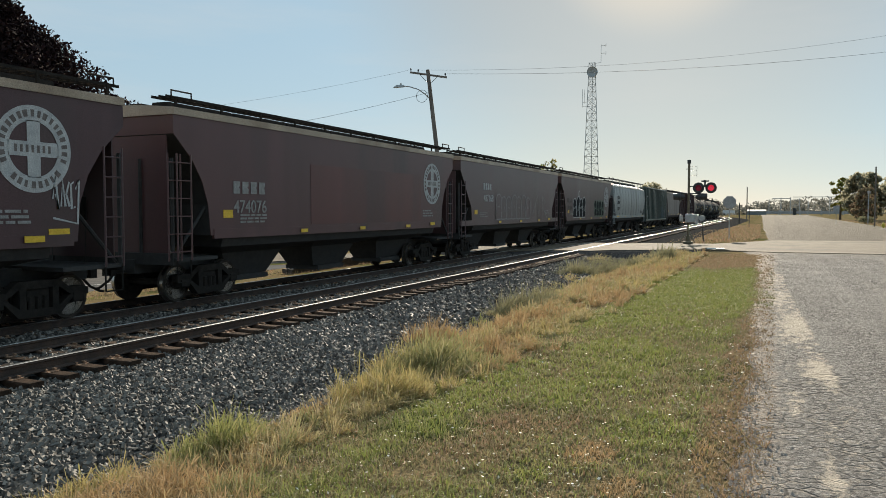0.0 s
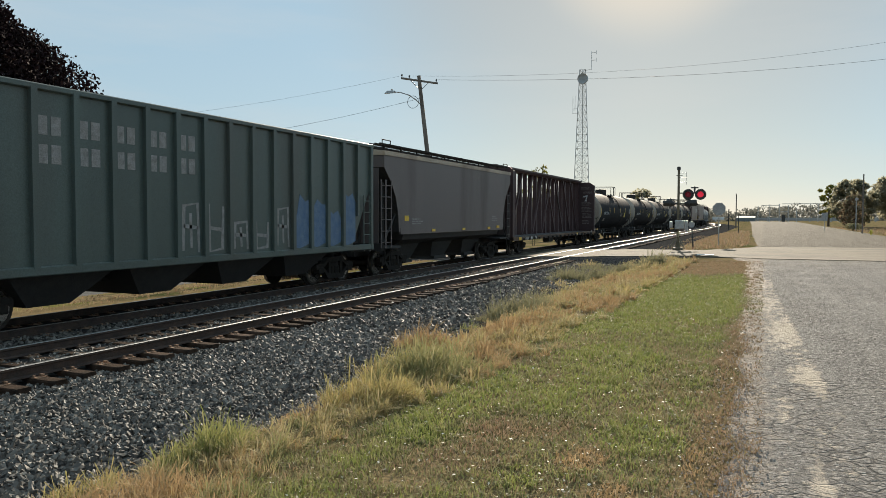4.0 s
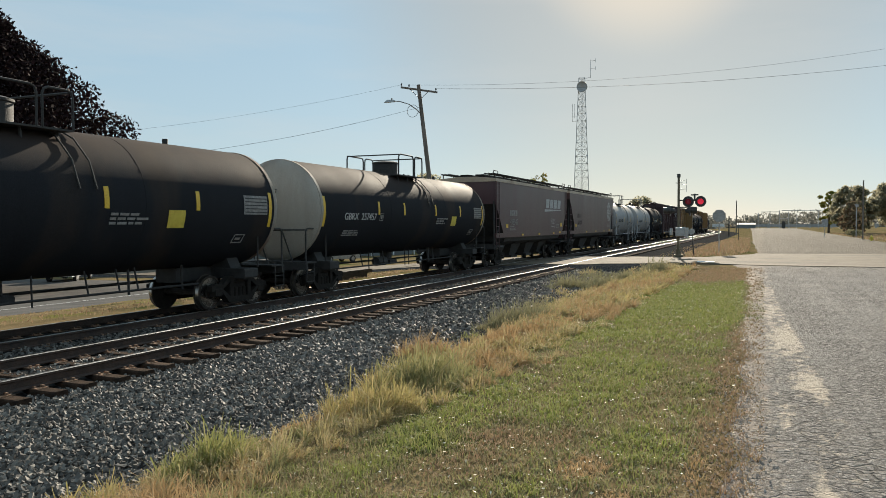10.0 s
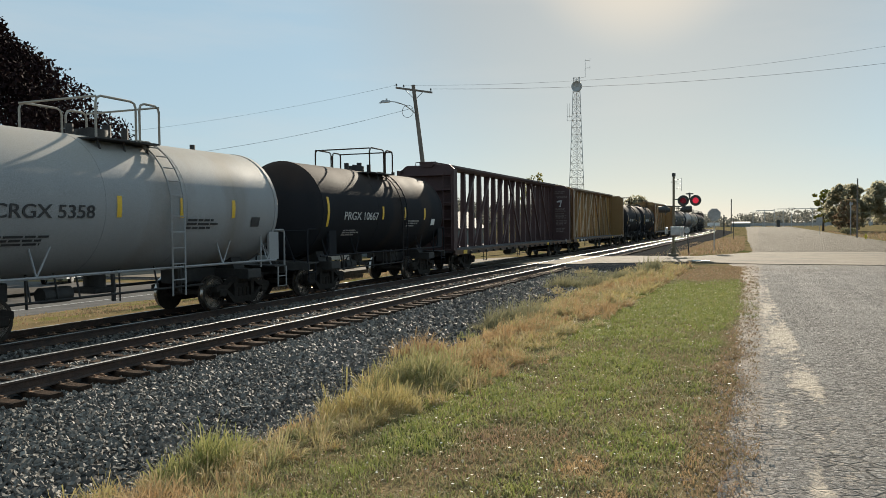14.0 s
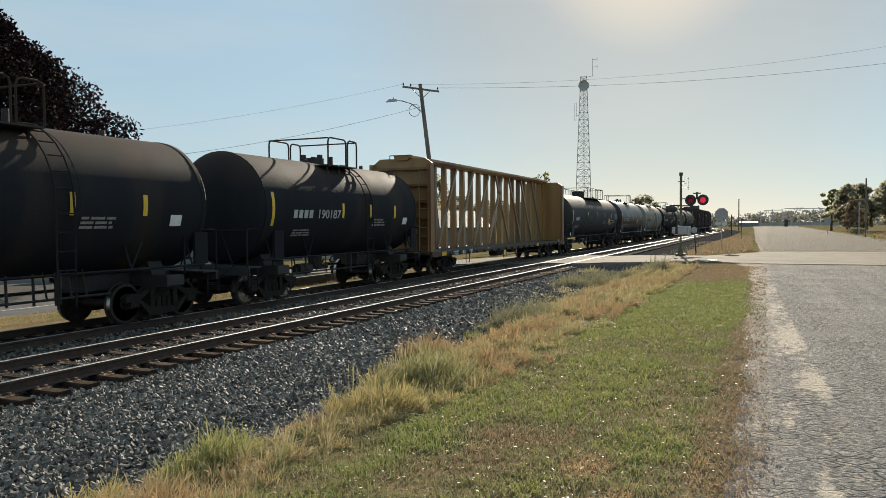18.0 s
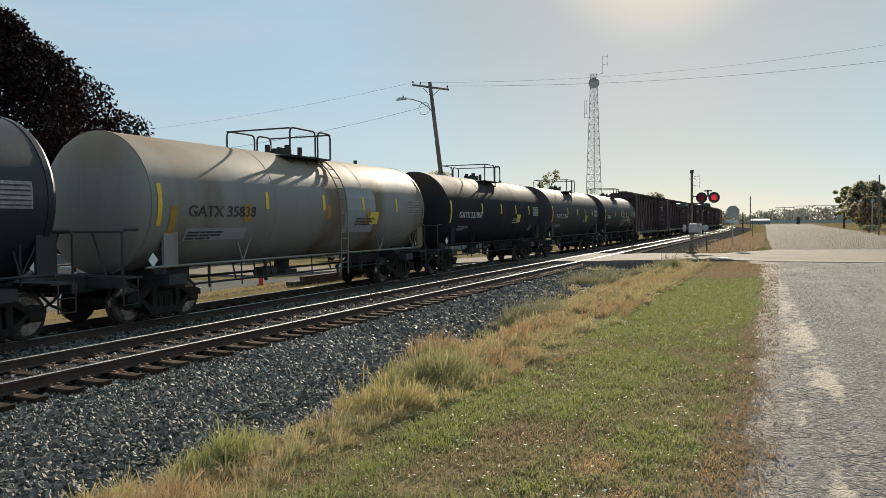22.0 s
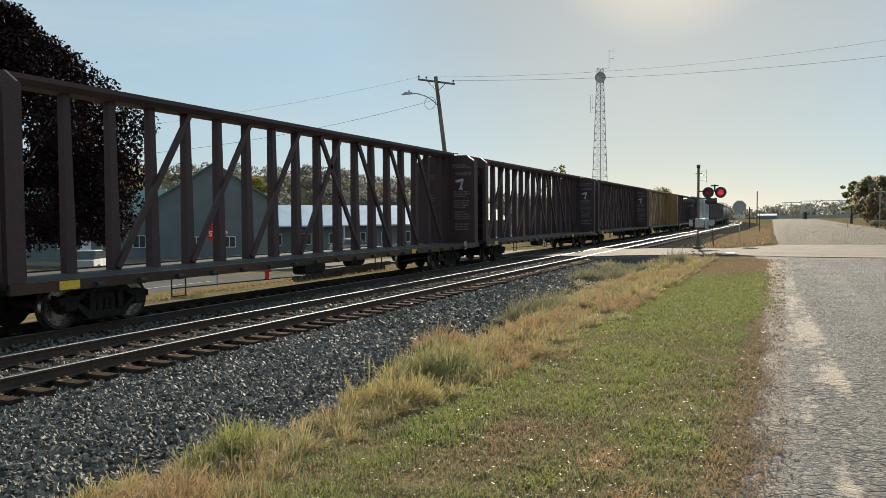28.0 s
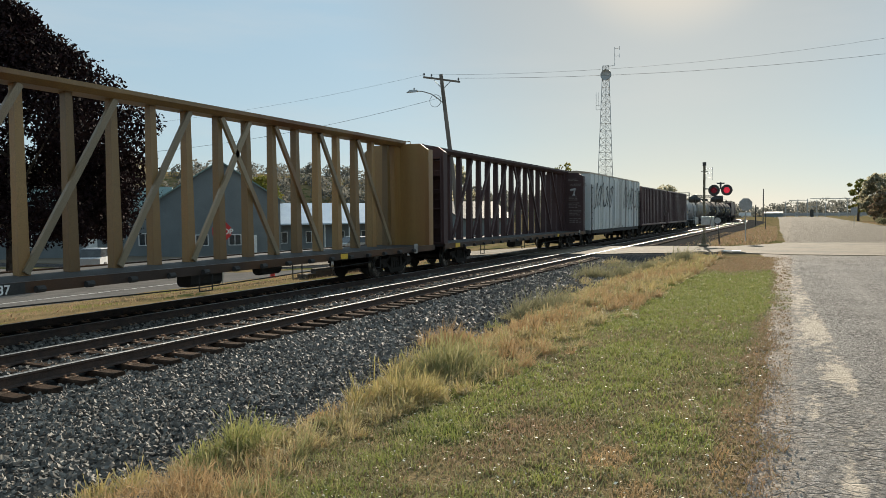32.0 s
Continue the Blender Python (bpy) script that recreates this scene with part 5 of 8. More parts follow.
        for x0, x1, z0, z1 in ((0, 0.26, 0.24, 0.26), (0, 0.26, 0, 0.02), (0, 0.02, 0.02, 0.24), (0.24, 0.26, 0.02, 0.24), (0.08, 0.18, 0.06, 0.20)):
            edge.box(x0, x1, -0.004, 0.004, z0, z1)
        tagged(on_shell(edge, nx + 2.45, -12, "stencil", M_GREYMARK), kind="stuff")
        me = lettering(mark_text + number, 0.13, 0.002)
        me.materials.clear()
        me.materials.append(M_DARKMARK)
        part("lettering", me, None, car, "dark stencilled number on the pale head", at=pose(-L + 0.03, 0.78, cz + 0.50, 0, 0, -92))
        g = Geo()
        bars(g, 0, 0, 0.9, 0.18, 2, 0, rnd)
        part("data_panel", g, M_DARKMARK, car, at=pose(-L + 0.01, 0.60, cz + 0.22, 0, 0, -92))
    if not mark_text:
        g = Geo()
        for k in range(4):
            g.box(k * 0.27, k * 0.27 + 0.19, -0.004, 0.004, 0, 0.24)
        part("reporting_mark", g, M_CHALK if mark_mat is not M_DARKMARK else mark_mat, car, at=pose(nx, -(r + 0.012) * math.cos(radians(-11)), cz + (r + 0.012) * math.sin(radians(-11)), 8, 0, 0))
    g = Geo()
    bars(g, 0, 0, 1.3, 0.26, 3, 0, rnd)
    on_shell(g, nx + 0.1, -33, "data_panel", M_GREYMARK if mark_mat is not M_DARKMARK else mark_mat)
    g = Geo()
    bars(g, 0, 0, 1.2, 0.30, 3, 0, rnd)
    on_shell(g, L * (0.20 if head else 0.25), -18 if head else -22, "data_panel", M_GREYMARK if mark_mat is not M_DARKMARK else mark_mat)
    if spray == "pale":
        zig = [[(0, 0.95), (0.32, 1.0), (0.05, 0.0), (0.36, 0.22)], [(0.64, 0.9), (0.46, 0.85), (0.46, 0.3), (0.62, 0.36)], [(0.46, 0.58), (0.58, 0.62)], [(0.98, 0.95), (0.74, 0.9), (0.72, 0.2)], [(0.74, 0.6), (0.88, 0.64)]]
        loops = [[(0, 0.2), (0.08, 0.8), (0.16, 0.3), (0.22, 0.85), (0.3, 0.2)], [(0.38, 0.8), (0.38, 0.2)], [(0.5, 0.15), (0.5, 0.85), (0.64, 0.7), (0.62, 0.25), (0.5, 0.15)], [(0.92, 0.8), (0.74, 0.7), (0.76, 0.45), (0.94, 0.35), (0.78, 0.1)]]
        two = [[(0.4, 0.95), (0.05, 0.8), (0.1, 0.55), (0.4, 0.42), (0.05, 0.1)], [(0.55, 0.05), (0.6, 0.95), (0.95, 0.8), (0.6, 0.55), (1.0, 0.3), (0.55, 0.05)]]
        for lines, x, ang, w, h, tip in ((zig, -0.5, -19, 2.5, 0.95, 0.05), (loops, 3.0, -17, 1.4, 0.6, 0.03), (two, 0.25, 9, 0.85, 0.6, 0.045)):
            q = strokes(car, lines, 0, -h / 2, 0, w, h, M_CHALK, tip, "pale spray-painted scrawl")
            q.matrix_basis = pose(x, -(r + 0.06) * math.cos(radians(ang)), cz + (r + 0.06) * math.sin(radians(ang)), -ang)
    elif spray == "rust":
        for x, ang, w, h in ((-L + 1.0, -16, 0.22, 0.75), (-L + 3.6, -8, 0.28, 0.45), (0.1, -6, 0.20, 0.42), (2.5, -10, 0.24, 0.5)):
            on_shell(sheet(w, h), x, ang, "paint_patch", M_ORANGE, "orange paint patch")
        on_shell(sheet(2.2, 0.32), -L + 1.6, -27, "paint_patch", P_WHITETANK, "pale painted patch")
        on_shell(sheet(1.9, 1.5), 1.2, -3, "paint_patch", P_CREAMPATCH, "pale grey repainted patch")
    elif spray == "gas":
        loops = [[(i / 26, 0.5 + 0.45 * math.sin(i * 1.25) * (0.6 + 0.4 * math.cos(i * 0.7))) for i in range(27)], [(i / 18, 0.3 + 0.3 * math.sin(i * 1.9 + 1)) for i in range(19)]]
        for x, ang, w, h in ((-4.4, 2, 2.3, 0.6), (-4.5, -20, 4.4, 0.55)):
            q = strokes(car, loops, 0, -h / 2, 0, w, h, P_SPRAYPALE, 0.03, "pale green spray-painted scrawl")
            q.matrix_basis = pose(x, -(r + 0.04) * math.cos(radians(ang)), cz + (r + 0.04) * math.sin(radians(ang)), -ang)
        plate = on_shell(sheet(2.1, 0.24), L - 4.1, -14, "gas_label", M_GREYMARK, "grey label with gas warning")
        me = lettering("LIQUEFIED PETROLEUM GAS", 0.105, 0.002)
        me.materials.clear()
        me.materials.append(M_UNDER)
        part("lettering", me, None, plate, at=pose(0.05, -0.012, -0.06))
        on_shell(sheet(0.85, 0.2), L - 4.1, -21.5, "data_plate", M_GREYMARK)
    elif spray == "small":
        gcar = strokes(car, TAG, L - 4.6, -0.7, 0, 1.2, 0.75, M_GREYMARK, 0.02, "thin pale scrawl")
        gcar.matrix_basis = pose(0, -(r + 0.03) * math.cos(radians(-20)), cz + r * math.sin(radians(-6)), 22, 0, 0)
    truck(car, -half + 2.15)
    truck(car, half - 2.15)
    couplers(car, half)
    return car


def center_beam(half, body, label, number="", mark_mat=None):
    """Centre-beam lumber flat: deck, end bulkheads, top chord, posts and diagonals down the middle."""
    mark_mat = mark_mat or M_WHITE
    car = thing("centre_beam_car", label, "freight car", "train cars")
    hb = half - 0.50
    top = 4.94
    chord = 5.10
    # deck sloping slightly up to the middle, and fish-belly sills
    g = Geo()
    g.prism_yz([(-1.42, 0.94), (1.42, 0.94), (1.42, 1.01), (0.2, 1.05), (-0.2, 1.05), (-1.42, 1.01)], -hb, hb)
    part("deck", g, M_UNDER, car, "dark worn deck")
    for s in (-1, 1):
        g = Geo()
        y = s * 1.42
        g.prism_xz([(-hb, 0.84), (-hb, 1.05), (hb, 1.05), (hb, 0.84)], y - 0.05, y + 0.05)
        part("side_sill", g, P_SILL, car, "grimy rust-streaked side sill")
    g = Geo()
    g.prism_xz([(-hb, 0.78), (-hb, 0.95), (hb, 0.95), (hb, 0.74), (-hb, 0.74)], -0.36, 0.36)
    g.box(-1.5, -0.4, -0.95, -0.5, 0.50, 0.90, 0.08)
    g.lathe_x([(1.3, 0.17), (2.2, 0.17)], 10, -0.7, 0.74)
    part("underframe", g, M_UNDER, car)
    # winches along the sill
    n = 18
    for i in range(n):
        x = -hb + 1.9 + i * (2 * hb - 3.8) / (n - 1)
        part("tie_down_winch", shared("winch", lambda: Geo().rod((-0.09, 0, 0), (0.09, 0, 0), 0.065, 8).mesh("tie_down_winch", M_UNDER)), None, car, at=pose(x, -1.52, 0.90))
    # bulkheads
    for s in (-1, 1):
        g = Geo()
        xo, xi = s * hb, s * (hb - 0.36)
        a, b = min(xo, xi), max(xo, xi)
        g.prism_yz([(-1.40, 0.90), (1.40, 0.90), (1.40, top - 0.25), (1.05, top), (-1.05, top), (-1.40, top - 0.25)], min(xi, xi + s * 0.06), max(xi, xi + s * 0.06))
        head = part("bulkhead", g, body, car)
        for z in (1.0, 1.70, 2.40, 3.08, 3.76, 4.44):
            g = Geo()
            g.box(min(xi + s * 0.06, xo), max(xi + s * 0.06, xo), -1.27, 1.27, z, z + 0.10)
            part("stiffener", g, body, head)
        for y in (-1.40, 1.26):
            g = Geo()
            g.box(min(xi - s * 0.012, xo), max(xi - s * 0.012, xo), y - (0.012 if y < 0 else 0), y + 0.14 + (0.012 if y > 0 else 0), 1.0, top - 0.24)
            part("corner_post", g, body, head)
        # web plate behind the bulkhead, on the centre line
        g = Geo()
        g.box(min(xi, xi - s * 0.45), max(xi, xi - s * 0.45), -0.18, 0.18, 1.04, chord - 0.06)
        part("web_plate", g, body, car)
        g = Geo()
        g.pipe([(s * (hb - 0.1), -0.5, top - 0.02), (s * (hb - 0.1), -0.5, top + 0.12), (s * (hb - 0.1), 0.5, top + 0.12), (s * (hb - 0.1), 0.5, top - 0.02)], 0.02)
        part("roof_grab", g, body, car)
    # top chord
    g = Geo()
    g.prism_yz([(-0.36, chord - 0.12), (-0.26, chord - 0.24), (0.26, chord - 0.24), (0.36, chord - 0.12), (0.36, chord - 0.02), (-0.36, chord - 0.02)], -hb + 0.2, hb - 0.2)
    part("top_chord", g, body, car)
    # posts, wider at the foot
    inner = hb - 1.2
    n = 18
    step = 2 * inner / (n - 1)

    def post_mesh():
        g = Geo()
        vs = []
        for z, y, w in ((1.03, 0.16, 0.13), (chord - 0.2, 0.12, 0.085)):
            vs += [(-w, -y, z), (w, -y, z), (w, -y + 0.05, z), (0.03, -y + 0.05, z), (0.03, y, z), (-0.03, y, z), (-0.03, -y + 0.05, z), (-w, -y + 0.05, z)]
        g.add(vs, [(i, (i + 1) % 8, 8 + (i + 1) % 8, 8 + i) for i in range(8)])
        return g.mesh("post", body)
    for i in range(n):
        part("post", shared(("post", body.name), post_mesh), None, car, at=pose(-inner + i * step, 0, 0))
    mid = n // 2
    runs = [(mid - 1 - 2 * k, mid + 1 - 2 * k, True) for k in range(4)] + [(mid - 2 + 2 * k, mid + 2 * k, False) for k in range(1, 5)]
    for a, b, rising in runs:
        if a < 0 or b > n - 1:
            continue
        g = Geo()
        za, zb = (1.10, chord - 0.25) if rising else (chord - 0.25, 1.10)
        xa, xb = -inner + a * step, -inner + b * step
        d = Vector((xb - xa, 0, zb - za)).normalized() * 0.075
        nn = Vector((-d.z, 0, d.x))
        ring = [(xa - nn.x, za - nn.z), (xb - nn.x, zb - nn.z), (xb + nn.x, zb + nn.z), (xa + nn.x, za + nn.z)]
        g.prism_xz(ring, -0.22, -0.13)
        part("diagonal", g, P_BEAMPALE if body is P_BEAMGOLD else body, car)
    rnd = random.Random(int(half * 997) + len(label))
    # warnings stencilled on the bulkhead faces and sill
    for s in ((1, -1) if body is not P_BEAMGOLD else ()):
        x = s * (hb - 0.36) - s * 0.006
        turn = -90 * s
        me = lettering("WARNING", 0.17, 0.006)
        me.materials.clear()
        me.materials.append(M_INK)
        part("lettering", me, None, car, at=pose(x, -s * 0.48 if s > 0 else 0.0, 4.05, 0, 0, turn))
        g = Geo()
        g.prism_xz([(0.0, 0.42), (0.34, 0.5), (0.40, 0.46), (0.30, 0.12), (0.34, 0.0), (0.14, 0.0), (0.22, 0.12), (0.26, 0.34), (0.0, 0.32)], -0.004, 0.004)
        part("warning_figure", g, M_CHALK, car, "white warning figure", at=pose(x, -0.5, 3.42, 0, 0, turn))
        for z, h, lines, y, w in ((4.35, 0.2, 2, -0.35, 0.95), (3.05, 0.3, 3, -0.4, 0.9), (2.55, 0.4, 4, -0.4, 0.95), (2.05, 0.4, 4, -0.45, 0.85), (1.55, 0.36, 3, -0.45, 0.85), (3.3, 0.6, 5, 0.25, 0.4), (2.2, 0.9, 7, 0.3, 0.35), (3.8, 0.3, 3, 0.9, 0.45), (2.6, 0.6, 5, 0.9, 0.4)):
            g = Geo()
            bars(g, 0, 0, w, h, lines, 0, rnd)
            part("stencil", g, M_INK, car, at=pose(x, y, z, 0, 0, turn))
    if number:
        g = Geo()
        g.box(0, 2.75, -0.004, 0.004, 0, 0.20)
        part("number_panel", g, M_UNDER, car, "black painted number panel", at=pose(-hb + 2.15, -1.475, 0.845))
        words(car, "TTZX", 0.17, -hb + 2.25, 0.86, -1.482, mark_mat)
        words(car, number[:3], 0.17, -hb + 3.35, 0.86, -1.482, mark_mat)
        words(car, number[3:], 0.17, -hb + 4.25, 0.86, -1.482, mark_mat)
    mark(car, "reflector", M_YELLOW, -hb + 1.0, 0.86, -1.482, 0.46, 0.17)
    mark(car, "reflector", M_YELLOW, hb - 6.8, 0.86, -1.482, 0.4, 0.16)
    mark(car, "data_plate", M_GREYMARK, hb - 1.8, 0.80, -1.486, 0.28, 0.34)
    for x in (-hb + 4.2, -1.5, 2.2, hb - 4.4):
        g = Geo()
        g.pipe([(x - 0.22, -1.40, 0.86), (x - 0.22, -1.40, 0.44), (x + 0.22, -1.40, 0.44), (x + 0.22, -1.40, 0.86)], 0.018)
        part("stirrup", g, M_UNDER, car)
    ladder(car, -hb - 0.03, -1.1, 1.1, top - 0.4, body, 0.4, along=False)
    g = Geo()
    g.pipe([(-hb + 4.2, -1.2, 0.60), (-1.5, -1.2, 0.50), (2.2, -1.2, 0.56), (hb - 4.4, -1.2, 0.64)], 0.016)
    part("brake_pipe", g, M_UNDER, car)
    truck(car, -half + 2.95)
    truck(car, half - 2.95)
    couplers(car, half)
    return car


def ribbed_hopper(half, body, label, marks=True):
    """Tall open-top car with vertical ribs and sloped ends."""
    car = thing("open_hopper_car", label, "freight car", "train cars")
    hb, y1, top, sill = half - 0.45, 1.52, 4.60, 1.20
    ring = [(-hb, top), (hb, top), (hb, 3.35), (hb - 1.35, sill), (-hb + 1.35, sill), (-hb, 3.35)]
    for ya, yb in ((-y1, -y1 + 0.02), (y1 - 0.02, y1)):
        g = Geo()
        g.prism_xz(ring, ya, yb)
        part("side_panel", g, body, car)
    for s in (-1, 1):
        g = Geo()
        g.box(min(s * hb, s * (hb - 0.03)), max(s * hb, s * (hb - 0.03)), -y1, y1, 3.35, top)
        part("end_panel", g, body, car)
        slope = [(s * hb, 3.36), (s * (hb - 1.4), sill), (s * (hb - 1.4) - s * 0.03, sill), (s * hb - s * 0.03, 3.36)]
        g = Geo()
        g.prism_xz(slope if s > 0 else slope[::-1], -y1 + 0.02, y1 - 0.02)
        part("slope_sheet", g, body, car)
        g = Geo()
        g.box(s * hb - 0.05, s * hb + 0.05, -y1 - 0.04, y1 + 0.04, top - 0.12, top + 0.04)
        part("end_rail", g, body, car)
    n = 18
    for i in range(n):
        x = -hb + 0.12 + i * (2 * hb - 0.24) / (n - 1)
        z0 = sill if abs(x) < hb - 1.4 else (3.0 if abs(x) > hb - 0.4 else 2.2)
        if i in (0, n - 1):
            z0 = 1.05
        g = Geo()
        g.box(x - 0.07, x + 0.07, -y1 - 0.10, -y1 + 0.01, z0, top - 0.02)
        part("rib", g, body, car)
        g = Geo()
        g.box(x - 0.07, x + 0.07, y1 - 0.01, y1 + 0.10, z0, top - 0.02)
        part("rib", g, body, car)
    for s in (-1, 1):
        g = Geo()
        g.box(-hb, hb, s * y1 - 0.09, s * y1 + 0.09, top - 0.06, top + 0.06, 0.02)
        g.box(-hb, hb, s * y1 - 0.09, s * y1 + 0.09, sill - 0.14, sill + 0.04, 0.02)
        part("side_rail", g, body, car)
    g = Geo()
    g.box(-hb, hb, -0.36, 0.36, 0.72, 1.06)
    for s in (-1, 1):
        g.box(s * (hb - 0.7) - 0.7, s * (hb - 0.7) + 0.7, -1.5, 1.5, 1.0, 1.08)
        for yy in (-0.6, 0.6):
            g.rod((s * (hb - 0.1), yy, 1.1), (s * (hb - 0.1), yy, 3.4), 0.05)
    for i in range(4):
        cx = (i - 1.5) * 2.9
        vs = [(cx - 1.4, -1.45, sill), (cx + 1.4, -1.45, sill), (cx + 1.4, 1.45, sill), (cx - 1.4, 1.45, sill), (cx - 0.5, -0.9, 0.40), (cx + 0.5, -0.9, 0.40), (cx + 0.5, 0.9, 0.40), (cx - 0.5, 0.9, 0.40)]
        g.add(vs, [(0, 1, 5, 4), (1, 2, 6, 5), (2, 3, 7, 6), (3, 0, 4, 7), (4, 5, 6, 7)])
    part("underframe", g, M_UNDER, car)
    ladder(car, -hb + 0.45, -y1 - 0.06, 1.0, 2.9, body, 0.42)
    ladder(car, hb - 0.45, -y1 - 0.06, 1.0, 2.9, body, 0.42)
    if marks:
        step = (2 * hb - 0.24) / (n - 1)
        rnd = random.Random(2)
        for z in (3.72, 3.18):
            for i in range(3, 8):
                x = -hb + 0.12 + i * step + 0.12
                for q in range(2):
                    g = Geo()
                    g.box(x + q * 0.30, x + q * 0.30 + 0.22, -0.004, 0.004, z, z + 0.36)
                    part("letter_block", g, M_GREYMARK, car, "faded white block letter between the ribs", at=pose(0, -y1 - 0.006, 0))
        letter = [[(0.1, 0.0), (0.15, 1.0), (0.8, 0.95), (0.85, 0.05)], [(0.15, 0.5), (0.8, 0.55)], [(0.45, 0.1), (0.5, 0.8)]]
        for i in range(7, 12):
            x = -hb + 0.12 + i * step + 0.10
            turned = [[(1 - a, b) if i % 2 else (a, 1 - b) for a, b in ln] for ln in letter[:2 + i % 2]]
            strokes(car, turned, x, 1.32, -y1 - 0.006, step - 0.22, rnd.uniform(0.7, 1.2), M_GREYMARK, 0.05, "faded white sprayed letter")
        for i in range(12, 16):
            x, w = -hb + 0.12 + i * step + 0.08, step - 0.16
            h0, h1, h2 = (rnd.uniform(0.7, 1.7) for _ in range(3))
            g = Geo()
            ring = [(0, 0.05), (w * 0.4, 0.0), (w, 0.12), (w, h0), (w * 0.75, h1), (w * 0.4, h0 + 0.15), (w * 0.2, h2), (0, h2 - 0.2)]
            g.prism_xz([(x + a, 1.25 + b) for a, b in ring], -0.003, 0.003)
            part("graffiti", g, P_SPRAYB, car, "pale blue spray paint", at=pose(0, -y1 - 0.006, 0))
        mark(car, "data_plate", M_GREYMARK, -hb + 0.3, 3.6, -y1 - 0.104, 0.5, 0.12)
    truck(car, -half + 2.15)
    truck(car, half - 2.15)
    couplers(car, half)
    return car


def boxcar(half, body, label):
    car = thing("box_car", label, "freight car", "train cars")
    hb, y1, eave, top = half - 0.45, 1.52, 4.98, 5.16
    g = Geo()
    g.prism_yz([(-y1, 1.08), (y1, 1.08), (y1, eave), (-y1, eave)], -hb, hb)
    part("body", g, body, car)
    g = Geo()
    g.prism_yz([(-y1 - 0.03, eave - 0.03), (-y1 - 0.03, eave + 0.05), (-0.6, top), (0.6, top), (y1 + 0.03, eave + 0.05), (y1 + 0.03, eave - 0.03)], -hb - 0.03, hb + 0.03)
    part("roof", g, P_ROOF, car)
    n = 16
    for i in range(n):
        x = -hb + 0.06 + i * (2 * hb - 0.12) / (n - 1)
        if abs(x) < 1.7:
            continue
        g = Geo()
        g.box(x - 0.05, x + 0.05, -y1 - 0.05, -y1 + 0.01, 1.05, eave - 0.05)
        part("rib", g, body, car)
    g = Geo()
    g.box(-1.6, 1.6, -y1 - 0.09, -y1 - 0.02, 1.25, eave - 0.2)
    for k in (-0.8, 0.0, 0.8):
        g.rod((k, -y1 - 0.11, 1.2), (k, -y1 - 0.11, eave - 0.25), 0.02)
    part("plug_door", g, body, car)
    g = Geo()
    g.box(-hb, hb, -1.45, 1.45, 0.82, 1.08)
    g.box(-3, 3, -0.5, 0.5, 0.55, 0.85)
    part("underframe", g, M_UNDER, car)
    rnd = random.Random(77)
    scribble(car, -hb + 1, 2.5, -y1 - 0.055, hb - 3, 1.9, M_DARKMARK, rnd, 6, 0.06)
    scribble(car, 2.2, 2.5, -y1 - 0.055, hb - 3, 1.9, M_DARKMARK, rnd, 6, 0.05)
    ladder(car, -hb + 0.35, -y1 - 0.08, 0.8, 4.2, M_TRUCK)
    ladder(car, hb - 0.35, -y1 - 0.08, 0.8, 4.2, M_TRUCK)
    truck(car, -half + 2.3)
    truck(car, half - 2.3)
    couplers(car, half)
    return car


RED_HOP = "red-brown covered hopper car with pale roof"
BLK_TANK = "black tank car with pale dished ends and yellow stripes"
BEAM = "empty dark red-brown centre-beam lumber car with bulkhead ends"
GOLD = "empty golden yellow centre-beam lumber car with rust stains"
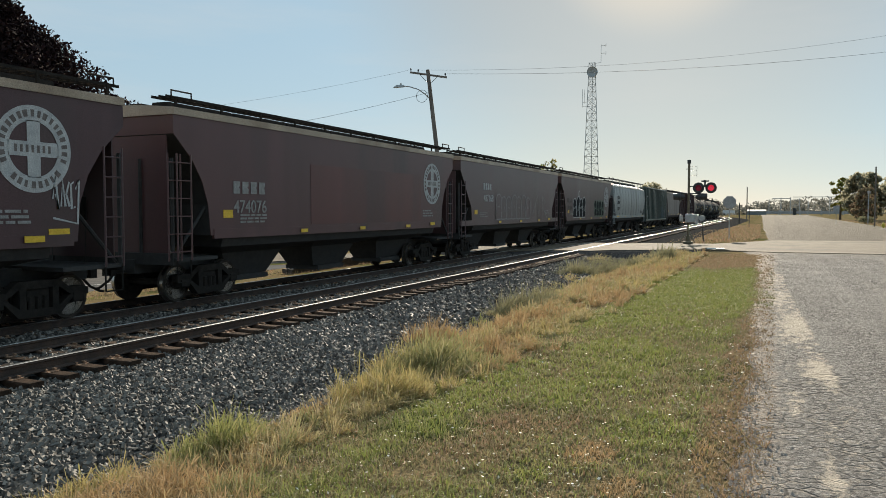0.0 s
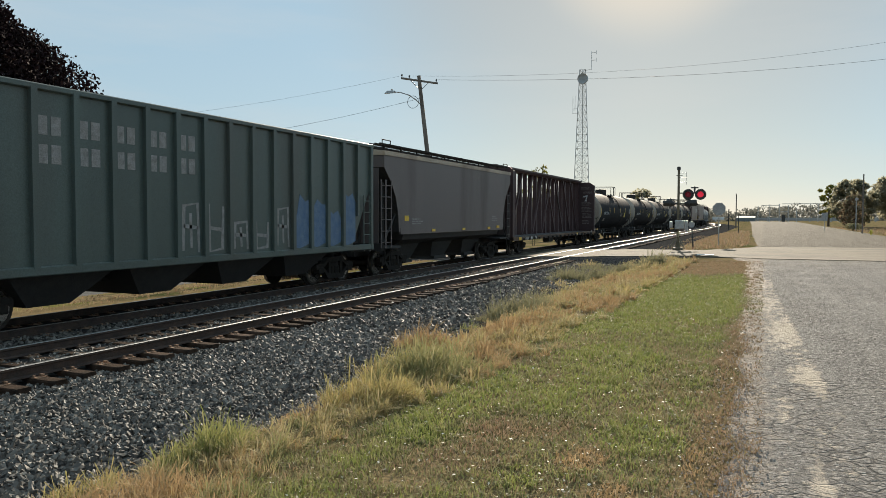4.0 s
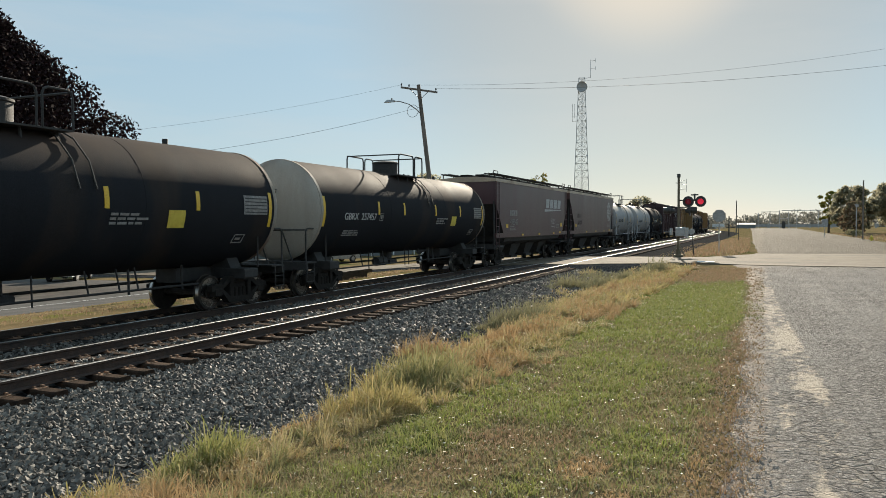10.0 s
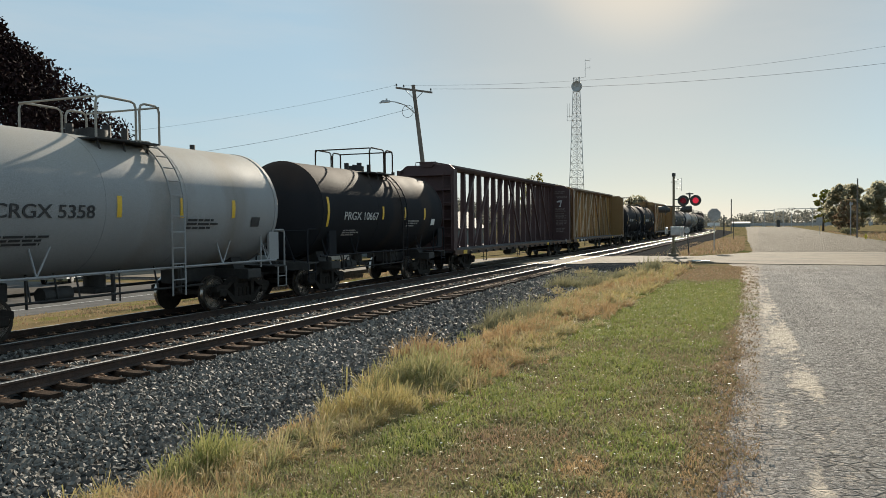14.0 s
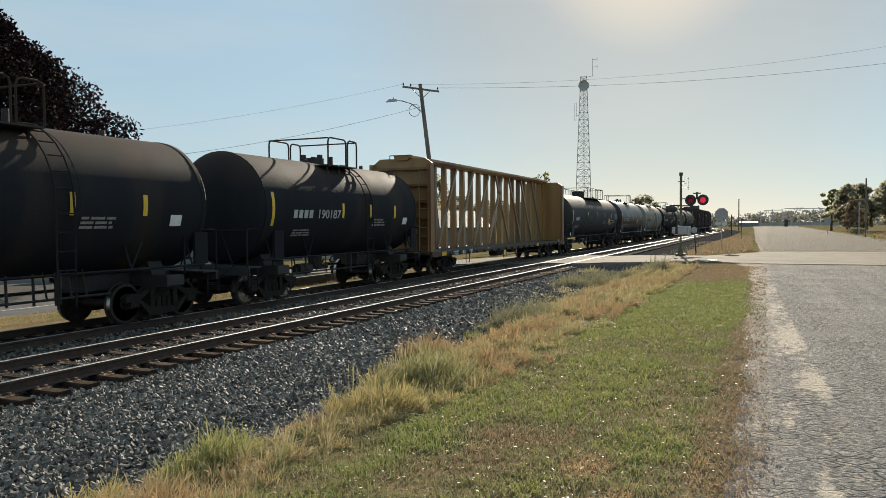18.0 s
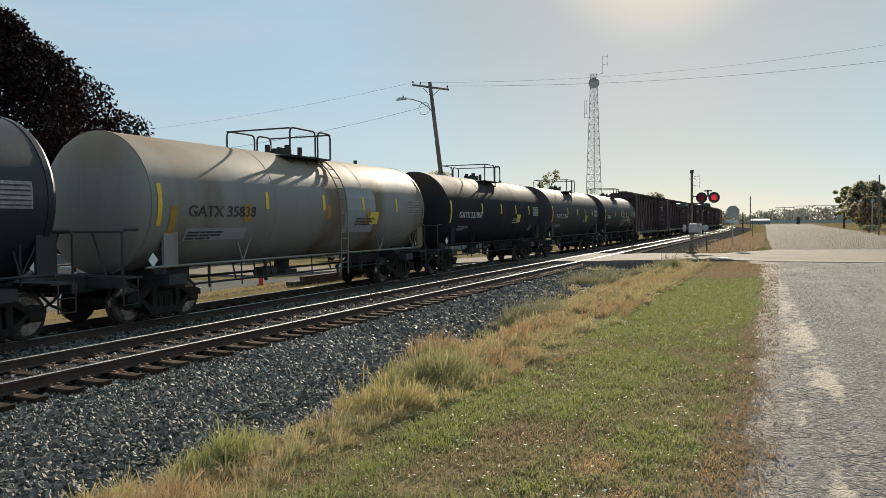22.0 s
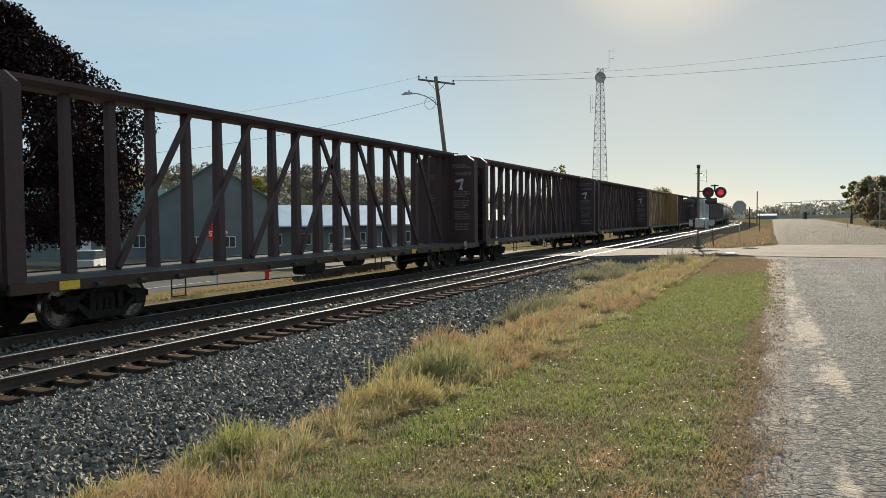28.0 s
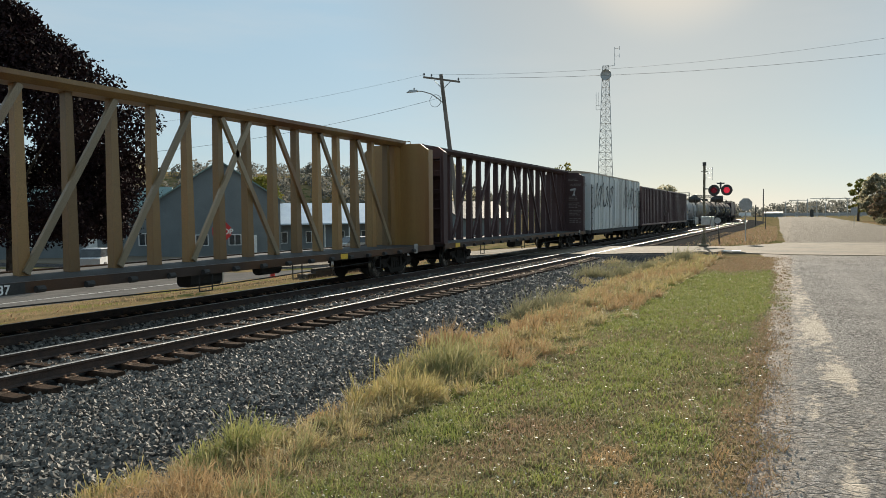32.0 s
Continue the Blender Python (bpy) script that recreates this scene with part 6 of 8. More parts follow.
# tail end of each car at the start, in metres along the track, a wider gap ahead of it where there is one, then how to build it
CARS = [
    (12.47, lambda h: covered_hopper(h, P_BROWN, RED_HOP + " and a round emblem", "", None, "round", True, spray="tag", high=3.33)),
    (30.21, 0.55, lambda h: covered_hopper(h, P_RED, RED_HOP + " and a repainted red panel", "474076", M_GREYMARK, "round", True, place=(-6.1, 2.15, 1.45))),
    (47.21, lambda h: covered_hopper(h, P_BROWN2, "brown covered grain hopper car with white spray-painted scrawl", "487168", M_CHALK, None, False, spray="white", place=(-5.25, 2.62, 1.2))),
    (64.26, lambda h: covered_hopper(h, P_BROWN, "brown covered grain hopper car with green and white graffiti", "474300", M_INK, "round", True, spray="green", place=(-6.58, 2.2, 1.4))),
    (81.94, lambda h: covered_hopper(h, P_CONCRETE, "light grey covered grain hopper car with black numbers", "320469", M_DARKMARK, None, False, fat=True, roof=P_CONCRETE, place=(-6.72, 2.76, 1.2))),
    (99.07, lambda h: ribbed_hopper(h, P_GREEN, "dark green ribbed hopper car with faded lettering and blue graffiti")),
    (114.6, lambda h: covered_hopper(h, P_TAN, "short faded grey-brown covered hopper car", "", None, None, True)),
    (137.54, lambda h: center_beam(h, P_BEAMRED, BEAM, "862341")),
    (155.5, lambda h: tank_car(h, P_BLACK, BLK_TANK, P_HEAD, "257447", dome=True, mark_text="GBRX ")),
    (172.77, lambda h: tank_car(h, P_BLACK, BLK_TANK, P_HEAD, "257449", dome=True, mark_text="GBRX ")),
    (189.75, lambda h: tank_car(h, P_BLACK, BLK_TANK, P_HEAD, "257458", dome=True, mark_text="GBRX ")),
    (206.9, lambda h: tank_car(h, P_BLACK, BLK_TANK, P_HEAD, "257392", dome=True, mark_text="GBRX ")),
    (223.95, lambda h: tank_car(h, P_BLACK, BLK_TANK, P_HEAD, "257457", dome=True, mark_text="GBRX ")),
    (240.06, 0.15, lambda h: covered_hopper(h, P_BROWN, "long brown covered grain hopper car with a slanted white emblem", "498545", M_GREYMARK, "swoosh", False, fat=True, big=True, spray="tag")),
    (257.48, lambda h: covered_hopper(h, P_BROWN, RED_HOP + " and a round emblem", "476023", M_INK, "round", False)),
    (270.05, lambda h: tank_car(h, P_WHITETANK, "short off-white tank car with a tall top railing", None, "6488", True, M_DARKMARK, M_YELLOW, mark_text="CRGX ")),
    (282.45, lambda h: tank_car(h, P_WHITETANK, "short off-white tank car with a stained shell", None, "5358", True, M_DARKMARK, M_YELLOW, spray="small", mark_text="CRGX ")),
    (294.54, lambda h: tank_car(h, P_BLACK, "short black tank car with a tall top railing", None, "10667", True, mark_text="PRGX ")),
    (318.4, lambda h: center_beam(h, P_BEAMDARK, BEAM)),
    (341.95, lambda h: center_beam(h, P_BEAMGOLD, GOLD, "857501", M_WHITE)),
    (354.38, lambda h: tank_car(h, P_BLACK, "short black tank car with yellow stripes", None, "10490", True, mark_text="PRGX ")),
    (366.44, lambda h: tank_car(h, P_BLACK, "short grimy black tank car with pale scrawl", None, "190187", True, spray="small")),
    (389.65, lambda h: center_beam(h, P_BEAMGOLD, GOLD, "863507", M_WHITE)),
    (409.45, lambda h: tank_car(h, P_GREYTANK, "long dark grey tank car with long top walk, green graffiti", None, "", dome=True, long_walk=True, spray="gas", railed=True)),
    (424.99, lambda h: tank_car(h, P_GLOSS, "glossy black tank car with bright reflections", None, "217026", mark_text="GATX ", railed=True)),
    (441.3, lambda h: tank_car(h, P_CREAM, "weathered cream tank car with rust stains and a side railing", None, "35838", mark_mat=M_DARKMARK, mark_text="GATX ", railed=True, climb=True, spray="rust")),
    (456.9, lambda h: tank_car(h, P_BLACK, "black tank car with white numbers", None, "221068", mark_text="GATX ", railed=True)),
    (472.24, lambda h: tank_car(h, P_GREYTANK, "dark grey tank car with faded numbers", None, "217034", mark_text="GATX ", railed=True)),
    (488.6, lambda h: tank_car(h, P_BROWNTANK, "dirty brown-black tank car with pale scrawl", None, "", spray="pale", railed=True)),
    (512.4, lambda h: center_beam(h, P_BEAMRED, BEAM)),
    (535.1, lambda h: center_beam(h, P_BEAMRED, BEAM, "864417")),
    (558.9, lambda h: center_beam(h, P_BEAMDARK, BEAM)),
    (582.2, lambda h: center_beam(h, P_BEAMRED, BEAM)),
    (605.55, lambda h: center_beam(h, P_BEAMDARK, BEAM)),
    (628.85, lambda h: center_beam(h, P_BEAMGOLD, GOLD, "886637", M_WHITE)),
    (652.7, lambda h: center_beam(h, P_BEAMDARK, BEAM)),
    (672.0, lambda h: boxcar(h, P_BOXWHITE, "weathered white box car with dark scrawl")),
    (688.0, lambda h: ribbed_hopper(h, P_BROWN2, "faded brown ribbed open hopper car", False)),
    (705.5, lambda h: ribbed_hopper(h, P_BROWN2, "faded brown ribbed open hopper car", False)),
    (718.0, lambda h: tank_car(h, P_WHITETANK, "short off-white tank car at the far bend", None, "", True, M_DARKMARK)),
    (735.0, lambda h: tank_car(h, P_CREAM, "weathered cream tank car at the far bend", None, "")),
    (752.0, lambda h: tank_car(h, P_BLACK, "black tank car at the far bend", P_HEAD, "", dome=True)),
    (769.0, lambda h: tank_car(h, P_BLACK, "black tank car at the far bend", P_HEAD, "", dome=True)),
    (786.0, lambda h: tank_car(h, P_GREYTANK, "dark grey tank car at the far bend", None, "")),
    (803.0, lambda h: covered_hopper(h, P_BROWN, RED_HOP)),
    (820.0, lambda h: covered_hopper(h, P_BROWN2, RED_HOP)),
    (837.0, lambda h: tank_car(h, P_BLACK, "black tank car at the far bend", None, "")),
    (854.0, lambda h: tank_car(h, P_BLACK, "black tank car at the far bend", None, "")),
]
TRAIN = []
tail = -5.2
for end, *gap, build in CARS:
    tail += sum(gap)
    car = build((end - tail) / 2)
    TRAIN.append((car, (end + tail) / 2, (end - tail) / 2))
    tail = end


def car_pose(s, half):
    """A car rides on its two trucks."""
    a = track(s - half * 0.72, 0, FAR_Z).translation
    b = track(s + half * 0.72, 0, FAR_Z).translation
    m, d = (a + b) / 2, b - a
    return pose(m.x, m.y, m.z, 0, 0, math.degrees(math.atan2(d.y, d.x)))


for car, s, half in TRAIN:
    car.matrix_basis = car_pose(s, half)


# ---- crossing signal, signs, poles, tower ----
def crossing_signal():
    ob = thing("crossing_signal", "level crossing flasher signal with red lamps on a steel mast", "crossing signal", at=pose(-4.45, 44.83, 0.03))
    g = Geo()
    g.rod((0, 0, 0), (0, 0, 4.45), 0.065, 10)
    g.rod((0, 0, 0.05), (0, 0, 0.42), 0.15, 10, 0.11)
    g.box(-0.26, 0.26, -0.26, 0.26, -0.05, 0.07, 0.02)
    for s in (-1, 1):
        g.rod((0, 0, 0.75), (s * 0.42, -0.55, 0.03), 0.03)
    part("mast", g, M_MAST, ob, "tan-grey steel mast", smooth=40)
    g = Geo()
    g.rod((0, 0, 4.43), (0, 0, 4.62), 0.10, 10)
    g.rod((-0.16, 0, 4.12), (0.2, 0, 4.12), 0.02)
    part("cap", g, M_DARKSTEEL, ob, smooth=40)
    g = Geo()
    for z in (3.75, 4.0, 4.25):
        g.rod((0, 0, z), (0.42, 0, z + 0.02), 0.012, 5)
    g.rod((0.42, 0, 3.62), (0.42, 0, 4.34), 0.012, 5)
    part("antenna", g, M_GALV, ob)
    g = Geo()
    g.rod((0, 0, 3.14), (1.42, -0.02, 3.14), 0.035)
    g.rod((0.86, -0.02, 3.1), (0.86, -0.02, 3.50), 0.05)
    g.box(0.66, 1.06, -0.06, 0.02, 3.40, 3.47)
    part("lamp_arm", g, M_DARKSTEEL, ob)
    for x, m, lab in ((0.52, M_LAMPDIM, "dim red lamp on a round black backplate"), (1.18, M_LAMPRED, "lit red lamp on a round black backplate")):
        g = Geo()
        g.lathe_y([(-0.02, 0.305), (0.0, 0.305), (0.02, 0.30)], x, 3.06, 28)
        g.lathe_y([(0.02, 0.20), (0.26, 0.17), (0.30, 0.08)], x, 3.06, 20)
        h = part("backplate", g, M_DARKSTEEL, ob, lab, smooth=30)
        g = Geo()
        g.lathe_y([(-0.03, 0.165), (-0.07, 0.14), (-0.09, 0.06)], x, 3.06, 20)
        part("lens", g, m, h, smooth=50)
        g = Geo()
        n = 12
        vs = []
        for i in range(n + 1):
            a = radians(-10 + 200 * i / n)
            vs += [(x + 0.185 * math.cos(a), -0.02, 3.06 + 0.185 * math.sin(a)), (x + 0.185 * math.cos(a), -0.28, 3.06 + 0.185 * math.sin(a) - 0.02)]
        g.add(vs, [(2 * i, 2 * i + 1, 2 * i + 3, 2 * i + 2) for i in range(n)])
        part("visor", g, M_DARKSTEEL, h, smooth=40)
    g = Geo()
    g.rod((-0.62, 0, 2.76), (0.98, 0, 2.74), 0.035)
    part("lamp_arm", g, M_DARKSTEEL, ob)
    for x, turn in ((-0.45, -1), (0.62, 1)):
        g = Geo()
        g.lathe_x([(x - 0.02, 0.305), (x + 0.02, 0.305)], 28, 0, 2.56)
        g.lathe_x([(x - turn * 0.26, 0.10), (x - turn * 0.02, 0.20)], 18, 0, 2.56)
        h = part("backplate", g, M_DARKSTEEL, ob, "lamp unit seen edge on", smooth=30)
        g = Geo()
        g.lathe_x([(x + turn * 0.02, 0.19), (x + turn * 0.36, 0.185)], 18, 0, 2.58, False)
        part("visor", g, M_DARKSTEEL, h, smooth=40)
    g = Geo()
    g.box(-0.14, 0.36, -0.25, 0.25, 1.10, 1.62, 0.05)
    part("gate_mechanism", g, M_GALV, ob, "grey gate mechanism box")
    g = Geo()
    g.box(0.40, 0.52, -0.30, 0.30, 1.02, 1.60, 0.03)
    g.box(-0.46, -0.32, -0.20, 0.20, 1.18, 1.56, 0.03)
    g.lathe_y([(-0.05, 0.17), (0.05, 0.17)], 0.72, 1.38, 16)
    g.rod((0.3, 0, 1.36), (0.72, 0, 1.38), 0.04)
    part("counterweight", g, M_GALV, ob, smooth=40)


def octagon_sign(name, x, y, z0, zc, w, face, turn, label, front=False):
    ob = thing(name, label, "road sign", at=pose(x, y, z0, 0, 0, turn))
    g = Geo()
    g.box(-0.03, 0.03, 0.0, 0.045, -0.2, zc - z0 + w * 0.45, 0.008)
    part("post", g, M_GALV, ob, "steel sign post")
    g = Geo()
    k = w / 2 / math.cos(math.pi / 8)
    ring = [(k * math.cos(math.pi / 8 + i * math.pi / 4), zc - z0 + k * math.sin(math.pi / 8 + i * math.pi / 4)) for i in range(8)]
    g.prism_xz(ring, -0.012, -0.006)
    plate = part("plate", g, face, ob)
    if front:
        me = lettering("STOP", w * 0.30, 0.008)
        me.materials.clear()
        me.materials.append(M_TRIM)
        part("lettering", me, None, plate, at=pose(-w * 0.40, -0.02, zc - z0 - w * 0.15))
    return ob


def utility_pole():
    ob = thing("utility_pole", "leaning grey wooden utility pole with crossarm and street lamp", "utility pole")
    foot, top = Vector((-20.45, 48, -1.0)), Vector((-22.0, 48.0, 11.45))
    g = Geo()
    g.rod(foot, top, 0.19, 12, 0.125)
    part("pole", g, M_WOODPOLE, ob, smooth=40)
    g = Geo()
    a, b = Vector((-22.95, 47.2, 11.22)), Vector((-20.95, 48.85, 11.0))
    d = (b - a).normalized()
    side = Vector((-d.y, d.x, 0)) * 0.05
    up = Vector((0, 0, 0.06))
    vs = [tuple(p + i * side + j * up) for p in (a, b) for i, j in ((-1, -1), (1, -1), (1, 1), (-1, 1))]
    g.add(vs, [(0, 1, 5, 4), (1, 2, 6, 5), (2, 3, 7, 6), (3, 0, 4, 7), (0, 1, 2, 3), (4, 5, 6, 7)])
    part("crossarm", g, M_WOODPOLE, ob)
    mid = (a + b) / 2
    for k in (-1, 1):
        g = Geo()
        g.rod(tuple(mid + d * k * 0.62 - up), tuple(Vector((-21.87, 48, 10.45))), 0.022, 5)
        part("arm_brace", g, M_DARKSTEEL, ob)
    for f in (0.02, 0.22, 0.96):
        p = a + (b - a) * f
        g = Geo()
        g.rod(tuple(p), tuple(p + Vector((0, 0, 0.16))), 0.02, 6)
        g.rod(tuple(p + Vector((0, 0, 0.14))), tuple(p + Vector((0, 0, 0.27))), 0.065, 8, 0.045)
        part("insulator", g, M_DARKSTEEL, ob, smooth=40)
    g = Geo()
    pts = [(-21.80, 47.95, 9.45), (-22.05, 47.7, 9.75), (-22.4, 47.35, 10.05), (-22.85, 46.9, 10.2), (-23.2, 46.6, 10.22)]
    g.pipe(pts, 0.035)
    part("lamp_arm", g, M_GALV, ob, smooth=40)
    g = Geo()
    g.add([tuple(Vector((-23.15, 46.62, 10.22)) + Vector(q)) for q in ((0, -0.12, -0.06), (0, 0.12, -0.06), (-0.75, 0.1, -0.08), (-0.75, -0.14, -0.08), (0, -0.08, 0.07), (0, 0.08, 0.07), (-0.5, 0.06, 0.10), (-0.5, -0.1, 0.10))], [(0, 1, 2, 3), (4, 5, 6, 7), (0, 1, 5, 4), (1, 2, 6, 5), (2, 3, 7, 6), (3, 0, 4, 7)])
    g.rod((-23.35, 46.6, 10.3), (-23.35, 46.6, 10.42), 0.06, 8)
    part("lamp_head", g, M_GALV, ob, "grey cobra-head street lamp")
    g = Geo()
    pts = []
    for i in range(15):
        w = 2 * math.pi * i / 14
        pts.append((-22.25 + 0.42 * math.cos(w), 47.6, 9.62 + 0.42 * math.sin(w)))
    g.pipe(pts, 0.016, 5)
    part("cable_coil", g, M_WIRE, ob)


def wire(name, a, b, sag, r=0.014):
    g = Geo()
    a, b = Vector(a), Vector(b)
    pts = []
    for i in range(25):
        f = i / 24
        p = a.lerp(b, f)
        p.z -= sag * 4 * f * (1 - f)
        pts.append(tuple(p))
    g.pipe(pts, r, 5)
    return solid(name, g, M_WIRE, "thin black overhead wire sagging between poles", "wire", "", "overhead wires")


def lattice_tower():
    ob = thing("radio_tower", "tall grey steel lattice radio tower with a round dish", "tower", at=pose(-38.9, 175, -0.6))
    H, rb, rt = 36.0, 2.35, 0.78
    legs = []
    for k in range(3):
        a = radians(100 + 120 * k)
        legs.append((math.cos(a), math.sin(a)))

    def at(k, z):
        r = rb + (rt - rb) * z / H
        return Vector((legs[k % 3][0] * r, legs[k % 3][1] * r, z))
    for k in range(3):
        g = Geo()
        g.rod(at(k, 0), at(k, H), 0.075, 6)
        part("leg", g, M_GALV, ob)
    for k in range(3):
        n = 22
        for i in range(n):
            z0, z1 = H * i / n, H * (i + 1) / n
            for p, q, r in ((at(k, z0), at(k + 1, z1), 0.035), (at(k + 1, z0), at(k, z1), 0.035), (at(k, z1), at(k + 1, z1), 0.03)):
                g = Geo()
                g.rod(p, q, r, 4)
                part("brace", g, M_GALV, ob)
    g = Geo()
    g.lathe_y([(-1.05, 0.2), (-1.15, 0.9), (-1.25, 1.2), (-0.9, 1.22), (-0.85, 0.4)], 0.25, 33.8, 28)
    part("dish", g, M_SIGNBACK, ob, "round grey microwave dish", smooth=40)
    g = Geo()
    g.rod((0.5, 0, 35.8), (2.0, 0, 36.0), 0.04)
    g.rod((2.0, 0, 35.9), (2.0, 0, 40.0), 0.045)
    for z in (38.0, 39.7):
        g.rod((2.0, 0, z), (3.1, 0, z), 0.04)
        g.rod((3.1, 0, z - 0.4), (3.1, 0, z + 0.5), 0.035)
    part("antenna", g, M_GALV, ob)
    g = Geo()
    for z in (26.2, 27.2):
        g.rod((-1.0, 0, z), (-2.2, 0, z), 0.04)
    g.rod((-2.2, 0, 26.1), (-2.2, 0, 30.2), 0.045)
    g.rod((-1.7, 0, 26.9), (-1.7, 0, 30.2), 0.035)
    part("antenna", g, M_GALV, ob)


def plain_post(name, x, y, z, h, r, mat, label, lean=0.0, category="post"):
    g = Geo()
    g.rod((0, 0, -0.2), (0, 0, h), r, 8, r * 0.85)
    return solid(name, g, mat, label, category, smooth=40, at=pose(x, y, z, 0, lean, 0))


def hydrant(x, y, z, paint_mat, label):
    ob = thing("fire_hydrant", label, "hydrant", at=pose(x, y, z))
    g = Geo()
    g.rod((0, 0, -0.05), (0, 0, 0.08), 0.17, 14)
    g.rod((0, 0, 0.08), (0, 0, 0.56), 0.105, 14)
    g.rod((0, 0, 0.54), (0, 0, 0.60), 0.15, 14)
    part("barrel", g, paint_mat, ob, smooth=40)
    g = Geo()
    g.rod((0, 0, 0.60), (0, 0, 0.72), 0.13, 14, 0.06)
    g.rod((0, 0, 0.72), (0, 0, 0.78), 0.03, 6)
    part("bonnet", g, paint_mat, ob, smooth=40)
    for a in (0, 90, 180):
        g = Geo()
        v = Vector((math.cos(radians(a)), -math.sin(radians(a)), 0))
        g.rod(tuple(v * 0.1 + Vector((0, 0, 0.44))), tuple(v * 0.2 + Vector((0, 0, 0.44))), 0.06, 10)
        part("nozzle", g, paint_mat, ob, smooth=40)


# ---- buildings behind the tracks ----
def window(parent, x, y, z, w, h):
    """A framed window standing in a wall that faces -y."""
    g = Geo()
    for a, b, c, d in ((-w / 2, w / 2, 0, 0.07), (-w / 2, w / 2, h - 0.07, h), (-w / 2, -w / 2 + 0.07, 0, h), (w / 2 - 0.07, w / 2, 0, h), (-0.03, 0.03, 0, h)):
        g.box(a, b, -0.06, 0.03, c, d)
    win = part("window", g, M_TRIM, parent, "white framed window", at=pose(x, y, z))
    g = Geo()
    g.box(-w / 2 + 0.05, w / 2 - 0.05, -0.02, 0.0, 0.05, h - 0.05)
    part("pane", g, M_GLASS, win)
    return win


def shed_house():
    """Grey gabled workshop; its gable and a lower wing face the tracks."""
    ob = thing("workshop_building", "grey metal-sided gabled workshop with a green metal roof", "building", at=pose(-46.0, 53.3, -1.95, 0, 0, 40))
    W_, E_, A_, D_ = 5.2, 5.3, 8.6, 14.0
    g = Geo()
    g.prism_xz([(-W_, 0), (W_, 0), (W_, E_), (0, A_), (-W_, E_)], 0, D_)
    part("wall", g, M_SIDING, ob)
    for s in (-1, 1):
        g = Geo()
        g.prism_xz([(0, A_ + 0.02), (0, A_ + 0.14), (s * (W_ + 0.4), E_ - 0.2), (s * (W_ + 0.4), E_ - 0.32)], -0.35, D_ + 0.3)
        part("roof", g, M_ROOFMETAL, ob)
    g = Geo()
    for i in range(34):
        x = -W_ + 0.15 + i * 0.3
        g.box(x - 0.02, x + 0.02, -0.02, 0.0, 0, min(E_, A_ - abs(x) * (A_ - E_) / W_) - 0.05)
    part("siding_ribs", g, M_SIDING, ob)
    window(ob, -1.6, -0.03, 1.2, 1.1, 1.0)
    window(ob, 1.2, -0.03, 1.2, 1.1, 1.0)
    g = Geo()
    g.box(2.3, 3.1, -0.05, 0.0, 0, 2.1)
    part("door", g, M_TRIM, ob, "white door")
    wing = thing("workshop_wing", "low grey metal-sided building with a green metal roof", "building", at=pose(-54.0, 48.2, -2.0, 0, 0, 40))
    g = Geo()
    g.prism_yz([(0, 0), (7, 0), (7, 5.6), (3.5, 6.4), (0, 4.4)], -9, 5.0)
    part("wall", g, M_SIDING, wing)
    g = Geo()
    g.prism_yz([(-0.5, 4.1), (-0.5, 4.25), (3.5, 6.6), (7.4, 5.7), (7.4, 5.55), (3.5, 6.42)], -9.4, 5.1)
    part("roof", g, M_ROOFMETAL, wing)
    for x in (-6, -3, 0.5, 3):
        window(wing, x, -0.03, 1.3, 1.1, 1.1)
    g = Geo()
    g.box(-1.8, -0.9, -0.05, 0.0, 0, 2.1)
    part("door", g, M_TRIM, wing, "white door")


def long_building():
    ob = thing("long_shed", "long low building with a pale blue metal roof", "building", at=pose(-48.5, 62.5, -2.0, 0, 0, 63))
    g = Geo()
    g.prism_yz([(0, 0), (8, 0), (8, 3.4), (4, 4.9), (0, 3.2)], 0, 22)
    part("wall", g, M_SIDING, ob)
    g = Geo()
    g.prism_yz([(-1.2, 2.9), (-1.2, 3.05), (4, 5.25), (4, 5.1)], -0.4, 22.4)
    part("roof", g, M_ROOFBLUE, ob, "pale blue sloping metal roof")
    g = Geo()
    g.prism_yz([(9, 3.0), (9, 3.15), (4, 5.25), (4, 5.1)], -0.4, 22.4)
    part("roof", g, M_ROOFBLUE, ob)
    for i in range(8):
        g = Geo()
        g.rod((0.5 + i * 3, -1.0, 0), (0.5 + i * 3, -1.0, 2.95), 0.07, 8)
        part("porch_post", g, M_TRIM, ob)
    for i in range(6):
        window(ob, 2 + i * 3.4, -0.03, 1.0, 1.3, 1.2)
    side = thing("far_shed", "small grey shed with a dark roof behind the long building", "building", at=pose(-38, 88, -1.9, 0, 0, 63))
    g = Geo()
    g.prism_yz([(0, 0), (7, 0), (7, 3.3), (3.5, 5.2), (0, 3.3)], 0, 9)
    part("wall", g, M_SIDING, side)
    g = Geo()
    g.prism_yz([(-0.4, 3.1), (3.5, 5.35), (7.4, 3.1), (7.4, 3.25), (3.5, 5.5), (-0.4, 3.25)], -0.3, 9.3)
    part("roof", g, M_DARKSTEEL, side)
    window(side, 3, -0.03, 1.0, 1.2, 1.1)


